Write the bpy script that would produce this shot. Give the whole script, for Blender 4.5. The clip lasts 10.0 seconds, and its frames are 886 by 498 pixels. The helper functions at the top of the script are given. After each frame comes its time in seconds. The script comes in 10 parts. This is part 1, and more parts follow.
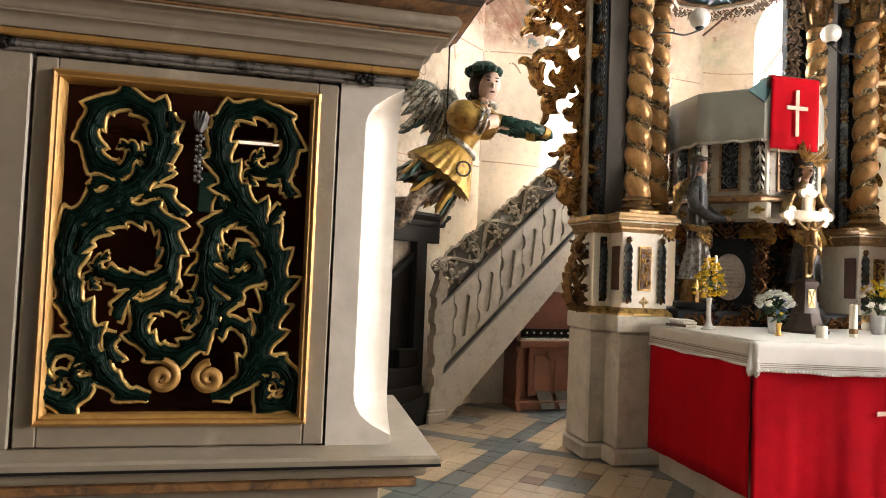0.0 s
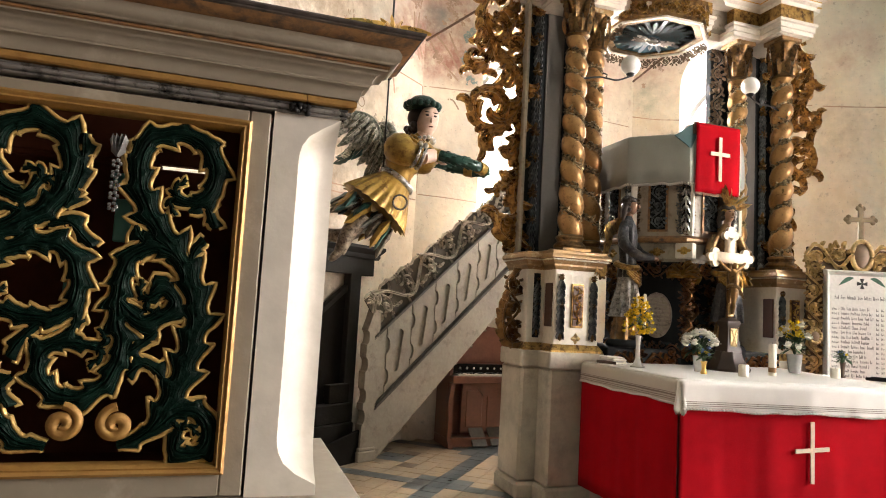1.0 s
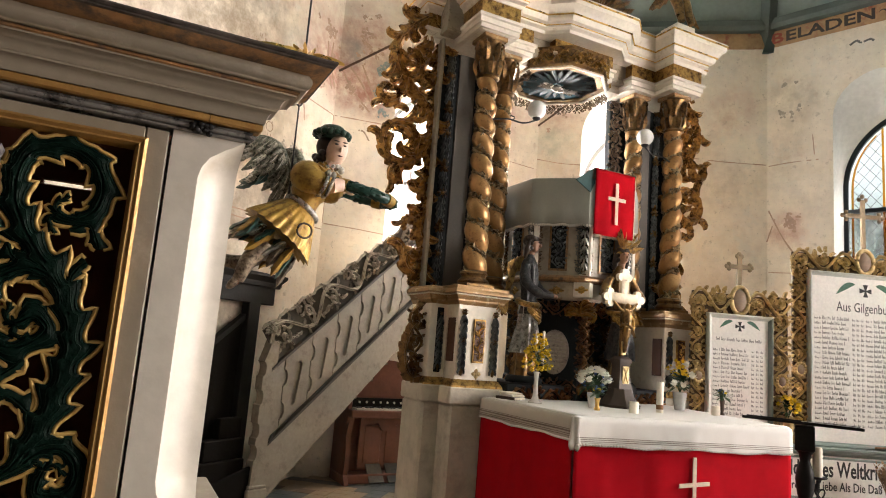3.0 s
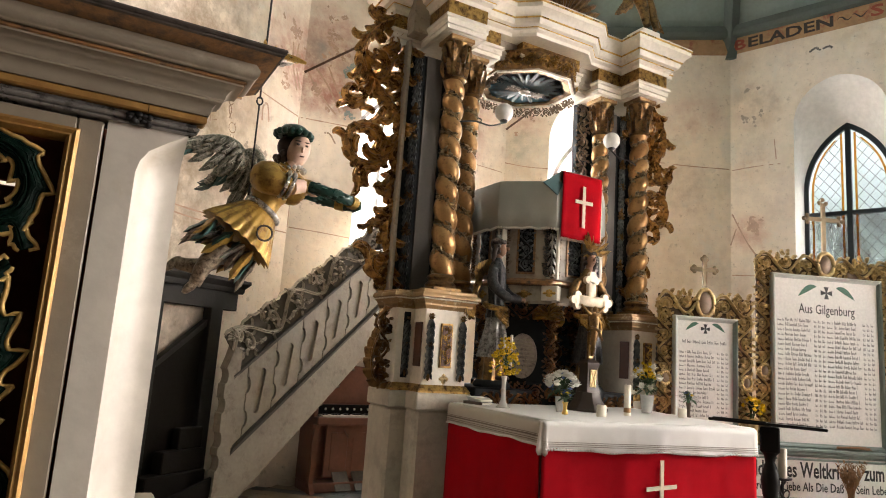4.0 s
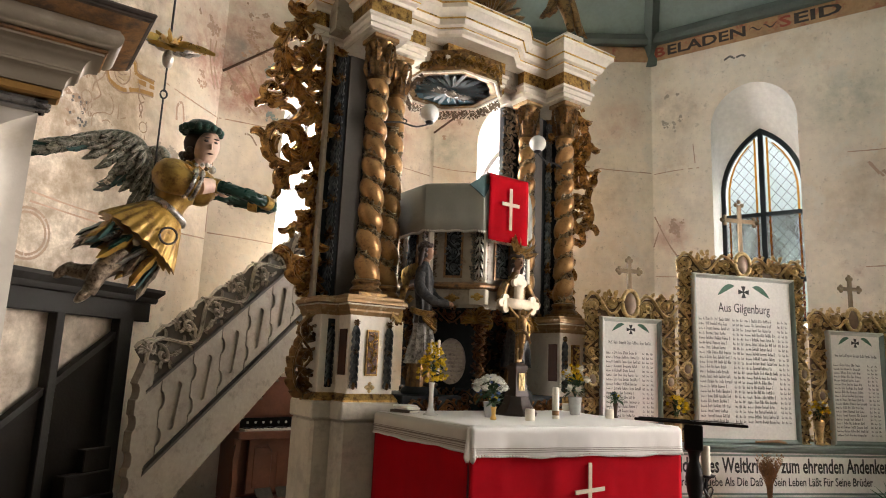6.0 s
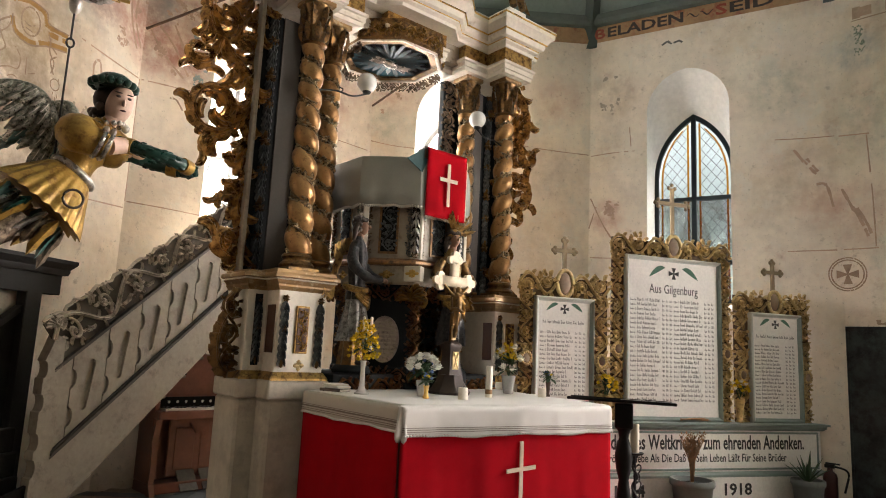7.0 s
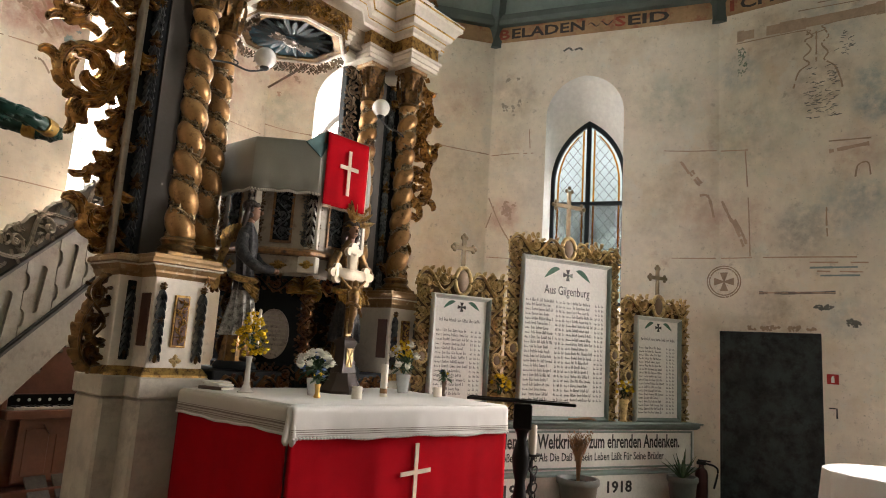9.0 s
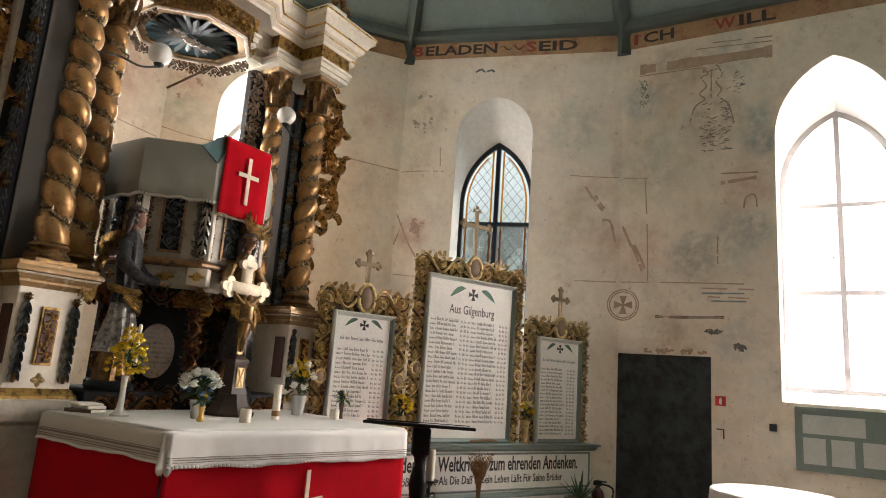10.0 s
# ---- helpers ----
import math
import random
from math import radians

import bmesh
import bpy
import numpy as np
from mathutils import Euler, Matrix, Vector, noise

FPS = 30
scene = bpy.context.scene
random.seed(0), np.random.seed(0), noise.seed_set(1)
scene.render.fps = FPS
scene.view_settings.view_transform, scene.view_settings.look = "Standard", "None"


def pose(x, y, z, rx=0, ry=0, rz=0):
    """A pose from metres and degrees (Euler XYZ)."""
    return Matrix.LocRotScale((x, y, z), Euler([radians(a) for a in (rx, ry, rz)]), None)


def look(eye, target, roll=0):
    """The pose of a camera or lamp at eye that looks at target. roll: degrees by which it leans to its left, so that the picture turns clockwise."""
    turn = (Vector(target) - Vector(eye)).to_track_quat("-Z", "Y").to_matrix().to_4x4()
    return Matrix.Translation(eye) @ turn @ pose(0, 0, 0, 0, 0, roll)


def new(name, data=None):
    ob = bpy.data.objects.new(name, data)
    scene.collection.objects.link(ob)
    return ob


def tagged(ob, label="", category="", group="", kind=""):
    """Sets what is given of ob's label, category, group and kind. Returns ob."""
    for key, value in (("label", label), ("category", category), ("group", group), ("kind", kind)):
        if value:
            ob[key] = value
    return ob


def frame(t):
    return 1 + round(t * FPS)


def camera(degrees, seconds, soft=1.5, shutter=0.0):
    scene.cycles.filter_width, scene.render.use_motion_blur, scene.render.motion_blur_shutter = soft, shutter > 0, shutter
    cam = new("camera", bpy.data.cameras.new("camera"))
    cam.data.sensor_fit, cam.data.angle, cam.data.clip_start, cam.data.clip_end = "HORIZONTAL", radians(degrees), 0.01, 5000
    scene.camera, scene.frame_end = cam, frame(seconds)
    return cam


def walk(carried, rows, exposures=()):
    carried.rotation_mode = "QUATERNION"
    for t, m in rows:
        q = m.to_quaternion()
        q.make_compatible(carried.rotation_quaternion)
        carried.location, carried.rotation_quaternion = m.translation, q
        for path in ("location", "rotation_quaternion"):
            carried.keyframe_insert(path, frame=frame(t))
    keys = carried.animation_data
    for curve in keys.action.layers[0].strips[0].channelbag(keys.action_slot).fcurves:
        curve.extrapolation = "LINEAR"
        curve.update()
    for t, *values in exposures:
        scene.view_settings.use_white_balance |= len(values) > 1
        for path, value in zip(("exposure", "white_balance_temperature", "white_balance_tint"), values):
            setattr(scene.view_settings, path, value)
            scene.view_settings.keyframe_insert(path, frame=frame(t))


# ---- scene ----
cam = camera(67.98, 10.0, soft=1.0)
ROWS = [
    (0, 0.054, 0.072, 1.469, -12.33, 2.21, -2.32),
    (0.5, 0.067, 0.108, 1.484, -15.86, 3.95, -2.60),
    (1, 0.065, 0.124, 1.486, -18.09, 5.29, -3.24),
    (1.5, 0.066, 0.130, 1.490, -20.39, 6.28, -3.66),
    (2, 0.066, 0.148, 1.493, -22.83, 6.96, -4.23),
    (2.5, 0.063, 0.128, 1.489, -24.98, 8.07, -4.48),
    (4, 0.130, 0.192, 1.491, -29.11, 9.30, -3.93),
    (4.5, 0.161, 0.215, 1.497, -30.89, 9.72, -3.45),
    (5, 0.190, 0.234, 1.498, -32.56, 10.19, -2.98),
    (6.5, 0.298, 0.326, 1.487, -37.00, 9.62, -2.26),
    (7, 0.352, 0.388, 1.484, -40.35, 8.67, -2.65),
    (7.5, 0.404, 0.454, 1.490, -42.45, 8.71, -3.43),
    (8, 0.432, 0.513, 1.488, -45.28, 9.12, -3.82),
    (8.5, 0.436, 0.564, 1.486, -47.54, 9.37, -3.97),
    (9, 0.454, 0.601, 1.475, -50.17, 9.04, -3.57),
    (9.5, 0.515, 0.630, 1.477, -52.89, 9.02, -3.88),
    (10, 0.599, 0.654, 1.497, -58.20, 11.11, -4.00),
]
EXPOSURES = [(0.0, 0.88), (1.2, 0.78), (2.5, 0.58), (4.0, 0.40), (6.5, 0.21), (8.5, 0.12), (10.0, 0.06)]
walk(cam, [(t, pose(x, y, z, 90 + pitch, roll, yaw)) for t, x, y, z, yaw, pitch, roll in ROWS], EXPOSURES)

# ---- light: soft daylight from the south windows and the apse windows ----
world = bpy.data.worlds.new("sky")
scene.world = world
world.use_nodes = True
wn = world.node_tree.nodes
sky = wn.new("ShaderNodeTexSky")
sky.sky_type, sky.sun_disc = "NISHITA", False
sky.sun_elevation, sky.sun_rotation = radians(38), radians(120)
world.node_tree.links.new(sky.outputs[0], wn["Background"].inputs[0])
wn["Background"].inputs[1].default_value = 0.12


def area_lamp(name, m, w, h, watts, colour=(1, 1, 1)):
    data = bpy.data.lights.new(name, "AREA")
    data.shape, data.size, data.size_y, data.energy, data.color = "RECTANGLE", w, h, watts, colour
    ob = new(name, data)
    ob.matrix_world = m
    return ob


sun = new("sun", bpy.data.lights.new("sun", "SUN"))
sun.data.energy, sun.data.angle, sun.data.color = 0.6, radians(12), (1.0, 0.95, 0.88)
sun.matrix_world = look((20, -8, 18), (4, 4, 0))

# ---- building helpers ----
class Shape:
    """Vertices and faces of one mesh, with a material slot per face."""

    def __init__(self):
        self.v, self.f, self.s = [], [], []

    def add(self, verts, faces, slot=0):
        n = len(self.v)
        self.v += [tuple(p) for p in verts]
        self.f += [tuple(i + n for i in f) for f in faces]
        self.s += [slot] * len(faces)
        return self

    def box(self, x0, y0, z0, x1, y1, z1, b=0.004, slot=0, m=None):
        """A box with chamfered edges."""
        lo, hi = (x0, y0, z0), (x1, y1, z1)
        b = min(b, *(0.45 * abs(h - l) for l, h in zip(lo, hi)))
        idx, vs = {}, []
        for sx in (0, 1):
            for sy in (0, 1):
                for sz in (0, 1):
                    s = (sx, sy, sz)
                    for a in range(3):
                        p = []
                        for k in range(3):
                            base = hi[k] if s[k] else lo[k]
                            p.append(base if k == a else base + (-b if s[k] else b))
                        idx[s + (a,)] = len(vs)
                        vs.append(p)
        fs = []
        for a in range(3):
            u, w = (a + 1) % 3, (a + 2) % 3
            for e in (0, 1):
                ring = []
                for cu, cw in ((0, 0), (1, 0), (1, 1), (0, 1)):
                    s = [0, 0, 0]
                    s[a], s[u], s[w] = e, cu, cw
                    ring.append(idx[tuple(s) + (a,)])
                fs.append(ring if e else ring[::-1])
            for cu in (0, 1):
                for cw in (0, 1):
                    s0, s1 = [0, 0, 0], [0, 0, 0]
                    s0[u] = s1[u] = cu
                    s0[w] = s1[w] = cw
                    s1[a] = 1
                    q = [idx[tuple(s0) + (u,)], idx[tuple(s1) + (u,)], idx[tuple(s1) + (w,)], idx[tuple(s0) + (w,)]]
                    fs.append(q if cu == cw else q[::-1])
        for sx in (0, 1):
            for sy in (0, 1):
                for sz in (0, 1):
                    q = [idx[(sx, sy, sz, a)] for a in range(3)]
                    fs.append(q if (sx + sy + sz) % 2 else q[::-1])
        if m is not None:
            vs = [m @ Vector(p) for p in vs]
        return self.add(vs, fs, slot)

    def prism(self, pts, place, d0, d1, slot=0):
        """The polygon pts (u, v), extruded from d0 to d1; place(u, v, d) gives the point."""
        n = len(pts)
        area = sum(pts[i][0] * pts[(i + 1) % n][1] - pts[(i + 1) % n][0] * pts[i][1] for i in range(n))
        if area < 0:
            pts = pts[::-1]
        vs = [place(u, v, d0) for u, v in pts] + [place(u, v, d1) for u, v in pts]
        fs = [tuple(range(n))[::-1], tuple(range(n, 2 * n))]
        fs += [(i, (i + 1) % n, n + (i + 1) % n, n + i) for i in range(n)]
        return self.add(vs, fs, slot)

    def lathe(self, profile, cx=0.0, cy=0.0, seg=20, slot=0, phase=0.0, sy=1.0):
        """Rings of (radius, z) about a vertical axis."""
        vs, fs, n = [], [], len(profile)
        for r, z in profile:
            for k in range(seg):
                a = 2 * math.pi * k / seg + phase
                vs.append((cx + r * math.cos(a), cy + sy * r * math.sin(a), z))
        for i in range(n - 1):
            for k in range(seg):
                k2 = (k + 1) % seg
                fs.append((i * seg + k, i * seg + k2, (i + 1) * seg + k2, (i + 1) * seg + k))
        fs.append(tuple(range(seg))[::-1])
        fs.append(tuple((n - 1) * seg + k for k in range(seg)))
        return self.add(vs, fs, slot)

    def tube(self, pts, radii, seg=8, slot=0, flat=1.0):
        """A round bar along pts; radii one number or one per point."""
        pts = [Vector(p) for p in pts]
        if not hasattr(radii, "__len__"):
            radii = [radii] * len(pts)
        vs, fs = [], []
        up = Vector((0, 0, 1))
        for i, p in enumerate(pts):
            t = (pts[min(i + 1, len(pts) - 1)] - pts[max(i - 1, 0)]).normalized()
            a = t.cross(up)
            a = t.cross(Vector((1, 0, 0))) if a.length < 0.1 else a
            a.normalize()
            b = a.cross(t)
            for k in range(seg):
                q = 2 * math.pi * k / seg
                vs.append(p + radii[i] * (math.cos(q) * a + flat * math.sin(q) * b))
        for i in range(len(pts) - 1):
            for k in range(seg):
                k2 = (k + 1) % seg
                fs.append((i * seg + k2, i * seg + k, (i + 1) * seg + k, (i + 1) * seg + k2))
        fs.append(tuple(range(seg)))
        fs.append(tuple((len(pts) - 1) * seg + k for k in range(seg))[::-1])
        return self.add(vs, fs, slot)

    def ball(self, c, rx, ry=None, rz=None, seg=14, rings=8, slot=0, m=None):
        ry, rz = ry or rx, rz or rx
        vs = [(0, 0, -1)]
        for i in range(1, rings):
            a = math.pi * i / rings
            for k in range(seg):
                q = 2 * math.pi * k / seg
                vs.append((math.sin(a) * math.cos(q), math.sin(a) * math.sin(q), -math.cos(a)))
        vs.append((0, 0, 1))
        fs = [(0, 1 + (k + 1) % seg, 1 + k) for k in range(seg)]
        for i in range(rings - 2):
            for k in range(seg):
                k2 = (k + 1) % seg
                fs.append((1 + i * seg + k, 1 + i * seg + k2, 1 + (i + 1) * seg + k2, 1 + (i + 1) * seg + k))
        last = len(vs) - 1
        fs += [(last, 1 + (rings - 2) * seg + k, 1 + (rings - 2) * seg + (k + 1) % seg) for k in range(seg)]
        rot = m or Matrix.Identity(3)
        vs = [Vector(c) + rot @ Vector((x * rx, y * ry, z * rz)) for x, y, z in vs]
        return self.add(vs, fs, slot)

    def ribbon(self, pts, widths, place, lift=0.012, base=0.0, slot=0, sharp=False):
        """A carved band along (u, v) points: half-round in section, lift high, standing on depth base."""
        n = len(pts)
        prof = ((-1, 0), (-0.95, 0.45), (-0.5, 0.85), (0, 1.0), (0.5, 0.85), (0.95, 0.45), (1, 0))
        if sharp:
            prof = ((-1, 0), (-0.9, 0.5), (-0.45, 0.35), (0, 1.0), (0.45, 0.35), (0.9, 0.5), (1, 0))
        vs, fs, k = [], [], len(prof)
        for i, (u, v) in enumerate(pts):
            a, b = pts[max(i - 1, 0)], pts[min(i + 1, n - 1)]
            tu, tv = b[0] - a[0], b[1] - a[1]
            ln = math.hypot(tu, tv) or 1e-6
            nu, nv = -tv / ln, tu / ln
            w = widths[i] if hasattr(widths, "__len__") else widths
            for s, h in prof:
                vs.append(place(u + nu * w * s, v + nv * w * s, base + lift * h * min(1.0, w / 0.012 + 0.3)))
        for i in range(n - 1):
            for j in range(k - 1):
                fs.append((i * k + j, (i + 1) * k + j, (i + 1) * k + j + 1, i * k + j + 1))
            fs.append((i * k + k - 1, (i + 1) * k + k - 1, (i + 1) * k, i * k))
        fs.append(tuple(range(k)))
        fs.append(tuple((n - 1) * k + j for j in range(k))[::-1])
        return self.add(vs, fs, slot)

    def leaf(self, u, v, ang, ln, w, place, lift=0.012, base=0.0, slot=0, bend=0.0, lobes=3):
        """A lobed pointed leaf lying on the (u, v) plane, ridged along its middle."""
        vs, fs, n = [], [], 2 * lobes + 2
        for i in range(n + 1):
            t = i / n
            a = ang + bend * t
            cu, cv = u + ln * t * math.cos(ang + bend * t * 0.5), v + ln * t * math.sin(ang + bend * t * 0.5)
            ww = w * (math.sin(math.pi * min(1, t * 0.86 + 0.12)) ** 0.8) * (1.0 if i % 2 else 0.62)
            if i == n:
                ww = w * 0.03
            nu, nv = -math.sin(a), math.cos(a)
            back = 0.25 * ww
            for s, h in ((-1, 0.0), (-0.5, 0.55), (0, 1.0), (0.5, 0.55), (1, 0.0)):
                q = abs(s) * (back if i % 2 else -back * 0.4)
                vs.append(place(cu + nu * ww * s + q * math.cos(a), cv + nv * ww * s + q * math.sin(a), base + lift * h * (0.5 + 0.7 * math.sin(math.pi * t))))
        for i in range(n):
            for j in range(4):
                fs.append((i * 5 + j, (i + 1) * 5 + j, (i + 1) * 5 + j + 1, i * 5 + j + 1))
            fs.append((i * 5 + 4, (i + 1) * 5 + 4, (i + 1) * 5, i * 5))
        return self.add(vs, fs, slot)

    def leafy(self, pts, width, place, rng, body=0, edge=None, lift=0.016, base=0.0, lobe=0.05, ratio=0.65, ew=0.0035, keep=None, tooth=(0.50, 0.50, 0.56, 0.68, 0.86, 1.10, 1.36, 1.42, 1.05), ahead=(0.0, 0.0, 0.0, 0.05, 0.15, 0.35, 0.65, 0.95, 0.75), vein=None, fade=0.45):
        """An acanthus scroll: a broad band with curled lobes along (u, v) points, domed, with a raised edge line in slot edge and fine lines in slot vein."""
        raw = smooth_line(pts, 14)
        run = [0.0]
        for a, b in zip(raw[:-1], raw[1:]):
            run.append(run[-1] + math.hypot(b[0] - a[0], b[1] - a[1]))
        total = run[-1]
        nl = max(2, round(total / lobe))
        per = len(tooth)
        m = nl * per
        line, j = [], 0
        for i in range(m + 1):
            d = total * i / m
            while j < len(run) - 2 and run[j + 1] < d:
                j += 1
            f = (d - run[j]) / max(1e-9, run[j + 1] - run[j])
            line.append((raw[j][0] + (raw[j + 1][0] - raw[j][0]) * f, raw[j][1] + (raw[j + 1][1] - raw[j][1]) * f))
        keep = keep or (lambda u, v: (u, v))
        vs, fs, left, right = [], [], [], []
        angs = []
        for i in range(m + 1):
            a, b = line[max(i - 1, 0)], line[min(i + 1, m)]
            angs.append(math.atan2(b[1] - a[1], b[0] - a[0]))
        jit = [rng.uniform(0.8, 1.2) for _ in range(2 * nl + 2)]
        for i in range(m + 1):
            u, v = line[i]
            g = i / m
            an = angs[i]
            turn = (angs[min(i + 4, m)] - angs[max(i - 4, 0)] + math.pi) % (2 * math.pi) - math.pi
            c = max(-1.0, min(1.0, turn * 1.6))
            env = width * min(1.0, 0.35 + g * 5) * (1 - fade * g) * (1 if g < 0.96 else 0.55)
            ca, sa = math.cos(an), math.sin(an)
            out = []
            for sg in (1, -1):
                k = (i + (per // 2 if sg < 0 else 0)) % per
                q = jit[2 * ((i + (per // 2 if sg < 0 else 0)) // per) % len(jit) + (sg < 0)] if tooth[k] > 1 else 1
                w = env * (1 + (ratio - 1) * max(0, c * sg) + 0.12 * max(0, -c * sg)) * (tooth[k] * q if tooth[k] > 1 else tooth[k])
                out.append(keep(u - sg * sa * w + ca * ahead[k] * env, v + sg * ca * w + sa * ahead[k] * env))
            (lu, lv), (ru, rv) = out
            left.append((lu, lv))
            right.append((ru, rv))
            row = [place(lu, lv, base)]
            for fl, h in ((0.30, 0.55), (0.62, 0.72), (0.84, 1.0)):
                row.append(place(lu + (u - lu) * fl, lv + (v - lv) * fl, base + lift * h * (0.88 + 0.12 * (i % per) / per)))
            row.append(place(u, v, base + lift * 0.72))
            for fl, h in ((0.84, 1.0), (0.62, 0.72), (0.30, 0.55)):
                row.append(place(ru + (u - ru) * fl, rv + (v - rv) * fl, base + lift * h * (0.88 + 0.12 * ((i + 2) % per) / per)))
            row.append(place(ru, rv, base))
            vs += row
        for i in range(m):
            for j in range(8):
                fs.append((i * 9 + j, (i + 1) * 9 + j, (i + 1) * 9 + j + 1, i * 9 + j + 1))
            fs.append((i * 9 + 8, (i + 1) * 9 + 8, (i + 1) * 9, i * 9))
        self.add(vs, fs, body)
        if edge is not None:
            self.ribbon(left, ew, place, lift * 0.5, base + 0.002, edge)
            self.ribbon(right, ew, place, lift * 0.5, base + 0.002, edge)
        if vein is not None:
            for rim in (left, right):
                for f, h in ((0.34, 0.57), (0.66, 0.76)):
                    run = [(a + (c - a) * f, b + (d - b) * f) for (a, b), (c, d) in zip(rim, line)]
                    self.ribbon(run, 0.0010, place, 0.006, base + lift * h - 0.001, vein)
        return line

    def curl_leaf(self, u, v, ang, ln, w, turn, place, lift=0.012, base=0.0, slot=0, lobes=2):
        """A long furrowed acanthus leaf that curls as it runs out, with side lobes on its outer edge."""
        n, pts, dirs, x, y = 9, [], [], u, v
        for i in range(n + 1):
            a = ang + turn * (i / n) ** 1.3
            pts.append((x, y))
            dirs.append(a)
            x, y = x + math.cos(a) * ln / n, y + math.sin(a) * ln / n
        wid = [w * (0.30 + 0.70 * math.sin(math.pi * min(1.0, 0.15 + 0.62 * i / n))) * (1 - 0.75 * (i / n) ** 7) for i in range(n + 1)]
        self.ribbon(pts, wid, place, lift, base, slot, True)
        side = -1 if turn > 0 else 1
        for q in range(lobes):
            i = int(n * (q + 1) / (lobes + 1.2))
            x, y, a = pts[i][0], pts[i][1], dirs[i] + side * 0.75
            sub = [(x, y)]
            for k in range(4):
                sub.append((sub[-1][0] + math.cos(a) * ln * 0.085, sub[-1][1] + math.sin(a) * ln * 0.085))
                a -= side * 0.28
            self.ribbon(sub, [w * 0.55, w * 0.62, w * 0.55, w * 0.36, w * 0.08], place, lift * 0.8, base - 0.001, slot, True)

    def sweep(self, profile, path, closed=False, slot=0):
        """A moulding: profile (out, z) carried round a path of (x, y), mitred at its corners; out lies to the right of the path."""
        n = len(path)
        vs, fs, k = [], [], len(profile)
        for i in range(n):
            p = Vector(path[i])
            a = Vector(path[i - 1]) if i or closed else None
            b = Vector(path[(i + 1) % n]) if i < n - 1 or closed else None
            d0 = (p - a).normalized() if a is not None else None
            d1 = (b - p).normalized() if b is not None else None
            d0, d1 = d0 or d1, d1 or d0
            n0, n1 = Vector((d0.y, -d0.x)), Vector((d1.y, -d1.x))
            mid = (n0 + n1)
            mid = mid / max(0.3, mid.dot(n0)) if mid.length > 1e-6 else n0
            for o, z in profile:
                q = p + mid * o
                vs.append((q.x, q.y, z))
        m = n if closed else n - 1
        for i in range(m):
            i2 = (i + 1) % n
            for j in range(k - 1):
                fs.append((i * k + j, i2 * k + j, i2 * k + j + 1, i * k + j + 1))
            fs.append((i * k + k - 1, i2 * k + k - 1, i2 * k, i * k))
        if not closed:
            fs.append(tuple(range(k)))
            fs.append(tuple((n - 1) * k + j for j in range(k))[::-1])
        return self.add(vs, fs, slot)

    def mesh(self, name, mats, smooth=35):
        me = bpy.data.meshes.new(name)
        me.from_pydata(self.v, [], self.f)
        for m in mats if isinstance(mats, (list, tuple)) else [mats]:
            me.materials.append(m)
        if any(self.s):
            me.polygons.foreach_set("material_index", self.s)
        bm = bmesh.new()
        bm.from_mesh(me)
        bmesh.ops.recalc_face_normals(bm, faces=bm.faces)
        bm.to_mesh(me)
        bm.free()
        if smooth:
            me.polygons.foreach_set("use_smooth", [True] * len(me.polygons))
            me.set_sharp_from_angle(angle=radians(smooth))
        return me


def flat(origin, u, v=(0, 0, 1)):
    """place(u, v, d) on the plane through origin; d comes out towards the viewer."""
    o, a, b = Vector(origin), Vector(u).normalized(), Vector(v).normalized()
    c = a.cross(b)
    return lambda s, t, d=0.0: o + a * s + b * t + c * d


def thing(name, x=0.0, y=0.0, z=0.0, rz=0.0, label="", category="", group="", kind=""):
    ob = new(name)
    ob.matrix_world = pose(x, y, z, 0, 0, rz)
    ob.empty_display_size = 0.1
    return tagged(ob, label, category, group, kind)


def part(name, shape, mats, parent=None, label="", smooth=35):
    ob = new(name, shape.mesh(name, mats, smooth))
    if parent is not None:
        ob.parent = parent
    return tagged(ob, label)


def single(name, shape, mats, label, category, m=None, group="", kind="", smooth=35):
    """A thing that is one mesh."""
    ob = part(name, shape, mats, None, "", smooth)
    if m is not None:
        ob.matrix_world = m
    return tagged(ob, label, category, group, kind)


def spiral(cx, cz, r0, r1, a0, turns, n=40):
    """Points of a volute from radius r0 at angle a0 (degrees) inwards to r1; turns may be negative."""
    out = []
    for i in range(n + 1):
        t = i / n
        r = r0 * (r1 / r0) ** t
        a = radians(a0) + 2 * math.pi * turns * t
        out.append((cx + r * math.cos(a), cz + r * math.sin(a)))
    return out


def smooth_line(pts, n=10):
    """A Catmull-Rom line through pts (any dimension)."""
    out, m = [], len(pts)
    P = [Vector(p).to_3d() if len(p) == 2 else Vector(p) for p in pts]
    for i in range(m - 1):
        a, b, c, d = P[max(i - 1, 0)], P[i], P[i + 1], P[min(i + 2, m - 1)]
        for k in range(n):
            t = k / n
            q = 0.5 * (2 * b + (c - a) * t + (2 * a - 5 * b + 4 * c - d) * t * t + (3 * b - a - 3 * c + d) * t ** 3)
            out.append(q)
    out.append(P[-1])
    return [tuple(q[:len(pts[0])]) for q in out]


def taper(n, w0, w1, w2=None):
    w2 = w1 if w2 is None else w2
    return [w0 + (w1 - w0) * 2 * i / n if i < n / 2 else w1 + (w2 - w1) * (2 * i / n - 1) for i in range(n + 1)]

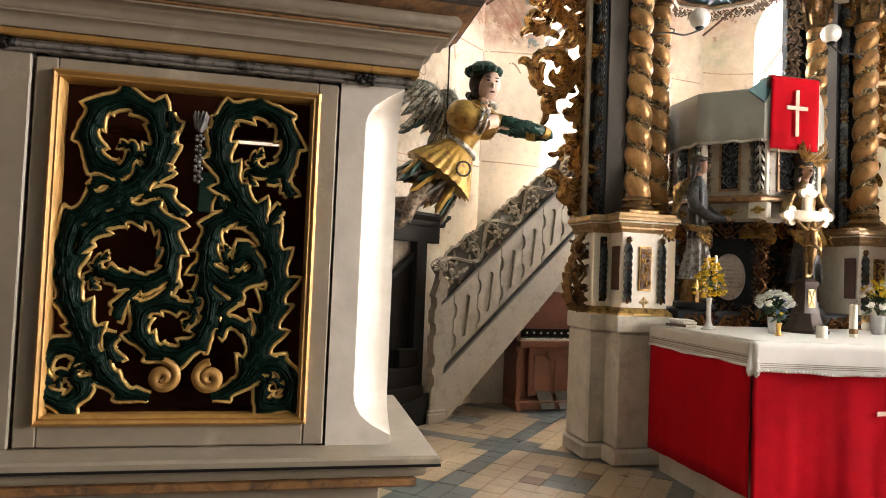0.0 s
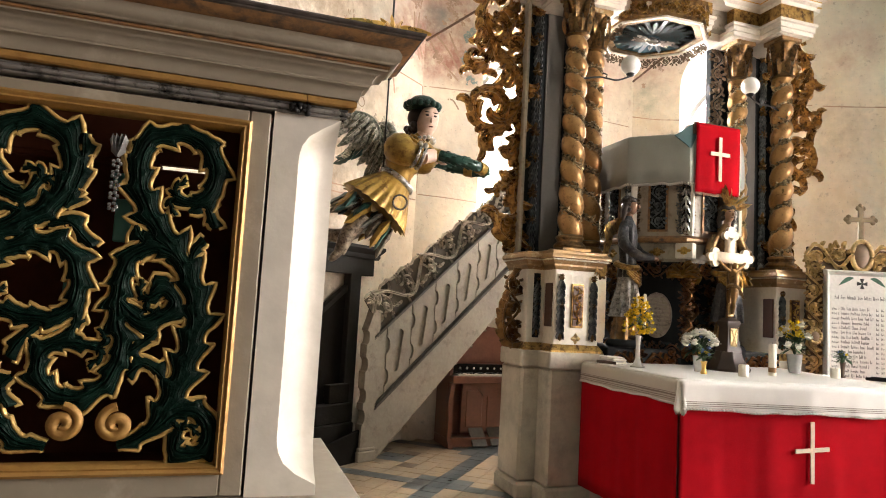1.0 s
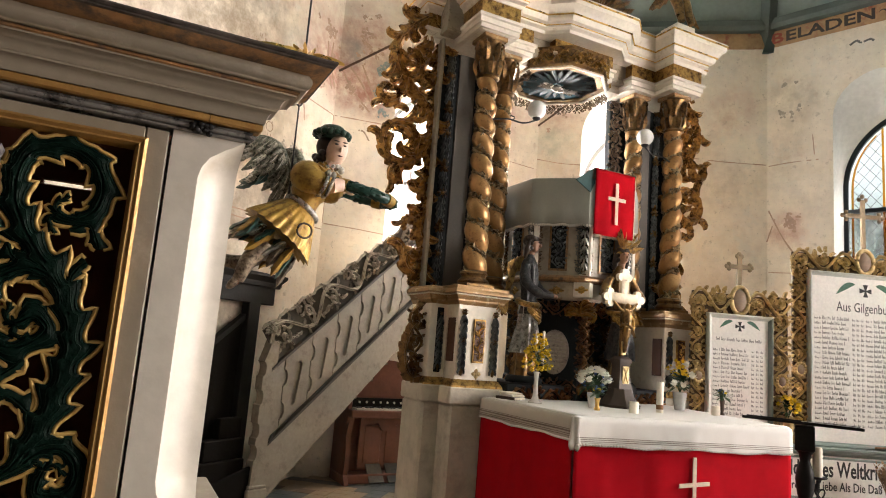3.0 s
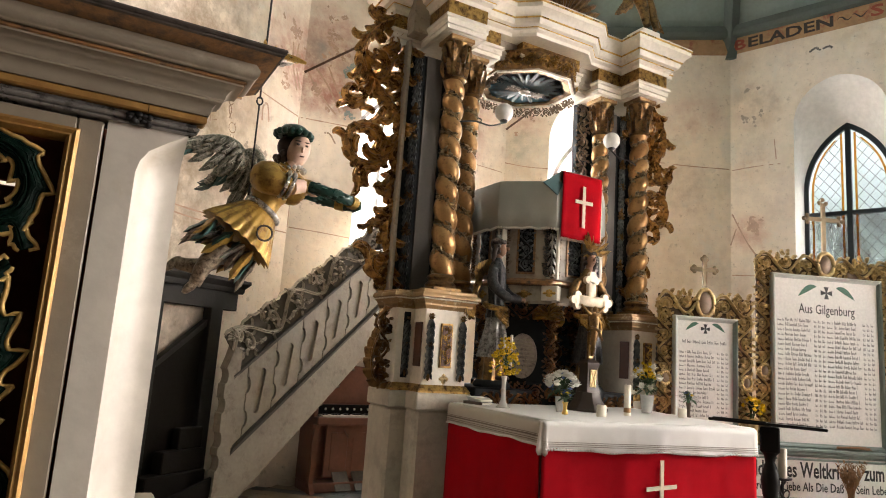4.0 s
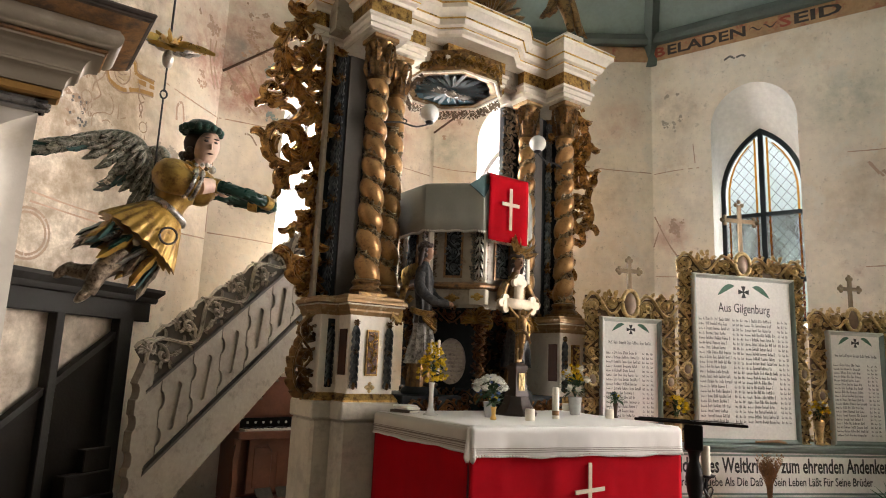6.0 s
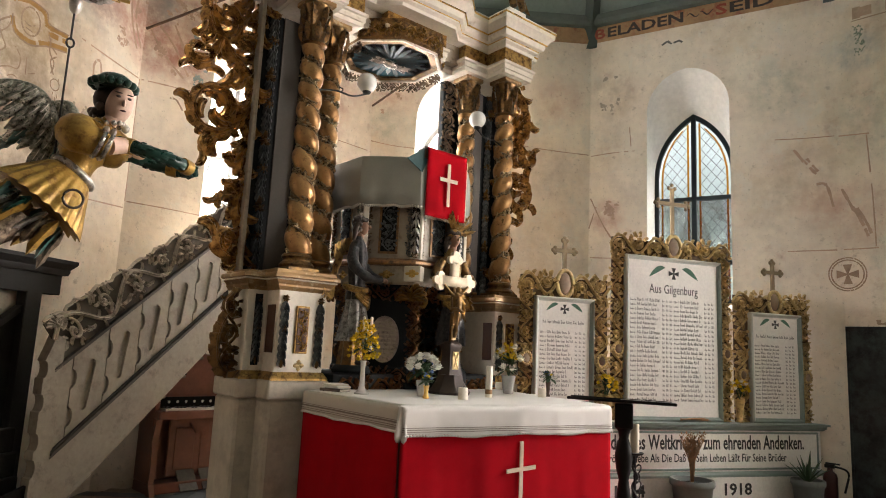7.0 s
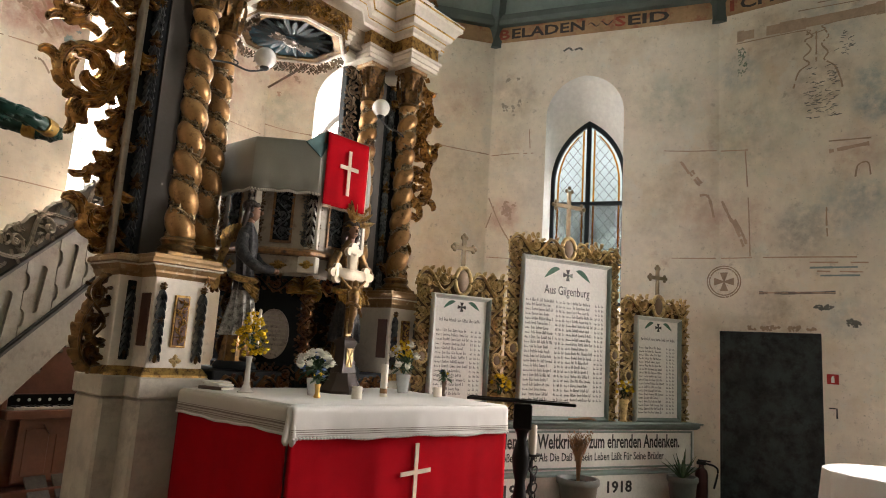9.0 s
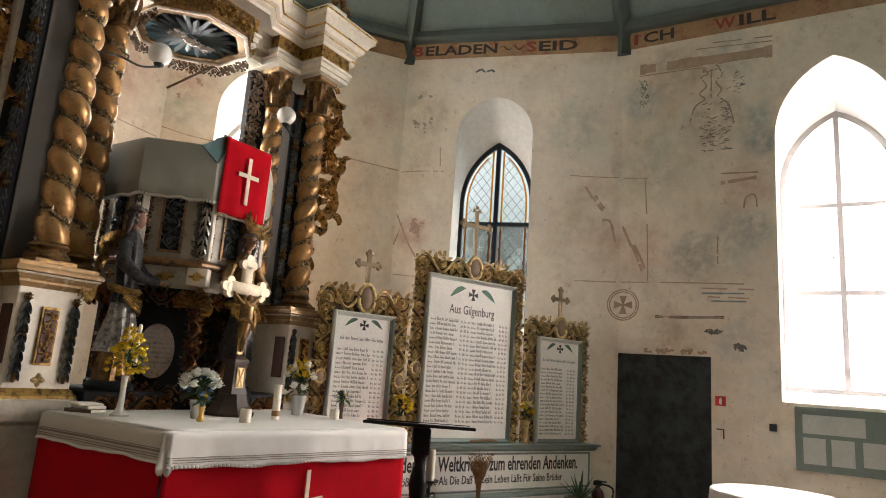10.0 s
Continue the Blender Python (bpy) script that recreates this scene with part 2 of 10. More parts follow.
# ---- materials ----
def material(name, base, rough=0.6, metal=0.0, var=0.15, scale=6.0, bump=0.1, bump_scale=40.0, dark=None, dirt=0.0, spec=0.5, coat=0.0, fine=0.06):
    """Base colour varied at two scales, with relief; dark is a second colour in worn patches of amount dirt."""
    mat = bpy.data.materials.new(name)
    mat.use_nodes = True
    nt = mat.node_tree
    N, L = nt.nodes, nt.links
    bsdf = N["Principled BSDF"]
    geo = N.new("ShaderNodeNewGeometry")
    co = geo.outputs["Position"]
    n1 = N.new("ShaderNodeTexNoise")
    n1.inputs["Scale"].default_value, n1.inputs["Detail"].default_value, n1.inputs["Roughness"].default_value = scale, 6, 0.65
    L.new(co, n1.inputs["Vector"])
    n2 = N.new("ShaderNodeTexNoise")
    n2.inputs["Scale"].default_value, n2.inputs["Detail"].default_value = bump_scale, 4
    L.new(co, n2.inputs["Vector"])
    hsv = N.new("ShaderNodeHueSaturation")
    hsv.inputs["Color"].default_value = (*base, 1)
    mr = N.new("ShaderNodeMapRange")
    mr.inputs[1].default_value, mr.inputs[2].default_value = 0.3, 0.7
    mr.inputs[3].default_value, mr.inputs[4].default_value = 1 - var, 1 + var
    L.new(n1.outputs[0], mr.inputs[0])
    mr2 = N.new("ShaderNodeMapRange")
    mr2.inputs[1].default_value, mr2.inputs[2].default_value = 0.3, 0.7
    mr2.inputs[3].default_value, mr2.inputs[4].default_value = 1 - fine, 1 + fine
    L.new(n2.outputs[0], mr2.inputs[0])
    mul = N.new("ShaderNodeMath")
    mul.operation = "MULTIPLY"
    L.new(mr.outputs[0], mul.inputs[0])
    L.new(mr2.outputs[0], mul.inputs[1])
    L.new(mul.outputs[0], hsv.inputs["Value"])
    colour = hsv.outputs[0]
    if dark is not None:
        n3 = N.new("ShaderNodeTexNoise")
        n3.inputs["Scale"].default_value, n3.inputs["Detail"].default_value, n3.inputs["Roughness"].default_value = scale * 2.3, 9, 0.7
        L.new(co, n3.inputs["Vector"])
        ramp = N.new("ShaderNodeValToRGB")
        ramp.color_ramp.elements[0].position, ramp.color_ramp.elements[1].position = 0.62 - dirt * 0.4, 0.72 - dirt * 0.2
        L.new(n3.outputs[0], ramp.inputs[0])
        mix = N.new("ShaderNodeMix")
        mix.data_type = "RGBA"
        L.new(ramp.outputs[0], mix.inputs[0])
        L.new(colour, mix.inputs[6])
        mix.inputs[7].default_value = (*dark, 1)
        colour = mix.outputs[2]
    L.new(colour, bsdf.inputs["Base Color"])
    rr = N.new("ShaderNodeMapRange")
    rr.inputs[1].default_value, rr.inputs[2].default_value = 0.3, 0.7
    rr.inputs[3].default_value, rr.inputs[4].default_value = max(0.03, rough - 0.1), min(1, rough + 0.1)
    L.new(n1.outputs[0], rr.inputs[0])
    L.new(rr.outputs[0], bsdf.inputs["Roughness"])
    bsdf.inputs["Metallic"].default_value = metal
    bsdf.inputs["Specular IOR Level"].default_value = spec
    bsdf.inputs["Coat Weight"].default_value = coat
    if bump:
        bp = N.new("ShaderNodeBump")
        bp.inputs["Strength"].default_value, bp.inputs["Distance"].default_value = bump, 0.01
        L.new(n2.outputs[0], bp.inputs["Height"])
        L.new(bp.outputs[0], bsdf.inputs["Normal"])
    return mat


def wall_plaster(name):
    """Old limewash: warm white, patched in grey and ochre, with faded reds and hairline cracks."""
    mat = material(name, (0.87, 0.775, 0.655), 0.9, 0, 0.10, 0.9, 0.35, 14.0, spec=0.15, fine=0.04)
    nt = mat.node_tree
    N, L = nt.nodes, nt.links
    bsdf = N["Principled BSDF"]
    src = bsdf.inputs["Base Color"].links[0].from_socket
    geo = N.new("ShaderNodeNewGeometry")

    def layer(src, colour, scale, lo, hi, amount, offset, detail=8, stretch=(1, 1, 1)):
        mp = N.new("ShaderNodeMapping")
        mp.inputs["Location"].default_value = offset
        mp.inputs["Scale"].default_value = stretch
        L.new(geo.outputs["Position"], mp.inputs["Vector"])
        n = N.new("ShaderNodeTexNoise")
        n.inputs["Scale"].default_value, n.inputs["Detail"].default_value, n.inputs["Roughness"].default_value = scale, detail, 0.68
        L.new(mp.outputs[0], n.inputs["Vector"])
        mr = N.new("ShaderNodeMapRange")
        mr.inputs[1].default_value, mr.inputs[2].default_value, mr.inputs[3].default_value, mr.inputs[4].default_value = lo, hi, 0, amount
        L.new(n.outputs[0], mr.inputs[0])
        mix = N.new("ShaderNodeMix")
        mix.data_type = "RGBA"
        L.new(mr.outputs[0], mix.inputs[0])
        L.new(src, mix.inputs[6])
        mix.inputs[7].default_value = (*colour, 1)
        return mix.outputs[2]

    src = layer(src, (0.56, 0.48, 0.40), 1.6, 0.53, 0.70, 0.5, (3, 1, 7))
    src = layer(src, (0.62, 0.46, 0.29), 1.1, 0.52, 0.7, 0.45, (11, 4, 2))
    src = layer(src, (0.82, 0.77, 0.68), 2.8, 0.55, 0.62, 0.6, (5, 9, 1))
    src = layer(src, (0.50, 0.30, 0.21), 3.2, 0.60, 0.72, 0.45, (1, 2, 13))
    src = layer(src, (0.38, 0.42, 0.38), 2.4, 0.62, 0.74, 0.35, (21, 5, 3))
    src = layer(src, (0.36, 0.29, 0.22), 9.0, 0.60, 0.70, 0.5, (2, 31, 3))
    src = layer(src, (0.26, 0.22, 0.18), 34.0, 0.62, 0.70, 0.45, (7, 3, 9), 4)
    src = layer(src, (0.84, 0.79, 0.70), 16.0, 0.60, 0.68, 0.35, (4, 13, 2), 5)
    L.new(src, bsdf.inputs["Base Color"])
    return mat


def plain(name, base, rough=0.5, metal=0.0, emit=0.0):
    mat = bpy.data.materials.new(name)
    mat.use_nodes = True
    b = mat.node_tree.nodes["Principled BSDF"]
    b.inputs["Base Color"].default_value = (*base, 1)
    b.inputs["Roughness"].default_value, b.inputs["Metallic"].default_value = rough, metal
    if emit:
        b.inputs["Emission Color"].default_value = (*base, 1)
        b.inputs["Emission Strength"].default_value = emit
    return mat


def glow(name, colour, strength):
    mat = bpy.data.materials.new(name)
    mat.use_nodes = True
    nt = mat.node_tree
    e = nt.nodes.new("ShaderNodeEmission")
    e.inputs[0].default_value, e.inputs[1].default_value = (*colour, 1), strength
    nt.links.new(e.outputs[0], nt.nodes["Material Output"].inputs[0])
    return mat


def clear_glass(name, tint=(1, 1, 1)):
    mat = bpy.data.materials.new(name)
    mat.use_nodes = True
    b = mat.node_tree.nodes["Principled BSDF"]
    b.inputs["Base Color"].default_value = (*tint, 1)
    b.inputs["Transmission Weight"].default_value, b.inputs["Roughness"].default_value, b.inputs["IOR"].default_value = 1.0, 0.02, 1.45
    return mat


PLASTER = wall_plaster("old_plaster")
REVEAL = material("white_limewash", (0.86, 0.845, 0.81), 0.85, var=0.05, scale=2, bump=0.2, bump_scale=18)
STONE = material("whitewashed_stone", (0.52, 0.475, 0.395), 0.85, var=0.12, scale=2.5, bump=0.4, bump_scale=16, dark=(0.40, 0.36, 0.30), dirt=0.35)
GREIGE = material("greige_paint", (0.25, 0.212, 0.160), 0.45, var=0.06, scale=2.5, bump=0.10, bump_scale=26, dark=(0.36, 0.31, 0.24), dirt=0.15)
ALTAR_WHITE = material("ivory_altar_paint", (0.74, 0.68, 0.58), 0.45, var=0.06, scale=4, bump=0.12, bump_scale=30, dark=(0.58, 0.50, 0.39), dirt=0.10)
ALTAR_DARK = material("blue_black_paint", (0.010, 0.012, 0.013), 0.6, var=0.2, scale=4, bump=0.15, bump_scale=30, spec=0.15)
GOLD = material("worn_gilding", (0.46, 0.28, 0.085), 0.36, 0.8, 0.25, 9, 0.25, 60, dark=(0.10, 0.05, 0.02), dirt=0.42)
GOLD_BRIGHT = material("bright_gilding", (0.66, 0.43, 0.13), 0.3, 0.85, 0.16, 9, 0.2, 50, dark=(0.40, 0.22, 0.05), dirt=0.18)
GOLD_PALE = material("pale_gilding", (0.62, 0.46, 0.22), 0.40, 0.5, 0.2, 10, 0.3, 60, dark=(0.26, 0.18, 0.08), dirt=0.35)
BRONZE = material("dark_bronze_gilding", (0.24, 0.14, 0.055), 0.36, 0.8, 0.25, 7, 0.2, 50, dark=(0.07, 0.045, 0.025), dirt=0.4)
SILVER = material("tarnished_silver", (0.70, 0.67, 0.62), 0.3, 0.8, 0.25, 8, 0.25, 50, dark=(0.16, 0.15, 0.14), dirt=0.4)
GREEN = material("dark_green_paint", (0.0025, 0.010, 0.0068), 0.5, 0.0, 0.5, 30, 0.4, 90, spec=0.06)
GREEN_LINE = material("green_carved_ridge", (0.0045, 0.017, 0.0115), 0.45, 0.0, 0.4, 30, 0.1, 90, spec=0.12)
GREEN_BLUE = material("verdigris_paint", (0.08, 0.17, 0.16), 0.5, 0.1, 0.3, 9, 0.3, 60)
TEAL = material("teal_ceiling_paint", (0.17, 0.22, 0.20), 0.6, var=0.12, scale=2, bump=0.1, bump_scale=20)
TEAL_DARK = material("dark_teal_beam", (0.085, 0.11, 0.10), 0.6, var=0.15, scale=3, bump=0.1)
BAND = material("painted_frieze", (0.40, 0.25, 0.13), 0.8, var=0.22, scale=2.5, bump=0.15, bump_scale=20, dark=(0.30, 0.10, 0.06), dirt=0.25)
RED_CLOTH = material("red_wool_cloth", (0.36, 0.004, 0.010), 0.9, var=0.14, scale=5, bump=0.3, bump_scale=220, spec=0.05)
WHITE_CLOTH = material("white_linen", (0.82, 0.80, 0.77), 0.85, var=0.03, scale=6, bump=0.2, bump_scale=260, spec=0.2)
GREY_CLOTH = material("grey_linen", (0.39, 0.395, 0.355), 0.9, var=0.06, scale=5, bump=0.2, bump_scale=200, spec=0.2)
OLD_WOOD = material("dark_wood", (0.085, 0.052, 0.032), 0.5, var=0.25, scale=5, bump=0.2, bump_scale=35)
RED_WOOD = material("reddish_brown_wood", (0.22, 0.085, 0.05), 0.4, var=0.2, scale=5, bump=0.15, bump_scale=35)
GREY_WOOD = material("grey_painted_wood", (0.36, 0.31, 0.24), 0.6, var=0.10, scale=3, bump=0.2, bump_scale=24, dark=(0.24, 0.20, 0.16), dirt=0.2)
BLACK = material("black_iron", (0.015, 0.015, 0.016), 0.5, 0.2, 0.2, 8, 0.1, 40)
OCHRE = material("ochre_gold_robe", (0.40, 0.245, 0.05), 0.4, 0.35, 0.2, 10, 0.25, 50, dark=(0.18, 0.09, 0.02), dirt=0.35)
BOARD_WHITE = material("white_board_paint", (0.83, 0.81, 0.76), 0.5, var=0.03, scale=3, bump=0.05)
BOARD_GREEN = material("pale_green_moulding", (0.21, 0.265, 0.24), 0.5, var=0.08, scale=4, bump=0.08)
INK = plain("black_lettering", (0.03, 0.03, 0.03), 0.6)
INK_GREY = plain("grey_lettering", (0.09, 0.085, 0.08), 0.7)
DOOR_GREY = material("grey_steel_door", (0.042, 0.050, 0.052), 0.6, 0.0, 0.35, 2.5, 0.1, 20, dark=(0.018, 0.018, 0.018), dirt=0.45, spec=0.2)
CREAM_POST = material("pale_cream_paint", (0.55, 0.51, 0.445), 0.45, var=0.05, scale=3, bump=0.1, bump_scale=24, dark=(0.50, 0.45, 0.36), dirt=0.08)
SILVER_GREY = material("dark_silvering", (0.34, 0.31, 0.28), 0.28, 0.7, 0.2, 12, 0.1, 50, dark=(0.10, 0.085, 0.07), dirt=0.12)
RED_OCHRE = material("brown_gilt_wear", (0.32, 0.17, 0.07), 0.45, 0.3, 0.3, 10, 0.15, 40, dark=(0.10, 0.07, 0.05), dirt=0.4)
EDGE_GOLD = material("gold_paint", (0.66, 0.44, 0.15), 0.42, 0.35, 0.2, 14, 0.15, 60, dark=(0.34, 0.19, 0.05), dirt=0.25)
CROWN_GREY = material("grey_brown_worn_paint", (0.075, 0.060, 0.052), 0.35, 0.15, 0.3, 7, 0.2, 40, dark=(0.02, 0.016, 0.014), dirt=0.35)
REED_SILVER = material("blackened_silvering", (0.34, 0.33, 0.32), 0.32, 0.6, 0.3, 12, 0.1, 50, dark=(0.02, 0.02, 0.02), dirt=0.3)
FRAME_GOLD = material("brown_gold_moulding", (0.36, 0.20, 0.055), 0.5, 0.35, 0.2, 9, 0.2, 60, dark=(0.30, 0.15, 0.04), dirt=0.3)
OX_BACK = material("dark_interior", (0.16, 0.05, 0.026), 0.8, var=0.3, scale=4, spec=0.1)
TEAL_CLOTH = material("pale_teal_cloth", (0.16, 0.42, 0.36), 0.8, var=0.1, scale=8)
TEAL_DRAPE = material("dark_teal_cloth", (0.03, 0.075, 0.075), 0.8, var=0.2, scale=9)
STONE_PINK = material("pale_pinkish_plate", (0.40, 0.33, 0.29), 0.7, var=0.25, scale=14, bump=0.25, dark=(0.14, 0.11, 0.10), dirt=0.3)
PALE_BRAID = material("pale_braid", (0.68, 0.58, 0.44), 0.7, var=0.1, scale=20, bump=0.2, bump_scale=200)
SKY_PAINT = material("dark_blue_paint", (0.015, 0.045, 0.058), 0.7, var=0.25, scale=5, spec=0.1)
RAY_PAINT = material("grey_blue_rays", (0.028, 0.030, 0.030), 0.6, 0.0, 0.3, 12, 0.2, 40, dark=(0.02, 0.05, 0.06), dirt=0.55)
DARK_FLESH = material("darkened_flesh", (0.30, 0.165, 0.10), 0.5, var=0.12, scale=10)
OPAL = material("opal_glass", (0.85, 0.84, 0.80), 0.2, var=0.02, scale=3, bump=0)
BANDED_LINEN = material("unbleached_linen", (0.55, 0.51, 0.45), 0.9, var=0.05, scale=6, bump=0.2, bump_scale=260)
BAND_THREAD = material("grey_brown_thread", (0.26, 0.21, 0.18), 0.9, var=0.15, scale=60, bump=0.2, bump_scale=200)
WAX = material("cream_wax", (0.80, 0.74, 0.62), 0.45, var=0.04, scale=12, bump=0.05)
LEAF_GREEN = material("dark_leaf", (0.03, 0.075, 0.025), 0.55, var=0.35, scale=25, bump=0.1)
PETAL_WHITE = material("white_petal", (0.86, 0.85, 0.78), 0.7, var=0.08, scale=30, bump=0.1)
PETAL_BLUE = material("blue_petal", (0.12, 0.20, 0.42), 0.7, var=0.15, scale=30, bump=0.1)
PETAL_YELLOW = material("yellow_petal", (0.82, 0.58, 0.02), 0.7, var=0.15, scale=30, bump=0.1)
VASE_GLASS = material("silvered_glass", (0.62, 0.62, 0.60), 0.12, 0.35, 0.05, 10, 0.0, 20)
GLAZE = material("white_glaze", (0.72, 0.70, 0.66), 0.18, var=0.04, scale=8, bump=0.03)
GOLD_CREAM = material("cream_gilding", (0.66, 0.56, 0.41), 0.5, 0.15, 0.1, 10, 0.1, 40)
CARPET = material("patterned_carpet", (0.13, 0.035, 0.03), 0.95, var=0.35, scale=14, bump=0.4, bump_scale=120, dark=(0.22, 0.18, 0.14), dirt=0.35)
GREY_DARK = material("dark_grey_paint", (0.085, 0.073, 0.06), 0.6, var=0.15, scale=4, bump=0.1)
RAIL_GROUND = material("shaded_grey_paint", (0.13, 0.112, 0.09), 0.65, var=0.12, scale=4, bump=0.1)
# the altar's ivory at about half value, its shade mixed into the colour
SHADED_IVORY = material("smoked_ivory_paint", (0.36, 0.31, 0.24), 0.5, var=0.10, scale=5, bump=0.12, bump_scale=30, dark=(0.20, 0.15, 0.10), dirt=0.25)
GREY_PALE = material("pale_grey_carving", (0.60, 0.54, 0.45), 0.55, var=0.12, scale=8, bump=0.15, bump_scale=50, dark=(0.22, 0.19, 0.15), dirt=0.25)
# grey paint taken down to near black, shade included in the colour
GREY_SHADED = material("dull_grey_boarding", (0.018, 0.016, 0.013), 0.7, var=0.12, scale=3, bump=0.12, spec=0.2)
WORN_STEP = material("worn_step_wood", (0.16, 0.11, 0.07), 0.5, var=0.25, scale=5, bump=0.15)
# near-black wood, the stairwell's shade put into its base colour
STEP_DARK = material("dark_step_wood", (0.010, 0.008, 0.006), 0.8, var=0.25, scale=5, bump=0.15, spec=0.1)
KEY_WHITE = material("ivory_keys", (0.70, 0.66, 0.56), 0.3, var=0.04, scale=30, bump=0.02)
PEDAL = material("worn_pedal_cover", (0.13, 0.115, 0.10), 0.7, var=0.3, scale=30, bump=0.2)
GREEN_LEAF = material("glossy_green_leaf", (0.007, 0.038, 0.027), 0.32, 0.1, 0.3, 20, 0.2, 60)
HAIR = material("dark_hair_paint", (0.035, 0.022, 0.015), 0.5, var=0.2, scale=20)
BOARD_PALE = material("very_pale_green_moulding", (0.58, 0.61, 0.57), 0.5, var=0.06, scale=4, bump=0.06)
BOSS = material("brown_oval_boss", (0.22, 0.15, 0.10), 0.45, 0.2, 0.2, 10, 0.1, 30)
GOLD_DIM = material("dim_brown_gilding", (0.10, 0.06, 0.028), 0.55, 0.3, 0.25, 8, 0.15, 40)
CROSS_GOLD = material("dull_gilt_cross", (0.22, 0.16, 0.09), 0.5, 0.4, 0.2, 12, 0.15, 40)
LAUREL = material("laurel_green", (0.06, 0.15, 0.10), 0.6, var=0.3, scale=40, bump=0.05)
STRAW = material("russet_straw", (0.30, 0.17, 0.08), 0.8, var=0.3, scale=30, bump=0.1)
POT_GREY = material("grey_green_pot", (0.15, 0.17, 0.16), 0.35, var=0.15, scale=6, bump=0.05)
FRIEZE_RED = material("faded_frieze_red", (0.30, 0.07, 0.04), 0.8, var=0.25, scale=14)
FRIEZE_INK = material("faded_frieze_black", (0.05, 0.04, 0.035), 0.8, var=0.3, scale=14)
FADED_RED = material("faded_red_paint", (0.52, 0.36, 0.27), 0.9, var=0.18, scale=9, spec=0.1)
FADED_BROWN = material("faded_brown_paint", (0.40, 0.29, 0.21), 0.9, var=0.18, scale=9, spec=0.1)
FADED_OCHRE = material("faded_ochre_paint", (0.46, 0.27, 0.10), 0.9, var=0.18, scale=9, spec=0.1)
FADED_GREY = material("faded_grey_paint", (0.17, 0.16, 0.15), 0.9, var=0.2, scale=9, spec=0.1)
FADED_GREY_WARM = material("faded_warm_grey_paint", (0.44, 0.38, 0.31), 0.9, var=0.15, scale=9, spec=0.1)
FADED_BEAM = material("faded_pale_brown_paint", (0.50, 0.36, 0.26), 0.9, var=0.2, scale=6, spec=0.1)
FADED_GREEN_DARK = material("dull_green_paint", (0.20, 0.25, 0.19), 0.9, var=0.2, scale=9, spec=0.1)
FADED_BLUE = material("faded_blue_paint", (0.28, 0.34, 0.33), 0.9, var=0.2, scale=9, spec=0.1)
RUST = material("rusty_iron", (0.13, 0.07, 0.045), 0.8, 0.2, 0.3, 20, 0.2, 60)
SIGN_RED = plain("sign_red", (0.50, 0.02, 0.015), 0.4)
SIGN_DARK = plain("extinguisher_red", (0.045, 0.004, 0.004), 0.3)
BLACK_WOOD = material("black_stained_wood", (0.008, 0.007, 0.007), 0.5, var=0.2, scale=10, bump=0.1, spec=0.2)

# for the unseen nave walls: dark, so that little light bounces back
NAVE_DARK = material("brown_panelling", (0.05, 0.033, 0.02), 0.6, var=0.2, scale=3)

# ---- the room: nave end and five-sided apse ----
PLAN = [(-1.25, -9.0), (-1.25, 4.92), (2.06, 7.50), (5.10, 7.70), (7.53, 5.88), (8.49, 3.10), (8.93, -9.0)]
WALL_TOP = 6.13


def wall_frame(i):
    a, b = Vector(PLAN[i]).to_3d(), Vector(PLAN[i + 1]).to_3d()
    return a, (b - a).normalized(), (b - a).length


def arch_points(c, w, z0, spring, apex, n=10):
    """A pointed arch outline, as (u, v) points, from the lower left round to the lower right."""
    h = apex - spring
    r = (w * w / 4 + h * h) / w
    left = [(c - w / 2, z0)]
    cx = c - w / 2 + r
    a1 = math.atan2(h, c - cx)
    for k in range(n + 1):
        a = math.pi + (a1 - math.pi) * k / n
        left.append((cx + r * math.cos(a), spring + r * math.sin(a)))
    right = [(2 * c - u, v) for u, v in left[::-1]]
    return left + right[1:]


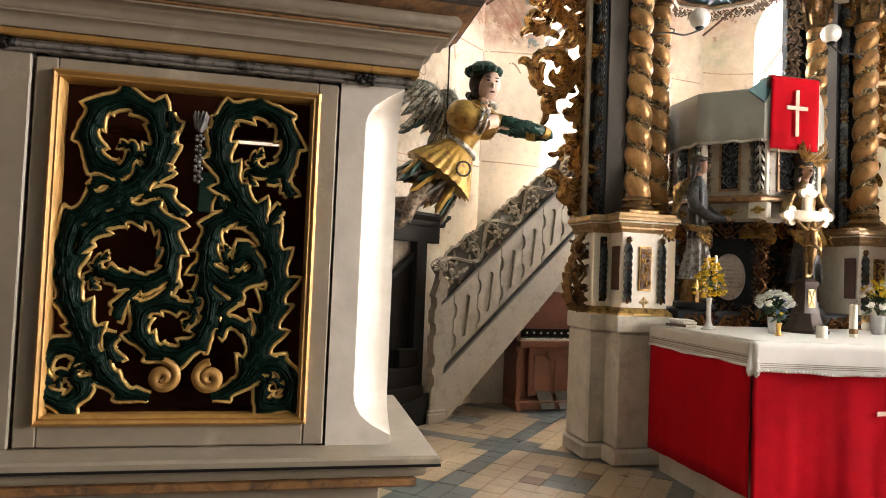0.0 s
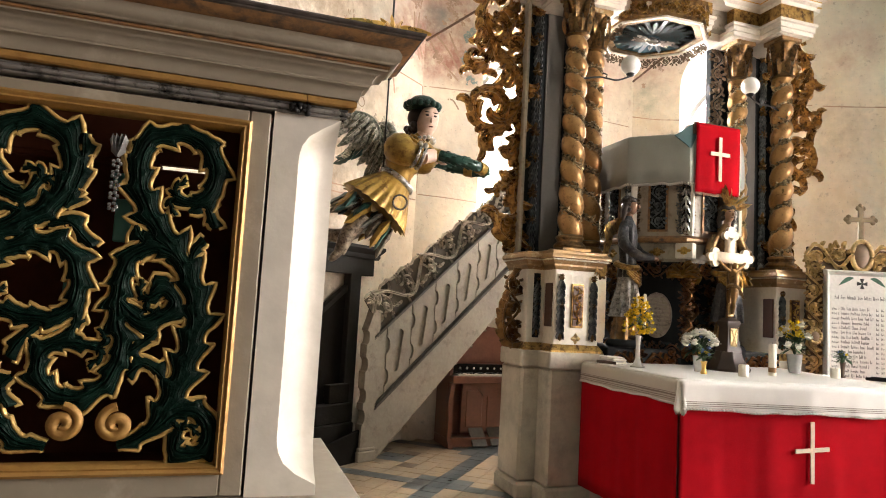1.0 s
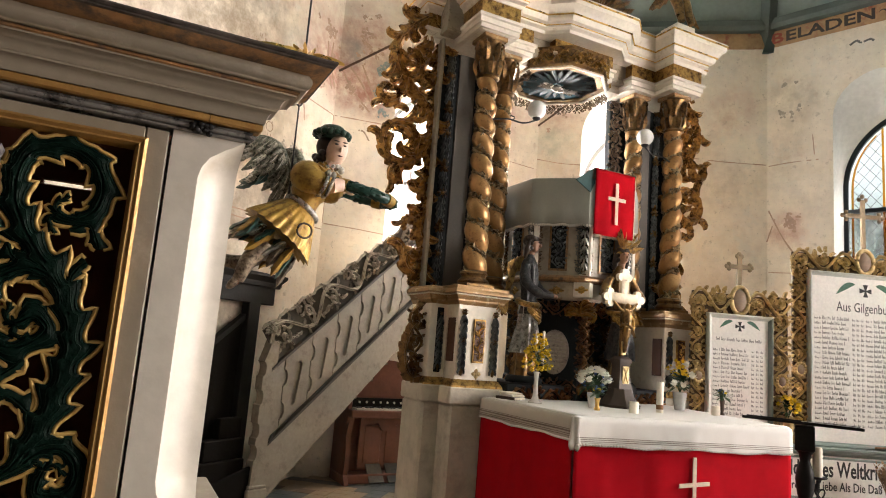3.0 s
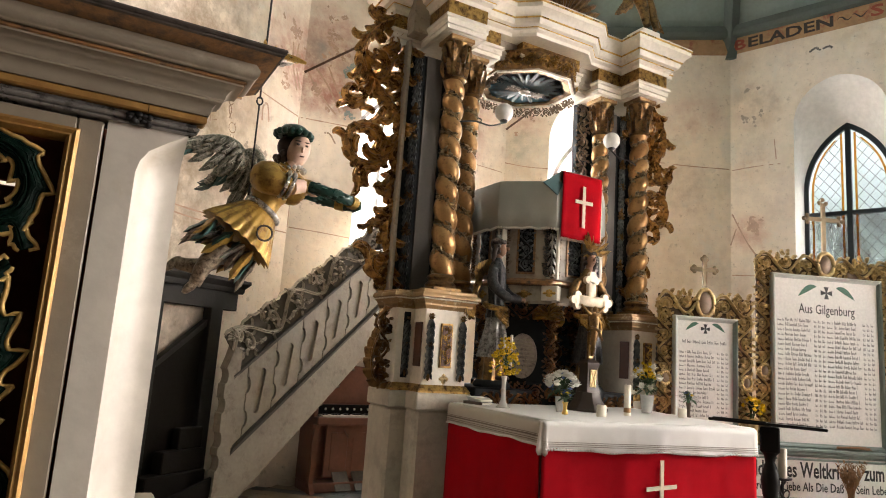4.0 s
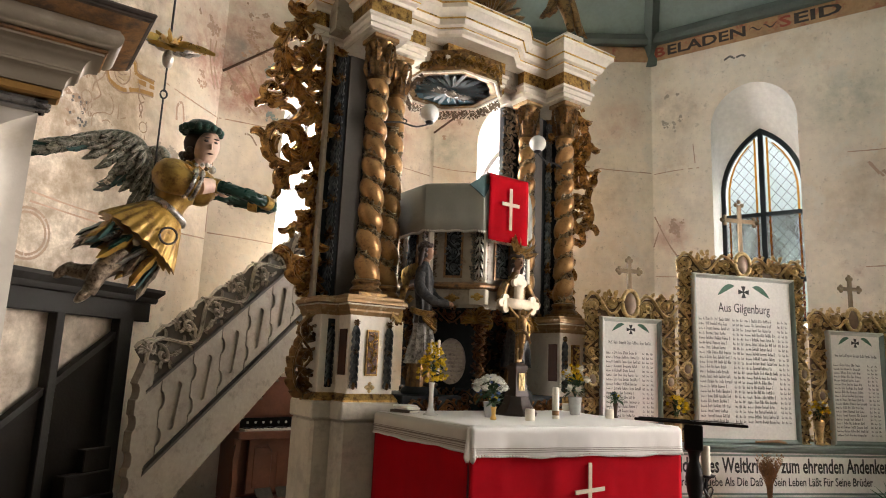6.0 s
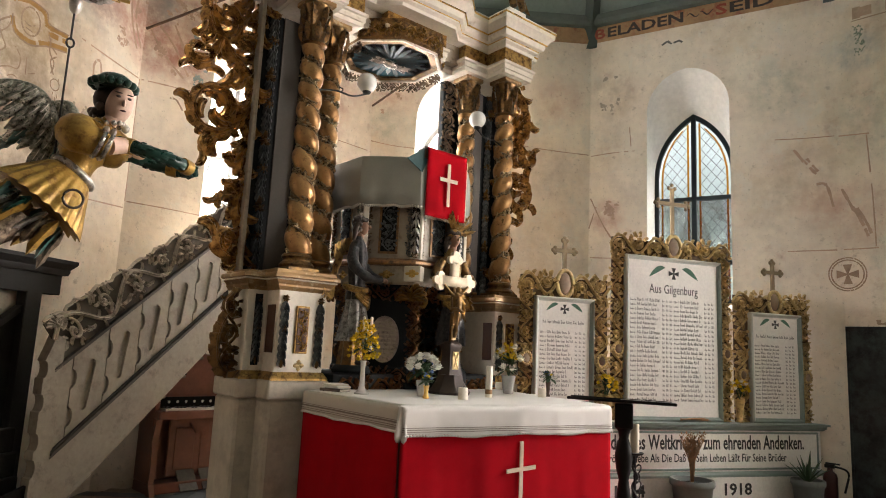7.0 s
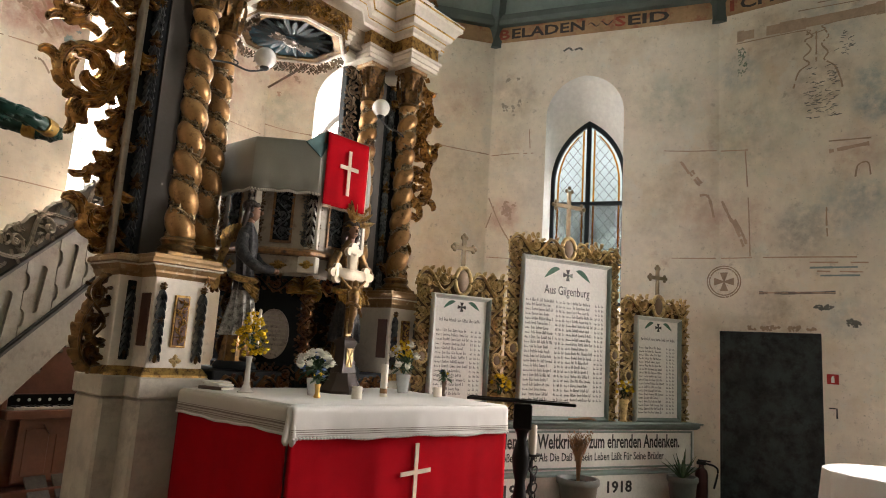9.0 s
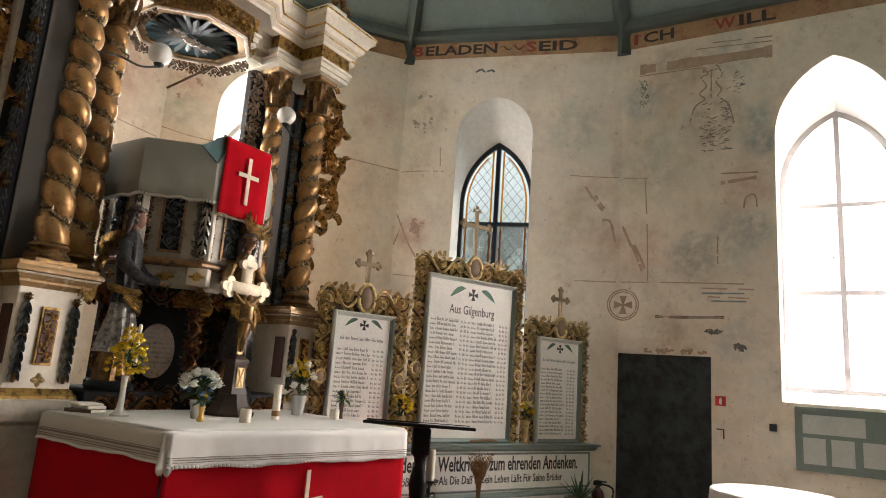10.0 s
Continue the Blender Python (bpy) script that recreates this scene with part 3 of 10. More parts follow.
def wall_with_openings(name, i, openings, label, thick=0.75, mat=None):
    """A thick wall; each opening is a dict with its pointed outline inside and a smaller one outside."""
    a, d, ln = wall_frame(i)
    out = Vector((-d.y, d.x, 0))
    s = Shape()

    def at(u, v, depth):
        return a + d * u + out * depth + Vector((0, 0, v))

    # the inner face is cut into columns between the openings and strips above and below them
    xs = [0.0]
    for o in openings:
        xs += [o["c"] - o["w"] / 2, o["c"] + o["w"] / 2]
    xs.append(ln)
    for k in range(0, len(xs), 2):
        u0, u1 = xs[k], xs[k + 1]
        n = max(1, int((u1 - u0) / 0.4))
        for q in range(n):
            p0, p1 = u0 + (u1 - u0) * q / n, u0 + (u1 - u0) * (q + 1) / n
            s.add([at(p0, -0.05, 0), at(p1, -0.05, 0), at(p1, WALL_TOP, 0), at(p0, WALL_TOP, 0)], [(0, 1, 2, 3)])
    reveal = Shape()
    for o in openings:
        pts = arch_points(o["c"], o["w"], o["z0"], o["spring"], o["apex"])
        if o.get("square"):
            pts = [(o["c"] - o["w"] / 2, o["z0"]), (o["c"] - o["w"] / 2, o["apex"]), (o["c"] + o["w"] / 2, o["apex"]), (o["c"] + o["w"] / 2, o["z0"])]
        if o["z0"] > 0.01:
            u0, u1 = pts[0][0], pts[-1][0]
            s.add([at(u0, 0, 0), at(u1, 0, 0), at(u1, o["z0"], 0), at(u0, o["z0"], 0)], [(0, 1, 2, 3)])
        for (u0, v0), (u1, v1) in zip(pts[:-1], pts[1:]):
            if abs(u1 - u0) > 1e-6:
                s.add([at(u0, v0, 0), at(u1, v1, 0), at(u1, WALL_TOP, 0), at(u0, WALL_TOP, 0)], [(0, 1, 2, 3)])
        # splayed reveal
        k = o.get("splay", 0.72)
        dep = o.get("deep", 0.45)
        inner = [(o["c"] + (u - o["c"]) * k, o["z0"] + (v - o["z0"]) * (o.get("vk", 0.88))) for u, v in pts]
        if "iapex" in o:
            inner = arch_points(o["c"], o["iw"], o["z0"] + 0.12, o["ispring"], o["iapex"])
        m = len(pts)
        vs = [at(u, v, 0) for u, v in pts] + [at(u, v, dep) for u, v in inner] + [at(u, v, thick) for u, v in inner]
        fs = [(j, (j + 1) % m, m + (j + 1) % m, m + j) for j in range(m)]
        fs += [(m + j, m + (j + 1) % m, 2 * m + (j + 1) % m, 2 * m + j) for j in range(m)]
        reveal.add(vs, fs)
        o["inner"], o["at"], o["dep"] = inner, at, dep
    wall = part(name, s, mat or PLASTER, None, "", 0)
    tagged(wall, label, "wall", "", "structure")
    # outer skin, so that the wall is thick and closes the place
    back = Shape()
    if not openings:
        back.add([at(0, 0, thick), at(ln, 0, thick), at(ln, WALL_TOP, thick), at(0, WALL_TOP, thick)], [(3, 2, 1, 0)])
    back.add([at(0, WALL_TOP, 0), at(ln, WALL_TOP, 0), at(ln, WALL_TOP, thick), at(0, WALL_TOP, thick)], [(0, 1, 2, 3)])
    part("outer_skin", back, PLASTER, wall, "", 0)
    if openings:
        part("reveal", reveal, REVEAL, wall, "whitewashed splayed reveal", 30)
    return wall




def wall_stains_and_shade(mat, spots):
    """Soft faded remains of wall painting, and broad spots of shade: (wall, along, height, radius, colour, amount),
    broken up by noise.
    """
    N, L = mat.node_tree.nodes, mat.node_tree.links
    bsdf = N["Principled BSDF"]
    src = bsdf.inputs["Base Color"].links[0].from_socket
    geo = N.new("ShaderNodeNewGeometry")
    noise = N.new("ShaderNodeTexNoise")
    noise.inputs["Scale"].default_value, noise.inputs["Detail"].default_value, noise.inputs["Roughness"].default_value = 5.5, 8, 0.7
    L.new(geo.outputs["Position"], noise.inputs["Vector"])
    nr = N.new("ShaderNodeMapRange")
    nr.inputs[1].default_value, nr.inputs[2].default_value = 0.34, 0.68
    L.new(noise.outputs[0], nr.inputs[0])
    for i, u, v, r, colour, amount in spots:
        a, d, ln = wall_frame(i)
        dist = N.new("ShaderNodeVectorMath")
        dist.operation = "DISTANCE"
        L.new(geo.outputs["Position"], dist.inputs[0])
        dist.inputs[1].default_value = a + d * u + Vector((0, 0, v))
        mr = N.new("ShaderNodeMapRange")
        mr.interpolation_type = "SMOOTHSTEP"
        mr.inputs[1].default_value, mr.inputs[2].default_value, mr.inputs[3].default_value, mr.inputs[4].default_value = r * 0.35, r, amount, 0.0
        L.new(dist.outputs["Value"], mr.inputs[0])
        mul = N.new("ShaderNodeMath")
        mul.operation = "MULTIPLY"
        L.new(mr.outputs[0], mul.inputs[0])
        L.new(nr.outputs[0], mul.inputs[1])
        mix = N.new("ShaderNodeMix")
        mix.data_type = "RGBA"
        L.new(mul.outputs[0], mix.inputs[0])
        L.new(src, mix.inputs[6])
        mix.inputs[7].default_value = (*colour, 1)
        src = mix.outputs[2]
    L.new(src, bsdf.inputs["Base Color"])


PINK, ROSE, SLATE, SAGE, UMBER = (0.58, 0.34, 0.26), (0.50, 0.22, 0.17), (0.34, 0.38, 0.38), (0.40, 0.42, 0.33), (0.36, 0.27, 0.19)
SOUTH_STAINS = [
    (5, 1.09, 4.75, 0.50, UMBER, 0.7), (5, 1.60, 4.75, 0.22, (0.26, 0.36, 0.38), 0.9), (5, 1.60, 4.45, 0.25, (0.24, 0.32, 0.35), 1.0), (5, 1.5, 3.4, 0.3, SLATE, 0.7),
    (5, 0.85, 3.1, 0.35, SLATE, 0.7), (5, 0.25, 5.1, 0.35, SLATE, 0.7), (5, 0.4, 4.3, 0.7, SAGE, 0.5), (5, 0.25, 3.2, 0.55, PINK, 0.5),
    (5, 1.25, 3.3, 0.50, SLATE, 0.6), (5, 0.9, 3.0, 0.4, UMBER, 0.5), (5, 1.45, 3.9, 0.35, PINK, 0.6), (5, 0.6, 2.1, 0.45, UMBER, 0.6),
    (5, 1.3, 2.1, 0.3, SLATE, 0.55), (5, 0.7, 5.5, 0.5, UMBER, 0.5), (5, 1.3, 5.6, 0.45, SLATE, 0.6),
]
SOUTHEAST_STAINS = [
    (4, 0.34, 5.1, 0.45, UMBER, 0.5), (4, 0.30, 4.6, 0.35, UMBER, 0.35), (4, 0.24, 3.35, 0.32, PINK, 0.9), (4, 2.35, 4.8, 0.55, SAGE, 0.6),
    (4, 2.6, 3.7, 0.5, UMBER, 0.4), (4, 2.75, 3.3, 0.4, PINK, 0.5), (4, 2.2, 3.4, 0.4, UMBER, 0.3), (3, 2.6, 5.0, 0.5, PINK, 0.5),
    (3, 2.5, 3.9, 0.5, UMBER, 0.4), (3, 0.25, 5.0, 0.5, PINK, 0.8), (3, 0.2, 4.5, 0.35, SAGE, 0.7),
]
EAST_STAINS = [
    (2, 0.34, 5.2, 0.6, ROSE, 0.8), (2, 0.75, 4.85, 0.4, SLATE, 0.55), (2, 0.45, 4.55, 0.4, PINK, 0.8), (2, 2.55, 4.9, 0.5, ROSE, 0.7),
    (2, 2.4, 4.4, 0.4, PINK, 0.6), (2, 0.16, 4.58, 0.5, ROSE, 1.0), (2, 0.12, 4.98, 0.28, (0.28, 0.34, 0.33), 0.9), (2, 0.5, 4.45, 0.35, (0.40, 0.20, 0.15), 0.9),
]
# the last six broad brown spots put shade into the wall's left part
NORTHEAST_STAINS_AND_SHADE = [
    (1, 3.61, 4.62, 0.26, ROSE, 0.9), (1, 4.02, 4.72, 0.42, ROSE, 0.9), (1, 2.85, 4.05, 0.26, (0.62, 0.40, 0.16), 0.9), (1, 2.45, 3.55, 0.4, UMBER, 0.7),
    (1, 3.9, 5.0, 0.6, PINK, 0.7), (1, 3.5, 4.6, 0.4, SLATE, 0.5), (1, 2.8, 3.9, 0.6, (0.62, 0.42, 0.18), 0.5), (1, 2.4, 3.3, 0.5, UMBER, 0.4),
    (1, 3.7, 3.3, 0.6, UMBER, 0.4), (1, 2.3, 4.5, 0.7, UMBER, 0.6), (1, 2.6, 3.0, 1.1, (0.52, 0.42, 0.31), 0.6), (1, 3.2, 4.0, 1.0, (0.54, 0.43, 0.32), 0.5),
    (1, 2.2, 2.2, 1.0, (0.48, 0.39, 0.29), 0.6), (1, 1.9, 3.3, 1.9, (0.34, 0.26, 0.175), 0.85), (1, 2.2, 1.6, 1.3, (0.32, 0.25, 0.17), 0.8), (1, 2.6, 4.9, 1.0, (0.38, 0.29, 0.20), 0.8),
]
wall_stains_and_shade(PLASTER, SOUTH_STAINS + SOUTHEAST_STAINS + EAST_STAINS + NORTHEAST_STAINS_AND_SHADE)

WIN_N = dict(c=1.30, w=1.02, z0=2.1, spring=4.6, apex=5.28, iw=1.0, ispring=3.9, iapex=4.82)
WIN_E = dict(c=1.13, w=1.04, z0=2.1, spring=4.6, apex=5.28, iw=1.0, ispring=3.9, iapex=4.82)
WIN_SE = dict(c=1.29, w=1.02, z0=2.1, spring=4.73, apex=5.28, iw=1.02, ispring=3.95, iapex=4.80)
WIN_S = dict(c=2.36, w=1.22, z0=1.50, spring=4.45, apex=5.36, iw=1.20, ispring=3.95, iapex=4.85, deep=0.4)
DOOR = dict(c=0.50, w=1.09, z0=0.0, spring=1.9, apex=1.94, square=True, splay=1.0, vk=1.0, deep=0.06)
SOUTH_MORE = [dict(WIN_S, c=c) for c in (5.6, 8.8)]
PLAN.append(PLAN[0])
wall_with_openings("wall_north", 0, [], "brown panelled wall of the nave", mat=NAVE_DARK)
wall_with_openings("wall_northeast", 1, [], "old plaster wall with faded paintings behind the angel")
wall_with_openings("wall_east", 2, [WIN_N], "old plaster wall with a bright window behind the stairs")
wall_with_openings("wall_east_side", 3, [WIN_E], "old plaster wall behind the altar with a bright window")
wall_with_openings("wall_southeast", 4, [WIN_SE], "stained plaster wall with a leaded window behind the memorial")
wall_with_openings("wall_south", 5, [DOOR, WIN_S, *SOUTH_MORE], "stained plaster wall with painted fragments, a door and a tall window")
wall_with_openings("wall_west", 6, [], "brown panelled wall of the nave", mat=NAVE_DARK)

# floor under everything
s = Shape()
s.add([(x, y, -0.02) for x, y in PLAN[:-1]], [tuple(range(len(PLAN) - 1))])
# kept dark so the unseen, untiled nave floor bounces little light
FLOOR_MAT = material("worn_floor_mortar", (0.09, 0.07, 0.05), 0.75, var=0.2, scale=2, bump=0.3)
floor = part("floor", s, FLOOR_MAT, None, "", 0)
tagged(floor, "worn clay and cement tile floor in beige and grey-blue", "floor", "", "structure")

# boarded ceiling: sloping plank faces over every wall, and a flat middle
CX, CY = 3.9, 2.6
s, s2 = Shape(), Shape()
IN = []
for x, y in PLAN[:-1]:
    if y < -5:
        IN.append((x + (CX - x) * 0.42, y))
    else:
        IN.append((x + (CX - x) * 0.42, y + (CY - y) * 0.42))
n = len(IN)
for i in range(n):
    a, b, c, d = PLAN[i], PLAN[(i + 1) % n], IN[(i + 1) % n], IN[i]
    rows = 11
    for k in range(rows):
        t0, t1 = k / rows, (k + 1) / rows - 0.012
        def mixp(p, q, t, lift=0.0):
            return (p[0] + (q[0] - p[0]) * t, p[1] + (q[1] - p[1]) * t, WALL_TOP + 0.02 + 2.1 * t ** 0.9 + lift)
        A, B, C, D = mixp(a, d, t0), mixp(b, c, t0), mixp(b, c, t1), mixp(a, d, t1)
        up = (0, 0, 0.03)
        s.add([A, B, C, D] + [(p[0], p[1], p[2] + 0.03) for p in (A, B, C, D)], [(0, 1, 2, 3), (7, 6, 5, 4), (0, 4, 5, 1), (1, 5, 6, 2), (2, 6, 7, 3), (3, 7, 4, 0)])
    # backing, a little higher
    s.add([mixp(a, d, 0, 0.04), mixp(b, c, 0, 0.04), mixp(b, c, 1, 0.04), mixp(a, d, 1, 0.04)], [(0, 1, 2, 3)])
s.add([(x, y, WALL_TOP + 2.12) for x, y in IN], [tuple(range(n))])
ceiling = part("ceiling", s, TEAL, None, "", 0)
tagged(ceiling, "grey-green painted plank ceiling rising over the apse", "ceiling", "", "structure")
for i in range(n):
    a, d = PLAN[i], IN[i]
    if a[1] < -5:
        continue
    r = Shape()
    pts = [(a[0] + (d[0] - a[0]) * t, a[1] + (d[1] - a[1]) * t, WALL_TOP + 0.0 + 2.1 * t ** 0.9 - 0.05) for t in (0.0, 0.25, 0.5, 0.75, 1.0)]
    r.tube([(pts[0][0], pts[0][1], pts[0][2] - 0.27), *pts], 0.10, 4)
    tagged(part("ceiling_rib", r, TEAL_DARK, None), "dark grey-green timber rib in a corner of the ceiling", "beam", "ceiling ribs", "structure")
# wall plate and painted frieze below the ceiling
for i in range(1, 6):
    a, d, ln = wall_frame(i)
    inn = Vector((d.y, -d.x, 0))
    r = Shape()
    w = lambda u, v, o: a + d * u + inn * o + Vector((0, 0, v))
    r.prism([(0, 0), (0.10, 0), (0.14, 0.05), (0.14, 0.13), (0, 0.13)], lambda o, z, u: w(u, WALL_TOP - 0.02 + z, o), 0.0, ln)
    tagged(part("ceiling_plate", r, TEAL_DARK, None), "dark grey-green moulded beam along the top of the wall", "beam", "ceiling plates", "structure")
    r = Shape()
    r.prism([(0, 5.88), (ln, 5.88), (ln, WALL_TOP), (0, WALL_TOP)], lambda u, v, o: w(u, v, o), -0.02, 0.006)
    tagged(part("painted_frieze", r, BAND, None), "brown and red painted frieze with lettering along the wall top", "frieze", "painted friezes", "structure")

# sky behind the windows, and the daylight that comes in by them
DAY = glow("daylight_backdrop", (0.95, 0.98, 1.0), 5.0)


def hazy_garden(name):
    """Pale sky above, dim blurred greenery below."""
    mat = bpy.data.materials.new(name)
    mat.use_nodes = True
    N, L = mat.node_tree.nodes, mat.node_tree.links
    geo = N.new("ShaderNodeNewGeometry")
    sep = N.new("ShaderNodeSeparateXYZ")
    L.new(geo.outputs["Position"], sep.inputs[0])
    n = N.new("ShaderNodeTexNoise")
    n.inputs["Scale"].default_value, n.inputs["Detail"].default_value = 1.4, 5
    L.new(geo.outputs["Position"], n.inputs["Vector"])
    add = N.new("ShaderNodeMath")
    add.operation = "MULTIPLY_ADD"
    L.new(n.outputs[0], add.inputs[0])
    add.inputs[1].default_value = 2.4
    L.new(sep.outputs["Z"], add.inputs[2])
    mr = N.new("ShaderNodeMapRange")
    mr.inputs[1].default_value, mr.inputs[2].default_value = 4.9, 6.2
    L.new(add.outputs[0], mr.inputs[0])
    ramp = N.new("ShaderNodeMix")
    ramp.data_type = "RGBA"
    ramp.inputs[6].default_value, ramp.inputs[7].default_value = (0.42, 0.50, 0.49, 1), (0.78, 0.84, 0.88, 1)
    L.new(mr.outputs[0], ramp.inputs[0])
    e = N.new("ShaderNodeEmission")
    e.inputs[1].default_value = 1.0
    L.new(ramp.outputs[2], e.inputs[0])
    L.new(e.outputs[0], N["Material Output"].inputs[0])
    return mat


DAY_SOFT = hazy_garden("hazy_garden_backdrop")


def window_light(i, o, watts, colour=(1.0, 0.94, 0.91)):
    a, d, ln = wall_frame(i)
    out = Vector((-d.y, d.x, 0))
    zc = (o["z0"] + o["apex"]) / 2
    p = a + d * o["c"] + out * (o["dep"] + 0.06) + Vector((0, 0, zc))
    area_lamp("window_daylight", look(p, p - out), o["w"] * 0.98, (o["apex"] - o["z0"]) * 0.80, watts, colour)


window_light(2, WIN_N, 560)
window_light(3, WIN_E, 420)
window_light(5, WIN_S, 760, (1.0, 0.90, 0.86))
# sky over the garden, falling steeply through the pointed south-east window
a, d, ln = wall_frame(4)
out = Vector((-d.y, d.x, 0))
p = a + d * WIN_SE["c"] + out * (WIN_SE["dep"] + 2.1) + Vector((0, 0, WIN_SE["apex"] + 1.75))
area_lamp("garden_skylight", look(p, a + d * WIN_SE["c"] + out * 0.2 + Vector((0, 0, WIN_SE["z0"] + 0.9))), 2.4, 1.2, 900, (1.0, 0.96, 0.90))
for o, watts in zip(SOUTH_MORE, (740, 130)):
    window_light(5, o, watts, (1.0, 0.89, 0.81))
for i, o, mat, far in ((4, WIN_SE, DAY_SOFT, 3.0), (2, WIN_N, DAY, 1.6), (3, WIN_E, DAY, 1.6), (5, WIN_S, DAY, 1.6)):
    a, d, ln = wall_frame(i)
    out = Vector((-d.y, d.x, 0))
    b = Shape()
    cen = a + d * o["c"] + out * far
    b.add([cen + d * u + Vector((0, 0, v)) for u, v in ((-3, 0.5), (3, 0.5), (3, 9), (-3, 9))], [(0, 1, 2, 3)])
    tagged(part("backdrop", b, mat, None, "", 0), "bright hazy daylight beyond the window", "sky", "", "structure")

# ---- carved and painted screen with a pierced door ----
screen = thing("painted_screen", 0, 1.611, 0, 0, "greige painted wooden screen with a pierced carved door", "screen")
# frame of the door leaf
s = Shape()
s.box(-0.515, 0.0, 1.070, -0.470, 0.045, 1.900, 0.003)
s.box(0.078, 0.0, 1.070, 0.124, 0.045, 1.900, 0.003)
s.box(-0.470, 0.0, 1.866, 0.078, 0.045, 1.900, 0.003)
s.box(-0.470, 0.0, 1.070, 0.078, 0.045, 1.122, 0.003)
leaf_door = part("door_leaf", s, GREIGE, screen, "greige door frame")
s = Shape()
for (x0, z0), (x1, z1), nx, nz in (((-0.478, 1.118), (0.085, 1.118), 0, 1), ((0.085, 1.118), (0.085, 1.874), -1, 0), ((0.085, 1.874), (-0.478, 1.874), 0, -1), ((-0.478, 1.874), (-0.478, 1.118), 1, 0)):
    prof = ((0.0, 0.0), (0.0, 0.012), (0.006, 0.017), (0.012, 0.012), (0.016, 0.014), (0.021, 0.006), (0.024, -0.02), (0.0, -0.02))
    vs = []
    for (x, z), e in (((x0, z0), 1), ((x1, z1), -1)):
        tx, tz = (x1 - x0), (z1 - z0)
        ln = math.hypot(tx, tz)
        for w, d in prof:
            vs.append((x + nx * w + e * tx / ln * w, -d, z + nz * w + e * tz / ln * w))
    k = len(prof)
    s.add(vs, [(j, (j + 1) % k, k + (j + 1) % k, k + j) for j in range(k)])
part("gilt_moulding", s, FRAME_GOLD, leaf_door, "bright gilded picture-frame moulding")
# the pierced carving
PW, PH, PX, PZ = 0.552, 0.749, -0.472, 1.1235
# stems of the pierced carving, in fractions of the opening: two mirrored scrolls, the loops between them and small side leaves
MAIN_STEMS = (
    ((0.40, 0.07), (0.30, 0.09), (0.20, 0.17), (0.14, 0.27), (0.09, 0.36), (0.07, 0.47), (0.09, 0.56), (0.17, 0.62), (0.27, 0.67), (0.34, 0.72), (0.38, 0.80), (0.36, 0.88), (0.29, 0.92), (0.20, 0.92), (0.14, 0.87), (0.13, 0.81), (0.17, 0.75), (0.24, 0.73), (0.29, 0.77)),
    ((0.63, 0.07), (0.73, 0.11), (0.80, 0.20), (0.84, 0.30), (0.86, 0.42), (0.83, 0.52), (0.77, 0.60), (0.68, 0.69), (0.62, 0.79), (0.63, 0.89), (0.70, 0.93), (0.80, 0.93), (0.87, 0.88), (0.88, 0.80), (0.82, 0.75), (0.76, 0.76)),
)
MID_STEMS = (
    ((0.11, 0.48), (0.14, 0.53), (0.19, 0.57), (0.29, 0.60), (0.39, 0.59), (0.44, 0.53), (0.44, 0.45), (0.38, 0.41), (0.28, 0.41), (0.19, 0.43)),
    ((0.81, 0.51), (0.78, 0.58), (0.70, 0.61), (0.62, 0.58), (0.59, 0.51), (0.59, 0.41), (0.61, 0.33), (0.57, 0.24), (0.48, 0.20), (0.39, 0.22), (0.35, 0.28), (0.38, 0.33), (0.46, 0.34), (0.53, 0.33)),
    ((0.59, 0.46), (0.66, 0.41), (0.73, 0.42), (0.78, 0.46), (0.74, 0.49), (0.69, 0.47)),
    ((0.22, 0.17), (0.14, 0.20), (0.06, 0.21), (0.01, 0.16), (0.02, 0.09), (0.09, 0.06), (0.15, 0.09), (0.12, 0.13)),
    ((0.75, 0.11), (0.83, 0.16), (0.91, 0.15), (0.94, 0.09), (0.90, 0.05), (0.83, 0.06), (0.84, 0.11)),
)
SMALL_STEMS = (
    ((0.38, 0.70), (0.42, 0.80), (0.42, 0.91)),
    ((0.63, 0.74), (0.59, 0.83), (0.60, 0.91)),
    ((0.28, 0.66), (0.20, 0.69), (0.13, 0.67)),
    ((0.37, 0.40), (0.31, 0.37), (0.25, 0.30)),
    ((0.45, 0.46), (0.45, 0.39), (0.42, 0.35)),
    ((0.33, 0.65), (0.40, 0.66), (0.48, 0.60)),
    ((0.62, 0.67), (0.65, 0.63), (0.72, 0.60)),
    ((0.84, 0.52), (0.83, 0.60), (0.87, 0.64)),
    ((0.80, 0.72), (0.86, 0.74), (0.90, 0.68)),
    ((0.62, 0.31), (0.67, 0.34), (0.73, 0.38)),
    ((0.77, 0.25), (0.70, 0.29), (0.64, 0.26)),
    ((0.27, 0.25), (0.24, 0.22), (0.27, 0.17)),
    ((0.32, 0.26), (0.35, 0.30), (0.33, 0.35)),
)
place = flat((0, 0.012, 0), (1, 0, 0))
rng = random.Random(7)


def inside(u, v):
    """Foliage stays within the door's opening."""
    return min(max(u, PX + 0.004), PX + PW - 0.004), min(max(v, PZ + 0.004), PZ + PH - 0.004)


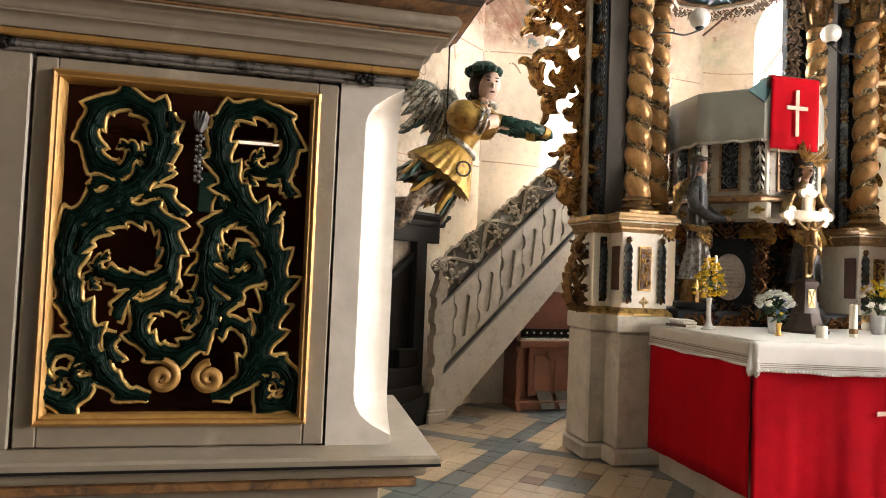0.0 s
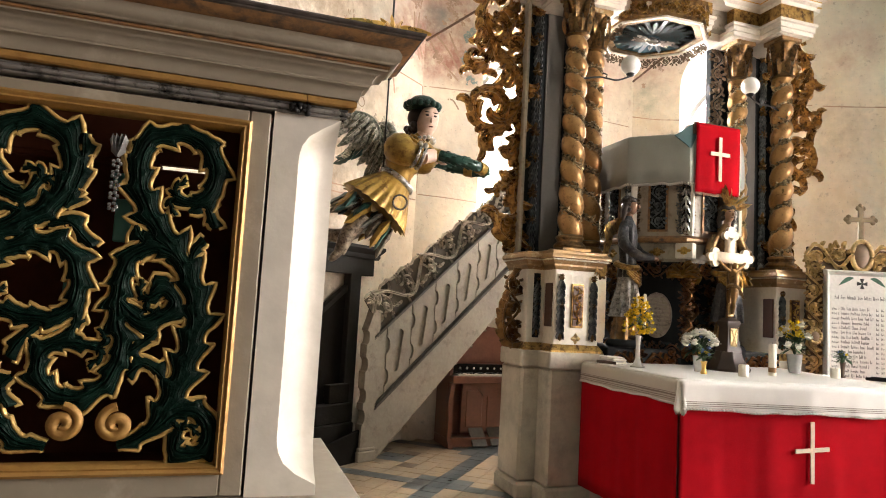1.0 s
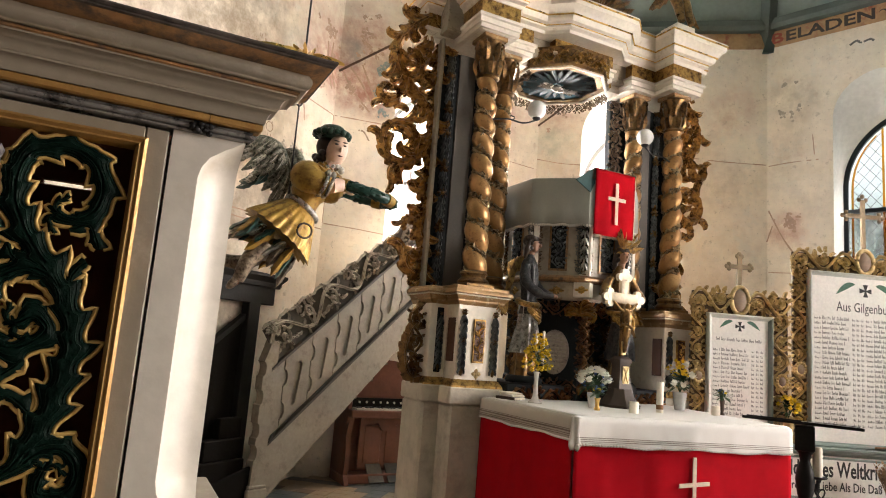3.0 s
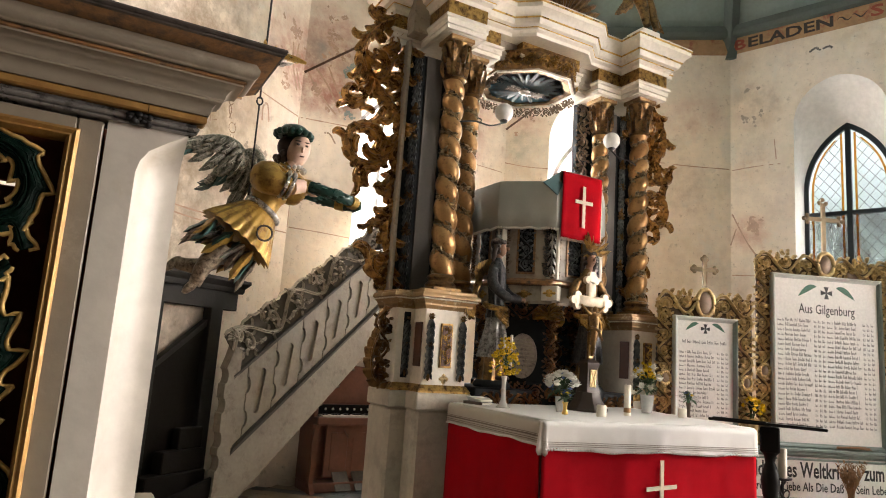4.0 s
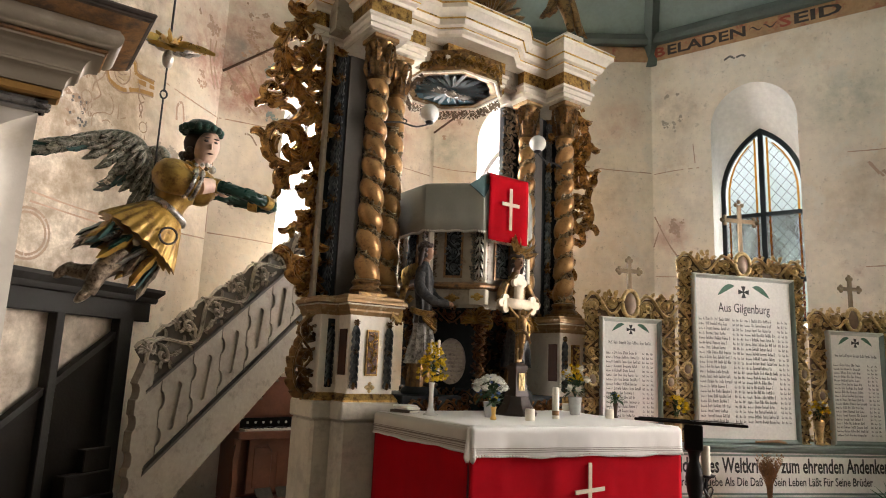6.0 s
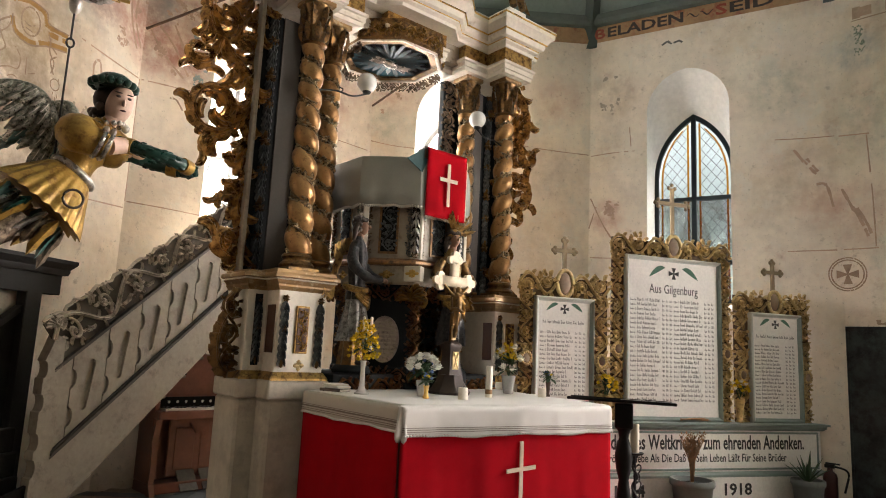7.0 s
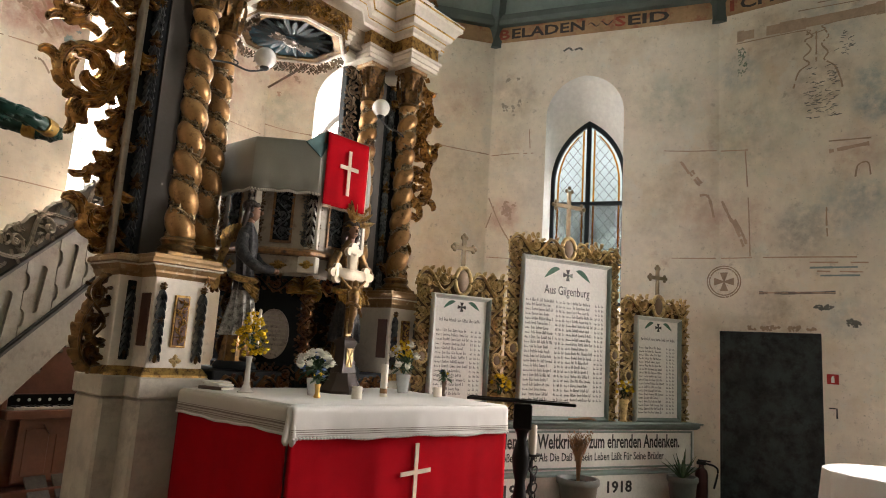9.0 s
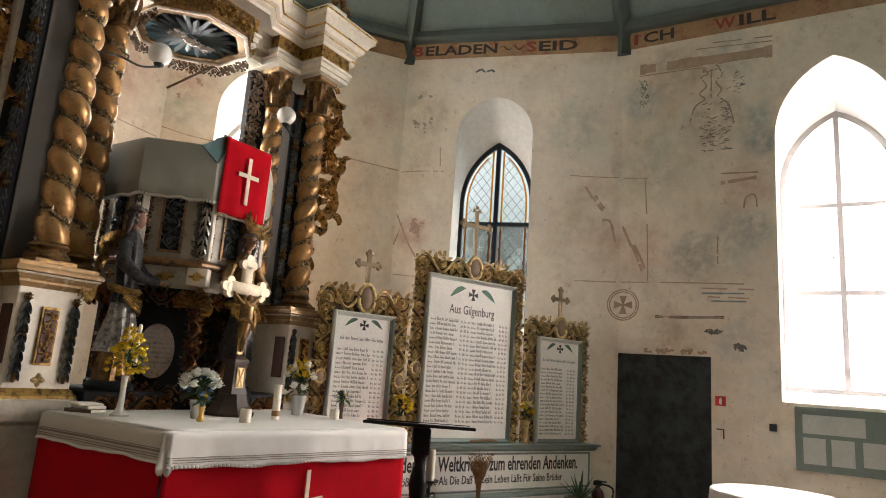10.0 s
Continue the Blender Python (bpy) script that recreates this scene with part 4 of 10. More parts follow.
HOOKED = (1.20, 0.86, 0.75, 0.72, 0.76, 0.86, 1.02, 1.24, 1.42)
HOOK_AHEAD = (0.30, 0.0, 0.0, 0.0, 0.0, 0.06, 0.18, 0.34, 0.52)
for stems, w1, hook in ((MAIN_STEMS, 0.0345, 0.056), (MID_STEMS, 0.0290, 0.047), (SMALL_STEMS, 0.0190, 0.048)):
    for st in stems:
        s = Shape()
        s.leafy([(PX + PW * a, PZ + PH * b) for a, b in st], w1, place, rng, 1, 0, 0.020 if w1 > 0.025 else 0.014, 0.0, hook, 0.70, 0.0048, inside, HOOKED, HOOK_AHEAD, 2 if w1 > 0.025 else None, 0.22)
        if w1 > 0.025:
            # a small lobed leaf where the scroll ends
            (a0, b0), (a1, b1) = st[-2], st[-1]
            u1, v1 = PX + PW * a1, PZ + PH * b1
            an = math.atan2((b1 - b0) * PH, (a1 - a0) * PW)
            for q in (-0.9, 0.9):
                ln = 0.040
                s.leafy([(u1, v1), (u1 + 0.5 * ln * math.cos(an + q), v1 + 0.5 * ln * math.sin(an + q)), (u1 + ln * math.cos(an + 1.9 * q), v1 + ln * math.sin(an + 1.9 * q))], 0.012, place, rng, 1, 0, 0.014, 0.001, 0.020, 0.7, 0.0034, inside)
        part("foliage_scroll", s, [EDGE_GOLD, GREEN, GREEN_LINE], leaf_door, "dark green acanthus scroll with gilded edges", 85)
for (a, b), (da, db) in (((0.444, 0.128), (1, 0)), ((0.620, 0.126), (-1, 0))):
    s = Shape()
    pts = spiral(PX + PW * a, PZ + PH * b, 0.036, 0.007, 90, 1.6 * -da, 40)
    s.ribbon(pts, taper(40, 0.009, 0.0125, 0.007), place, 0.010, 0.008)
    part("volute", s, FRAME_GOLD, leaf_door, "plain gilded volute")
s = Shape()
tx = PX + PW * 0.535
for q in (-0.5, -0.2, 0.2, 0.5):
    s.leaf(tx, PZ + PH * 0.855, math.pi / 2 + q, 0.048, 0.010, place, 0.02, 0.01, 0, -q, 1)
for k in range(5):
    zc = PZ + PH * (0.835 - 0.030 * k)
    for q in range(5):
        s.ball(place(tx + 0.007 * math.cos(q * 1.257), zc + 0.007 * math.sin(q * 1.257), 0.014), 0.0045, seg=6, rings=4)
part("tulip_drop", s, REED_SILVER, leaf_door, "silvered tulip with a drop of blossoms")


def coved_post(x0, x1, y1, z0, z1, cut=0.09):
    """A square post whose front right arris is hollowed out, with rounded stops at both ends."""
    s = Shape()
    rows, vs, k = [], [], 7
    for i in range(37):
        t = i / 36
        z = z0 + (z1 - z0) * t
        e = min(z - z0 - 0.035, z1 - 0.015 - z)
        h = 0.085
        c = 0.0 if e <= 0 else cut * (1.0 if e > h else math.sqrt(max(0.0, 1 - (1 - e / h) ** 2)))
        rows.append((z, c))
    for z, c in rows:
        c = max(c, 0.001)
        vs += [(x0, 0, z), (x1 - c, 0, z)]
        for q in range(1, k):
            a = math.pi / 2 * q / k
            vs.append((x1 - c + c * (1 - math.cos(a)), c * math.sin(a), z))
        vs += [(x1, c, z), (x1, y1, z), (x0, y1, z)]
    m = k + 4
    fs = []
    for i in range(len(rows) - 1):
        for j in range(m):
            fs.append((i * m + j, i * m + (j + 1) % m, (i + 1) * m + (j + 1) % m, (i + 1) * m + j))
    fs += [tuple(range(m))[::-1], tuple((len(rows) - 1) * m + j for j in range(m))]
    return s.add(vs, fs)


part("corner_post", coved_post(0.130, 0.280, 0.16, 1.066, 1.906), CREAM_POST, screen, "cream corner post with a hollowed arris", 30)
part("left_post", Shape().box(-0.68, 0.0, 1.066, -0.522, 0.14, 1.906, 0.004), GREIGE, screen, "greige post")
s = Shape()
s.box(0.2, 0.16, 1.066, 0.262, 0.66, 1.906, 0.004)
part("side_panel", s, GREIGE, screen, "greige side of the screen")
PATH = [(-1.24, 0.0), (0.28, 0.0), (0.28, 0.62)]
STUB = [(-1.24, 0.0), (0.28, 0.0), (0.28, 0.012)]  # mouldings cut off just behind the corner
CROWN = [(-1.24, 0.0), (0.28, 0.0), (0.28, 0.105)]
s = Shape()
prof = [(-0.06, 1.906), (0.004, 1.906)]
for zc, pr, rr in ((1.9095, 0.006, 0.0030), (1.9185, 0.010, 0.0058), (1.9275, 0.008, 0.0030)):
    for k in range(6):
        a = -math.pi / 2 + math.pi * k / 5
        prof.append((pr + rr * 1.3 * math.cos(a), zc + rr * math.sin(a)))
prof += [(-0.06, 1.931)]
s.sweep(prof, STUB)
part("silver_astragal", s, REED_SILVER, screen, "dark silvered reeded moulding", 25)
for x in (0.182, -0.574):
    s = Shape()
    for k in range(26):
        s.ball((x + rng.uniform(-0.019, 0.019), -0.012 + rng.uniform(-0.006, 0.004), 1.9185 + rng.uniform(-0.009, 0.009)), rng.uniform(0.006, 0.010), rng.uniform(0.006, 0.009), rng.uniform(0.004, 0.008), seg=7, rings=5)
    tagged(part("carved_knot", s, BLACK_WOOD, screen, "", 50), "blackened carved leaf knot", "", "", "stuff")
for x0, x1 in ((-1.24, -0.5770), (-0.5755, 0.1955), (0.1970, 0.28)):
    s = Shape()
    tail = [(x1, 0.0), (0.28, 0.012)] if x1 == 0.28 else [(x1, 0.0)]
    s.sweep([(-0.06, 1.931), (0.024, 1.931), (0.028, 1.934), (0.028, 1.945), (0.024, 1.948), (-0.06, 1.948)], [(x0, 0.0)] + tail)
    part("gilt_fillet", s, FRAME_GOLD, screen, "flat gilded fillet")
# two hollows, a gilded line and a swelling ovolo under the crown
s = Shape()
prof = [(-0.06, 1.948), (0.030, 1.948), (0.031, 1.951)]
for k in range(7):
    a = math.pi / 2 * k / 6
    prof.append((0.045 - 0.013 * math.cos(a), 1.953 + 0.022 * math.sin(a)))
prof += [(0.049, 1.976), (0.049, 1.980), (0.052, 1.981)]
for k in range(7):
    a = math.pi / 2 * k / 6
    prof.append((0.078 - 0.024 * math.cos(a), 1.983 + 0.024 * math.sin(a)))
prof += [(0.083, 2.008), (0.083, 2.012), (-0.06, 2.012)]
s.sweep(prof, STUB)
part("screen_cornice", s, GREIGE, screen, "greige hollowed cornice", 40)
s = Shape()
s.sweep([(-0.06, 2.012), (0.084, 2.012), (0.087, 2.014), (0.087, 2.018), (0.084, 2.020), (-0.06, 2.020)], STUB)
part("gilt_line", s, RED_OCHRE, screen, "thin worn gilded line")
s = Shape()
prof = [(-0.06, 2.020), (0.086, 2.020)]
for k in range(9):
    a = -math.pi / 2 + math.pi * 0.62 * k / 8
    prof.append((0.090 + 0.018 * math.cos(a), 2.038 + 0.018 * math.sin(a)))
prof += [(0.100, 2.056), (-0.06, 2.056)]
s.sweep(prof, STUB)
part("ovolo", s, GREIGE, screen, "greige swelling moulding", 40)
s = Shape()
s.sweep([(-0.06, 2.056), (0.101, 2.056), (0.112, 2.060), (0.128, 2.063), (0.140, 2.068), (-0.06, 2.068)], CROWN)
part("crown_soffit", s, RED_OCHRE, screen, "brown worn gilding under the crown")
s = Shape()
s.sweep([(-0.06, 2.068), (0.141, 2.068), (0.145, 2.070), (0.145, 2.074), (0.148, 2.075), (0.150, 2.079), (0.149, 2.083), (-0.06, 2.086)], CROWN)
part("crown_edge", s, CROWN_GREY, screen, "dark grey worn crown edge")
s = Shape()
for o, z in ((0.034, 1.950), (0.050, 1.982), (0.086, 2.013)):
    s.box(0.28, 0.0125, z, 0.28 + o, 0.022, z + 0.030, 0.003)
part("moulding_end", s, CREAM_POST, screen, "pale cut end of the mouldings")
part("frieze_side", Shape().box(0.20, 0.04, 1.907, 0.262, 0.66, 2.055, 0.003), GREIGE, screen, "greige side above the panel")
# sill and base
s = Shape()
s.sweep([(-0.05, 1.040), (0.094, 1.040), (0.100, 1.046), (0.100, 1.060), (0.094, 1.066), (-0.05, 1.068)], PATH)
part("sill", s, GREIGE, screen, "greige projecting sill")
s = Shape()
s.sweep([(-0.05, 1.043), (0.1012, 1.043), (0.1012, 1.049), (-0.05, 1.049)], PATH)
part("sill_joint", s, BLACK_WOOD, screen, "black open joint in the sill")
s = Shape()
prof = [(-0.05, 1.010), (0.045, 1.010)]
for k in range(7):
    a = -math.pi / 2 + math.pi * k / 6
    prof.append((0.060 + 0.013 * math.cos(a), 1.025 + 0.013 * math.sin(a)))
prof += [(0.05, 1.040), (-0.05, 1.040)]
s.sweep(prof, PATH)
part("torus_moulding", s, GREIGE, screen, "greige rounded base moulding")
s = Shape()
s.sweep([(-0.05, 0.984), (0.048, 0.984), (0.056, 0.990), (0.056, 1.004), (0.048, 1.010), (-0.05, 1.010)], PATH)
part("brown_fillet", s, RED_OCHRE, screen, "worn brown and gilt fillet")
s = Shape()
s.box(-1.24, 0.0, 0.0, 0.26, 0.06, 0.985, 0.004)
s.box(0.20, 0.06, 0.0, 0.26, 0.66, 0.985, 0.004)
part("dado", s, GREIGE, screen, "greige panelled lower part")
for box in ((-1.24, 0.62, 1.0, 0.199, 0.66, 1.857), (-1.24, 0.62, 1.873, 0.199, 0.66, 2.06), (-1.24, 0.62, 1.857, -0.156, 0.66, 1.873), (-0.013, 0.62, 1.857, 0.199, 0.66, 1.873)):
    part("inner_back", Shape().box(*box), OX_BACK, screen, "dark red-brown inside")
part("inner_floor", Shape().box(-1.24, 0.061, 1.0, 0.199, 0.62, 1.03, 0.003), OX_BACK, screen, "dark red-brown inside")
part("screen_top", Shape().box(-1.24, 0.06, 2.070, 0.22, 0.66, 2.084, 0.003), OLD_WOOD, screen, "dark boarded top")
for dx, dz, w, h in ((-0.29, 1.45, 0.03, 0.11), (-0.20, 1.60, 0.035, 0.10), (-0.18, 1.32, 0.06, 0.07), (-0.21, 1.72, 0.025, 0.04), (-0.30, 1.36, 0.025, 0.07), (-0.19, 1.50, 0.03, 0.06)):
    s = Shape()
    s.box(dx, 0.18, dz, dx + w, 0.20, dz + h, 0.003)
    part("inner_cloth", s, TEAL_CLOTH, screen, "pale teal cloth inside")

# ---- the pulpit altar ----
AX = 3.94  # its middle
VINE = material("dull_gilt_vine", (0.44, 0.34, 0.20), 0.32, 0.6, 0.3, 14, 0.2, 60, dark=(0.04, 0.028, 0.016), dirt=0.5)
SHAFT = material("bronze_gilt_shaft", (0.36, 0.20, 0.075), 0.36, 0.55, 0.2, 10, 0.12, 50, dark=(0.16, 0.08, 0.03), dirt=0.2)
CAP_GOLD = material("dull_gilt_leaf", (0.20, 0.105, 0.035), 0.38, 0.7, 0.25, 14, 0.2, 60, dark=(0.05, 0.03, 0.015), dirt=0.5)
altar = thing("pulpit_altar", AX, 5.3, 0, 0, "baroque pulpit altar, ivory and blue-black with gilded twisted columns", "altar")


def twisted_column(parent, x, y, z0, z1, r, turns, hand=1):
    """A twisted shaft with a vine, on a round base, under a leafy capital."""
    h = z1 - z0
    zb, zc = z0 + 0.15, z1 - 0.40
    s = Shape()
    s.box(x - r * 1.22, y - r * 1.22, z0, x + r * 1.22, y + r * 1.22, z0 + 0.035, 0.005)
    s.lathe([(r * 1.2, z0 + 0.035), (r * 1.28, z0 + 0.055), (r * 1.15, z0 + 0.075), (r * 0.98, z0 + 0.09), (r * 1.0, z0 + 0.105), (r * 1.12, z0 + 0.12), (r * 1.05, z0 + 0.14), (r * 0.85, zb)], x, y, 24)
    part("column_base", s, BRONZE, parent, "turned gilded column base")
    seg, n = 36, 170

    def phase(t):
        """The twist runs slower at the foot, so the lower swellings are taller."""
        return hand * 2 * math.pi * turns * (0.84 * t + 0.16 * t * t)

    def surf(q, t):
        f = abs(math.cos((q - phase(t)) / 2))
        return r * (0.54 + 0.49 * f ** 0.66) * (1 - 0.13 * t)

    s = Shape()
    vs, fs = [], []
    for i in range(n + 1):
        t = i / n
        z = zb + (zc - zb) * t
        for k in range(seg):
            q = 2 * math.pi * k / seg
            rr = surf(q, t)
            vs.append((x + rr * math.cos(q), y + rr * math.sin(q), z))
    for i in range(n):
        for k in range(seg):
            k2 = (k + 1) % seg
            fs.append((i * seg + k, i * seg + k2, (i + 1) * seg + k2, (i + 1) * seg + k))
    s.add(vs, fs)
    part("twisted_shaft", s, SHAFT, parent, "twisted bronze-gilt shaft", 80)
    # vine in the groove of the twist, leaves and grapes lying over the swellings beside it
    rng = random.Random(int(x * 100))
    s = Shape()
    path = []
    for i in range(n + 1):
        t = i / n
        a = phase(t) + math.pi + 0.25 * math.sin(i * 0.9)
        rr = surf(a, t) + 0.004
        path.append((x + rr * math.cos(a), y + rr * math.sin(a), zb + (zc - zb) * t))
    s.tube(path, 0.008, 6)
    m = int(turns * 20)
    for i in range(m):
        t = (i + 0.5) / m
        a = phase(t) + math.pi + rng.choice((-1, 1)) * rng.uniform(0.0, 0.6)
        z = zb + (zc - zb) * t
        out = Vector((math.cos(a), math.sin(a), 0))
        pl = flat(Vector((x, y, z)) + out * (surf(a, t) - 0.002), (-out.y, out.x, 0))
        for q in range(3):
            s.leaf(rng.uniform(-0.012, 0.012), rng.uniform(-0.012, 0.012), rng.uniform(0, 6.28), rng.uniform(0.040, 0.072), 0.017, pl, 0.016, 0.003, 0, rng.uniform(-0.8, 0.8), 2)
        if i % 4 == 0:
            for q in range(5):
                s.ball(pl(rng.uniform(-0.015, 0.015), -0.012 - 0.007 * q, 0.008), 0.008, seg=6, rings=4)
    part("vine", s, [VINE], parent, "gilded vine with leaves and grapes", 50)
    s = Shape()
    s.lathe([(r * 0.80, zc), (r * 1.0, zc + 0.018), (r * 0.84, zc + 0.036), (r * 0.80, zc + 0.12), (r * 0.88, zc + 0.26), (r * 1.1, zc + 0.35)], x, y, 18)
    bell = part("capital", s, BRONZE, parent, "dark gilded capital", 45)
    for row, (zz, ll, rr) in enumerate(((zc + 0.04, 0.15, 0.82), (zc + 0.16, 0.17, 0.86))):
        for k in range(7):
            a = 2 * math.pi * (k + 0.5 * row) / 7
            out = Vector((math.cos(a), math.sin(a), 0))
            s = Shape()
            pl = flat(Vector((x, y, zz)) + out * r * rr, (-out.y, out.x, 0), (out.x * 0.13, out.y * 0.13, 1))
            s.leaf(0, 0, math.pi / 2, ll, 0.040, pl, 0.028, 0.006, 0, 0, 3)
            part("acanthus_leaf", s, CAP_GOLD, bell, "", 45)
    for k in range(4):
        a = math.pi / 4 + k * math.pi / 2
        out = Vector((math.cos(a), math.sin(a), 0))
        s = Shape()
        pl = flat(Vector((x, y, zc + 0.315)) + out * r * 0.80, out)
        s.ribbon(spiral(0.02, 0, 0.042, 0.008, 200, -1.4, 16), 0.011, pl, 0.02, -0.01)
        part("corner_volute", s, CAP_GOLD, bell, "", 45)
    s = Shape()
    s.box(x - r * 1.12, y - r * 1.12, zc + 0.355, x + r * 1.12, y + r * 1.12, z1, 0.008)
    part("abacus", s, PED_BROWN, bell, "brown abacus with worn gilding")


def husk_drop(parent, x, y, z0, z1, w=0.04):
    """A hanging festoon of husks with a tassel."""
    s = Shape()
    pl = flat((x, y, 0), (1, 0, 0))
    n = 8
    for zc in (z1 - 0.03, z0 + (z1 - z0) * 0.52):
        for k in range(7):
            s.leaf(0, zc, 2 * math.pi * k / 7 + 0.3, w * 0.62, w * 0.22, pl, 0.024, 0.006, 1, 0.5, 1)
        s.ball(pl(0, zc, 0.02), w * 0.26, seg=8, rings=5, slot=1)
    for k in range(n):
        z = z1 - 0.04 - (z1 - z0 - 0.08) * (k + 0.2) / n
        ln = (z1 - z0) / n * 1.35
        for q in (-0.55, 0.55, 0):
            s.leaf(0, z, -math.pi / 2 + q, ln, w * 0.36, pl, 0.024, 0.002, 0, -0.7 * q, 1)
    s.leaf(0, z0 + 0.06, -math.pi / 2, 0.07, w * 0.5, pl, 0.024, 0.004, 1, 0, 2)
    tagged(part("husk_festoon", s, [SILVER_BLUE, BRONZE], parent, "", 50), "silvered and gilded husk festoon", "", "", "stuff")


SILVER_BLUE = material("blue_silver_leaf", (0.15, 0.165, 0.17), 0.35, 0.6, 0.3, 10, 0.2, 50, dark=(0.03, 0.04, 0.045), dirt=0.4)


def scroll_panel(parent, name, pl, w, h, mats, rng, label="", lift=0.014, rows=None, stem=0.35):
    """Carved foliage filling a w by h panel: an undulating stem with volutes and leaves either side."""
    s = Shape()
    rows = rows or max(2, int(h / w * 1.3))
    step = h / rows
    line = []
    for i in range(rows * 12 + 1):
        t = i / 12
        line.append((0.16 * w * math.sin(math.pi * t), step * t))
    s.ribbon(line, 0.05 * w, pl, lift, 0)
    for k in range(rows):
        side = 1 if k % 2 == 0 else -1
        cx, cz = side * 0.17 * w, step * (k + 0.55)
        r = min(0.30 * w, step * 0.46)
        s.ribbon(spiral(cx, cz, r, 0.05 * w, -90 if side > 0 else 270, 1.35 * side, 28), taper(28, 0.055 * w, 0.04 * w, 0.05 * w), pl, lift, 0.001)
        for q in range(7):
            a = rng.uniform(0, 6.28)
            s.leaf(cx + r * 0.95 * math.cos(a), cz + r * 0.95 * math.sin(a), a + 0.9 * side, 0.22 * w, 0.07 * w, pl, lift, 0.002, 0, side * 0.8, 2)
        s.leaf(-cx * 0.8, cz + step * 0.1, math.pi / 2 + side * 0.9, 0.4 * w, 0.09 * w, pl, lift, 0.0, 0, side * 0.7, 2)
    return part(name, s, mats, parent, label, 50)


def pedestal(parent, side):
    """Stone pier, painted pedestal with panels and festoons; side -1 is north, 1 south."""
    x = side * 1.14
    mir = lambda u0, u1: (min(side * u0, side * u1), max(side * u0, side * u1))
    s = Shape()
    fx0, fx1 = x - 0.235, x + 0.235
    wx0, wx1 = mir(0.98, 1.53)
    for f, name, lab in ((0, "stone_pier", "whitewashed stone pier, stained and chipped"), (1, "pier_wing", "whitewashed stone side of the pier")):
        x0, x1, y0, y1 = (wx0, wx1, -0.17, 0.25) if f else (fx0, fx1, -0.37, 0.3)
        body = part(name, Shape().box(x0, y0, 0.13, x1, y1, 1.06, 0.02), STONE, parent, lab)
        part("pier_base", Shape().box(x0 - 0.03, y0 - 0.03, 0, x1 + 0.03, y1, 0.13, 0.02), STONE, body)
        part("pier_cap", Shape().box(x0 - 0.02, y0 - 0.02, 1.06, x1 + 0.02, y1, 1.20, 0.012), STONE, body)
    s = Shape()
    s.box(fx0 + 0.03, -0.345, 1.25, fx1 - 0.03, 0.3, 1.90, 0.006)
    s.box(wx0 + 0.03, -0.145, 1.25, wx1 - 0.03, 0.25, 1.90, 0.006)
    part("pedestal_body", s, ALTAR_WHITE, parent, "ivory painted pedestal")
    path = [(wx0, 0.03), (wx0, 0.03)]
    if side < 0:
        path = [(wx0 + 0.03, 0.25), (wx0 + 0.03, -0.145), (fx0 + 0.03, -0.145), (fx0 + 0.03, -0.345), (fx1 - 0.03, -0.345), (fx1 - 0.03, 0.3)]
    else:
        path = [(fx0 + 0.03, 0.3), (fx0 + 0.03, -0.345), (fx1 - 0.03, -0.345), (fx1 - 0.03, -0.145), (wx1 - 0.03, -0.145), (wx1 - 0.03, 0.25)]
    base = [(0.0, 1.19), (0.035, 1.19), (0.035, 1.215), (0.02, 1.235), (0.012, 1.25), (0.0, 1.26)]
    top = [(0.0, 1.87), (0.008, 1.885), (0.02, 1.90), (0.02, 1.915), (0.045, 1.945), (0.05, 1.96), (0.07, 1.965), (0.07, 1.985), (0.06, 2.0), (0.0, 2.0)]
    s = Shape()
    s.sweep([(-0.02, base[0][1]), *base, (-0.02, base[-1][1])], path)
    part("plinth_moulding", s, GOLD, parent, "worn gilded plinth moulding")
    s = Shape()
    s.sweep([(-0.05, 1.87), *top, (-0.05, 2.0)], path)
    s.box(fx0 - 0.02, -0.38, 1.992, fx1 + 0.02, 0.3, 2.03, 0.006)
    s.box(wx0, -0.17, 1.992, wx1, 0.25, 2.02, 0.006)
    part("pedestal_cornice", s, PED_BROWN, parent, "brown cornice with worn gilded edges")
    s = Shape()
    s.sweep([(-0.02, 1.946), (0.052, 1.946), (0.058, 1.952), (0.052, 1.958), (-0.02, 1.958)], path)
    part("cornice_bead", s, ALTAR_WHITE, parent, "ivory bead")
    # front panel, and one on the north side
    pl = flat((x, -0.345, 0), (1, 0, 0))
    s = Shape()
    s.box(x - 0.055, -0.36, 1.40, x + 0.055, -0.335, 1.76, 0.004)
    pf = part("panel_frame", s, GOLD, parent, "gilded panel frame")
    s = Shape()
    s.box(x - 0.042, -0.3655, 1.415, x + 0.042, -0.34, 1.745, 0.002)
    part("panel_ground", s, DARK_RED, pf, "dark brown panel ground")
    scroll_panel(pf, "panel_carving", flat((x, -0.366, 1.425), (1, 0, 0)), 0.075, 0.31, GOLD_BRIGHT, random.Random(3), "gilded carved scroll", 0.012)
    s = Shape()
    for k in range(4):
        a = k * math.pi / 2
        s.leaf(0, 1.31, a, 0.045, 0.022, pl, 0.008, 0.0)
    part("rosette", s, GOLD_PALE, parent, "small gilded rosette")
    for u in (-0.15, 0.15):
        husk_drop(parent, x + u, -0.348, 1.30, 1.84, 0.046)
    s = Shape()
    sx = x - 0.21 if side < 0 else x - 0.21
    s.box(sx - 0.006, -0.31, 1.40, sx + 0.01, -0.19, 1.76, 0.004)
    part("side_panel", s, DARK_RED, parent, "dark brown side panel")
    s = Shape()
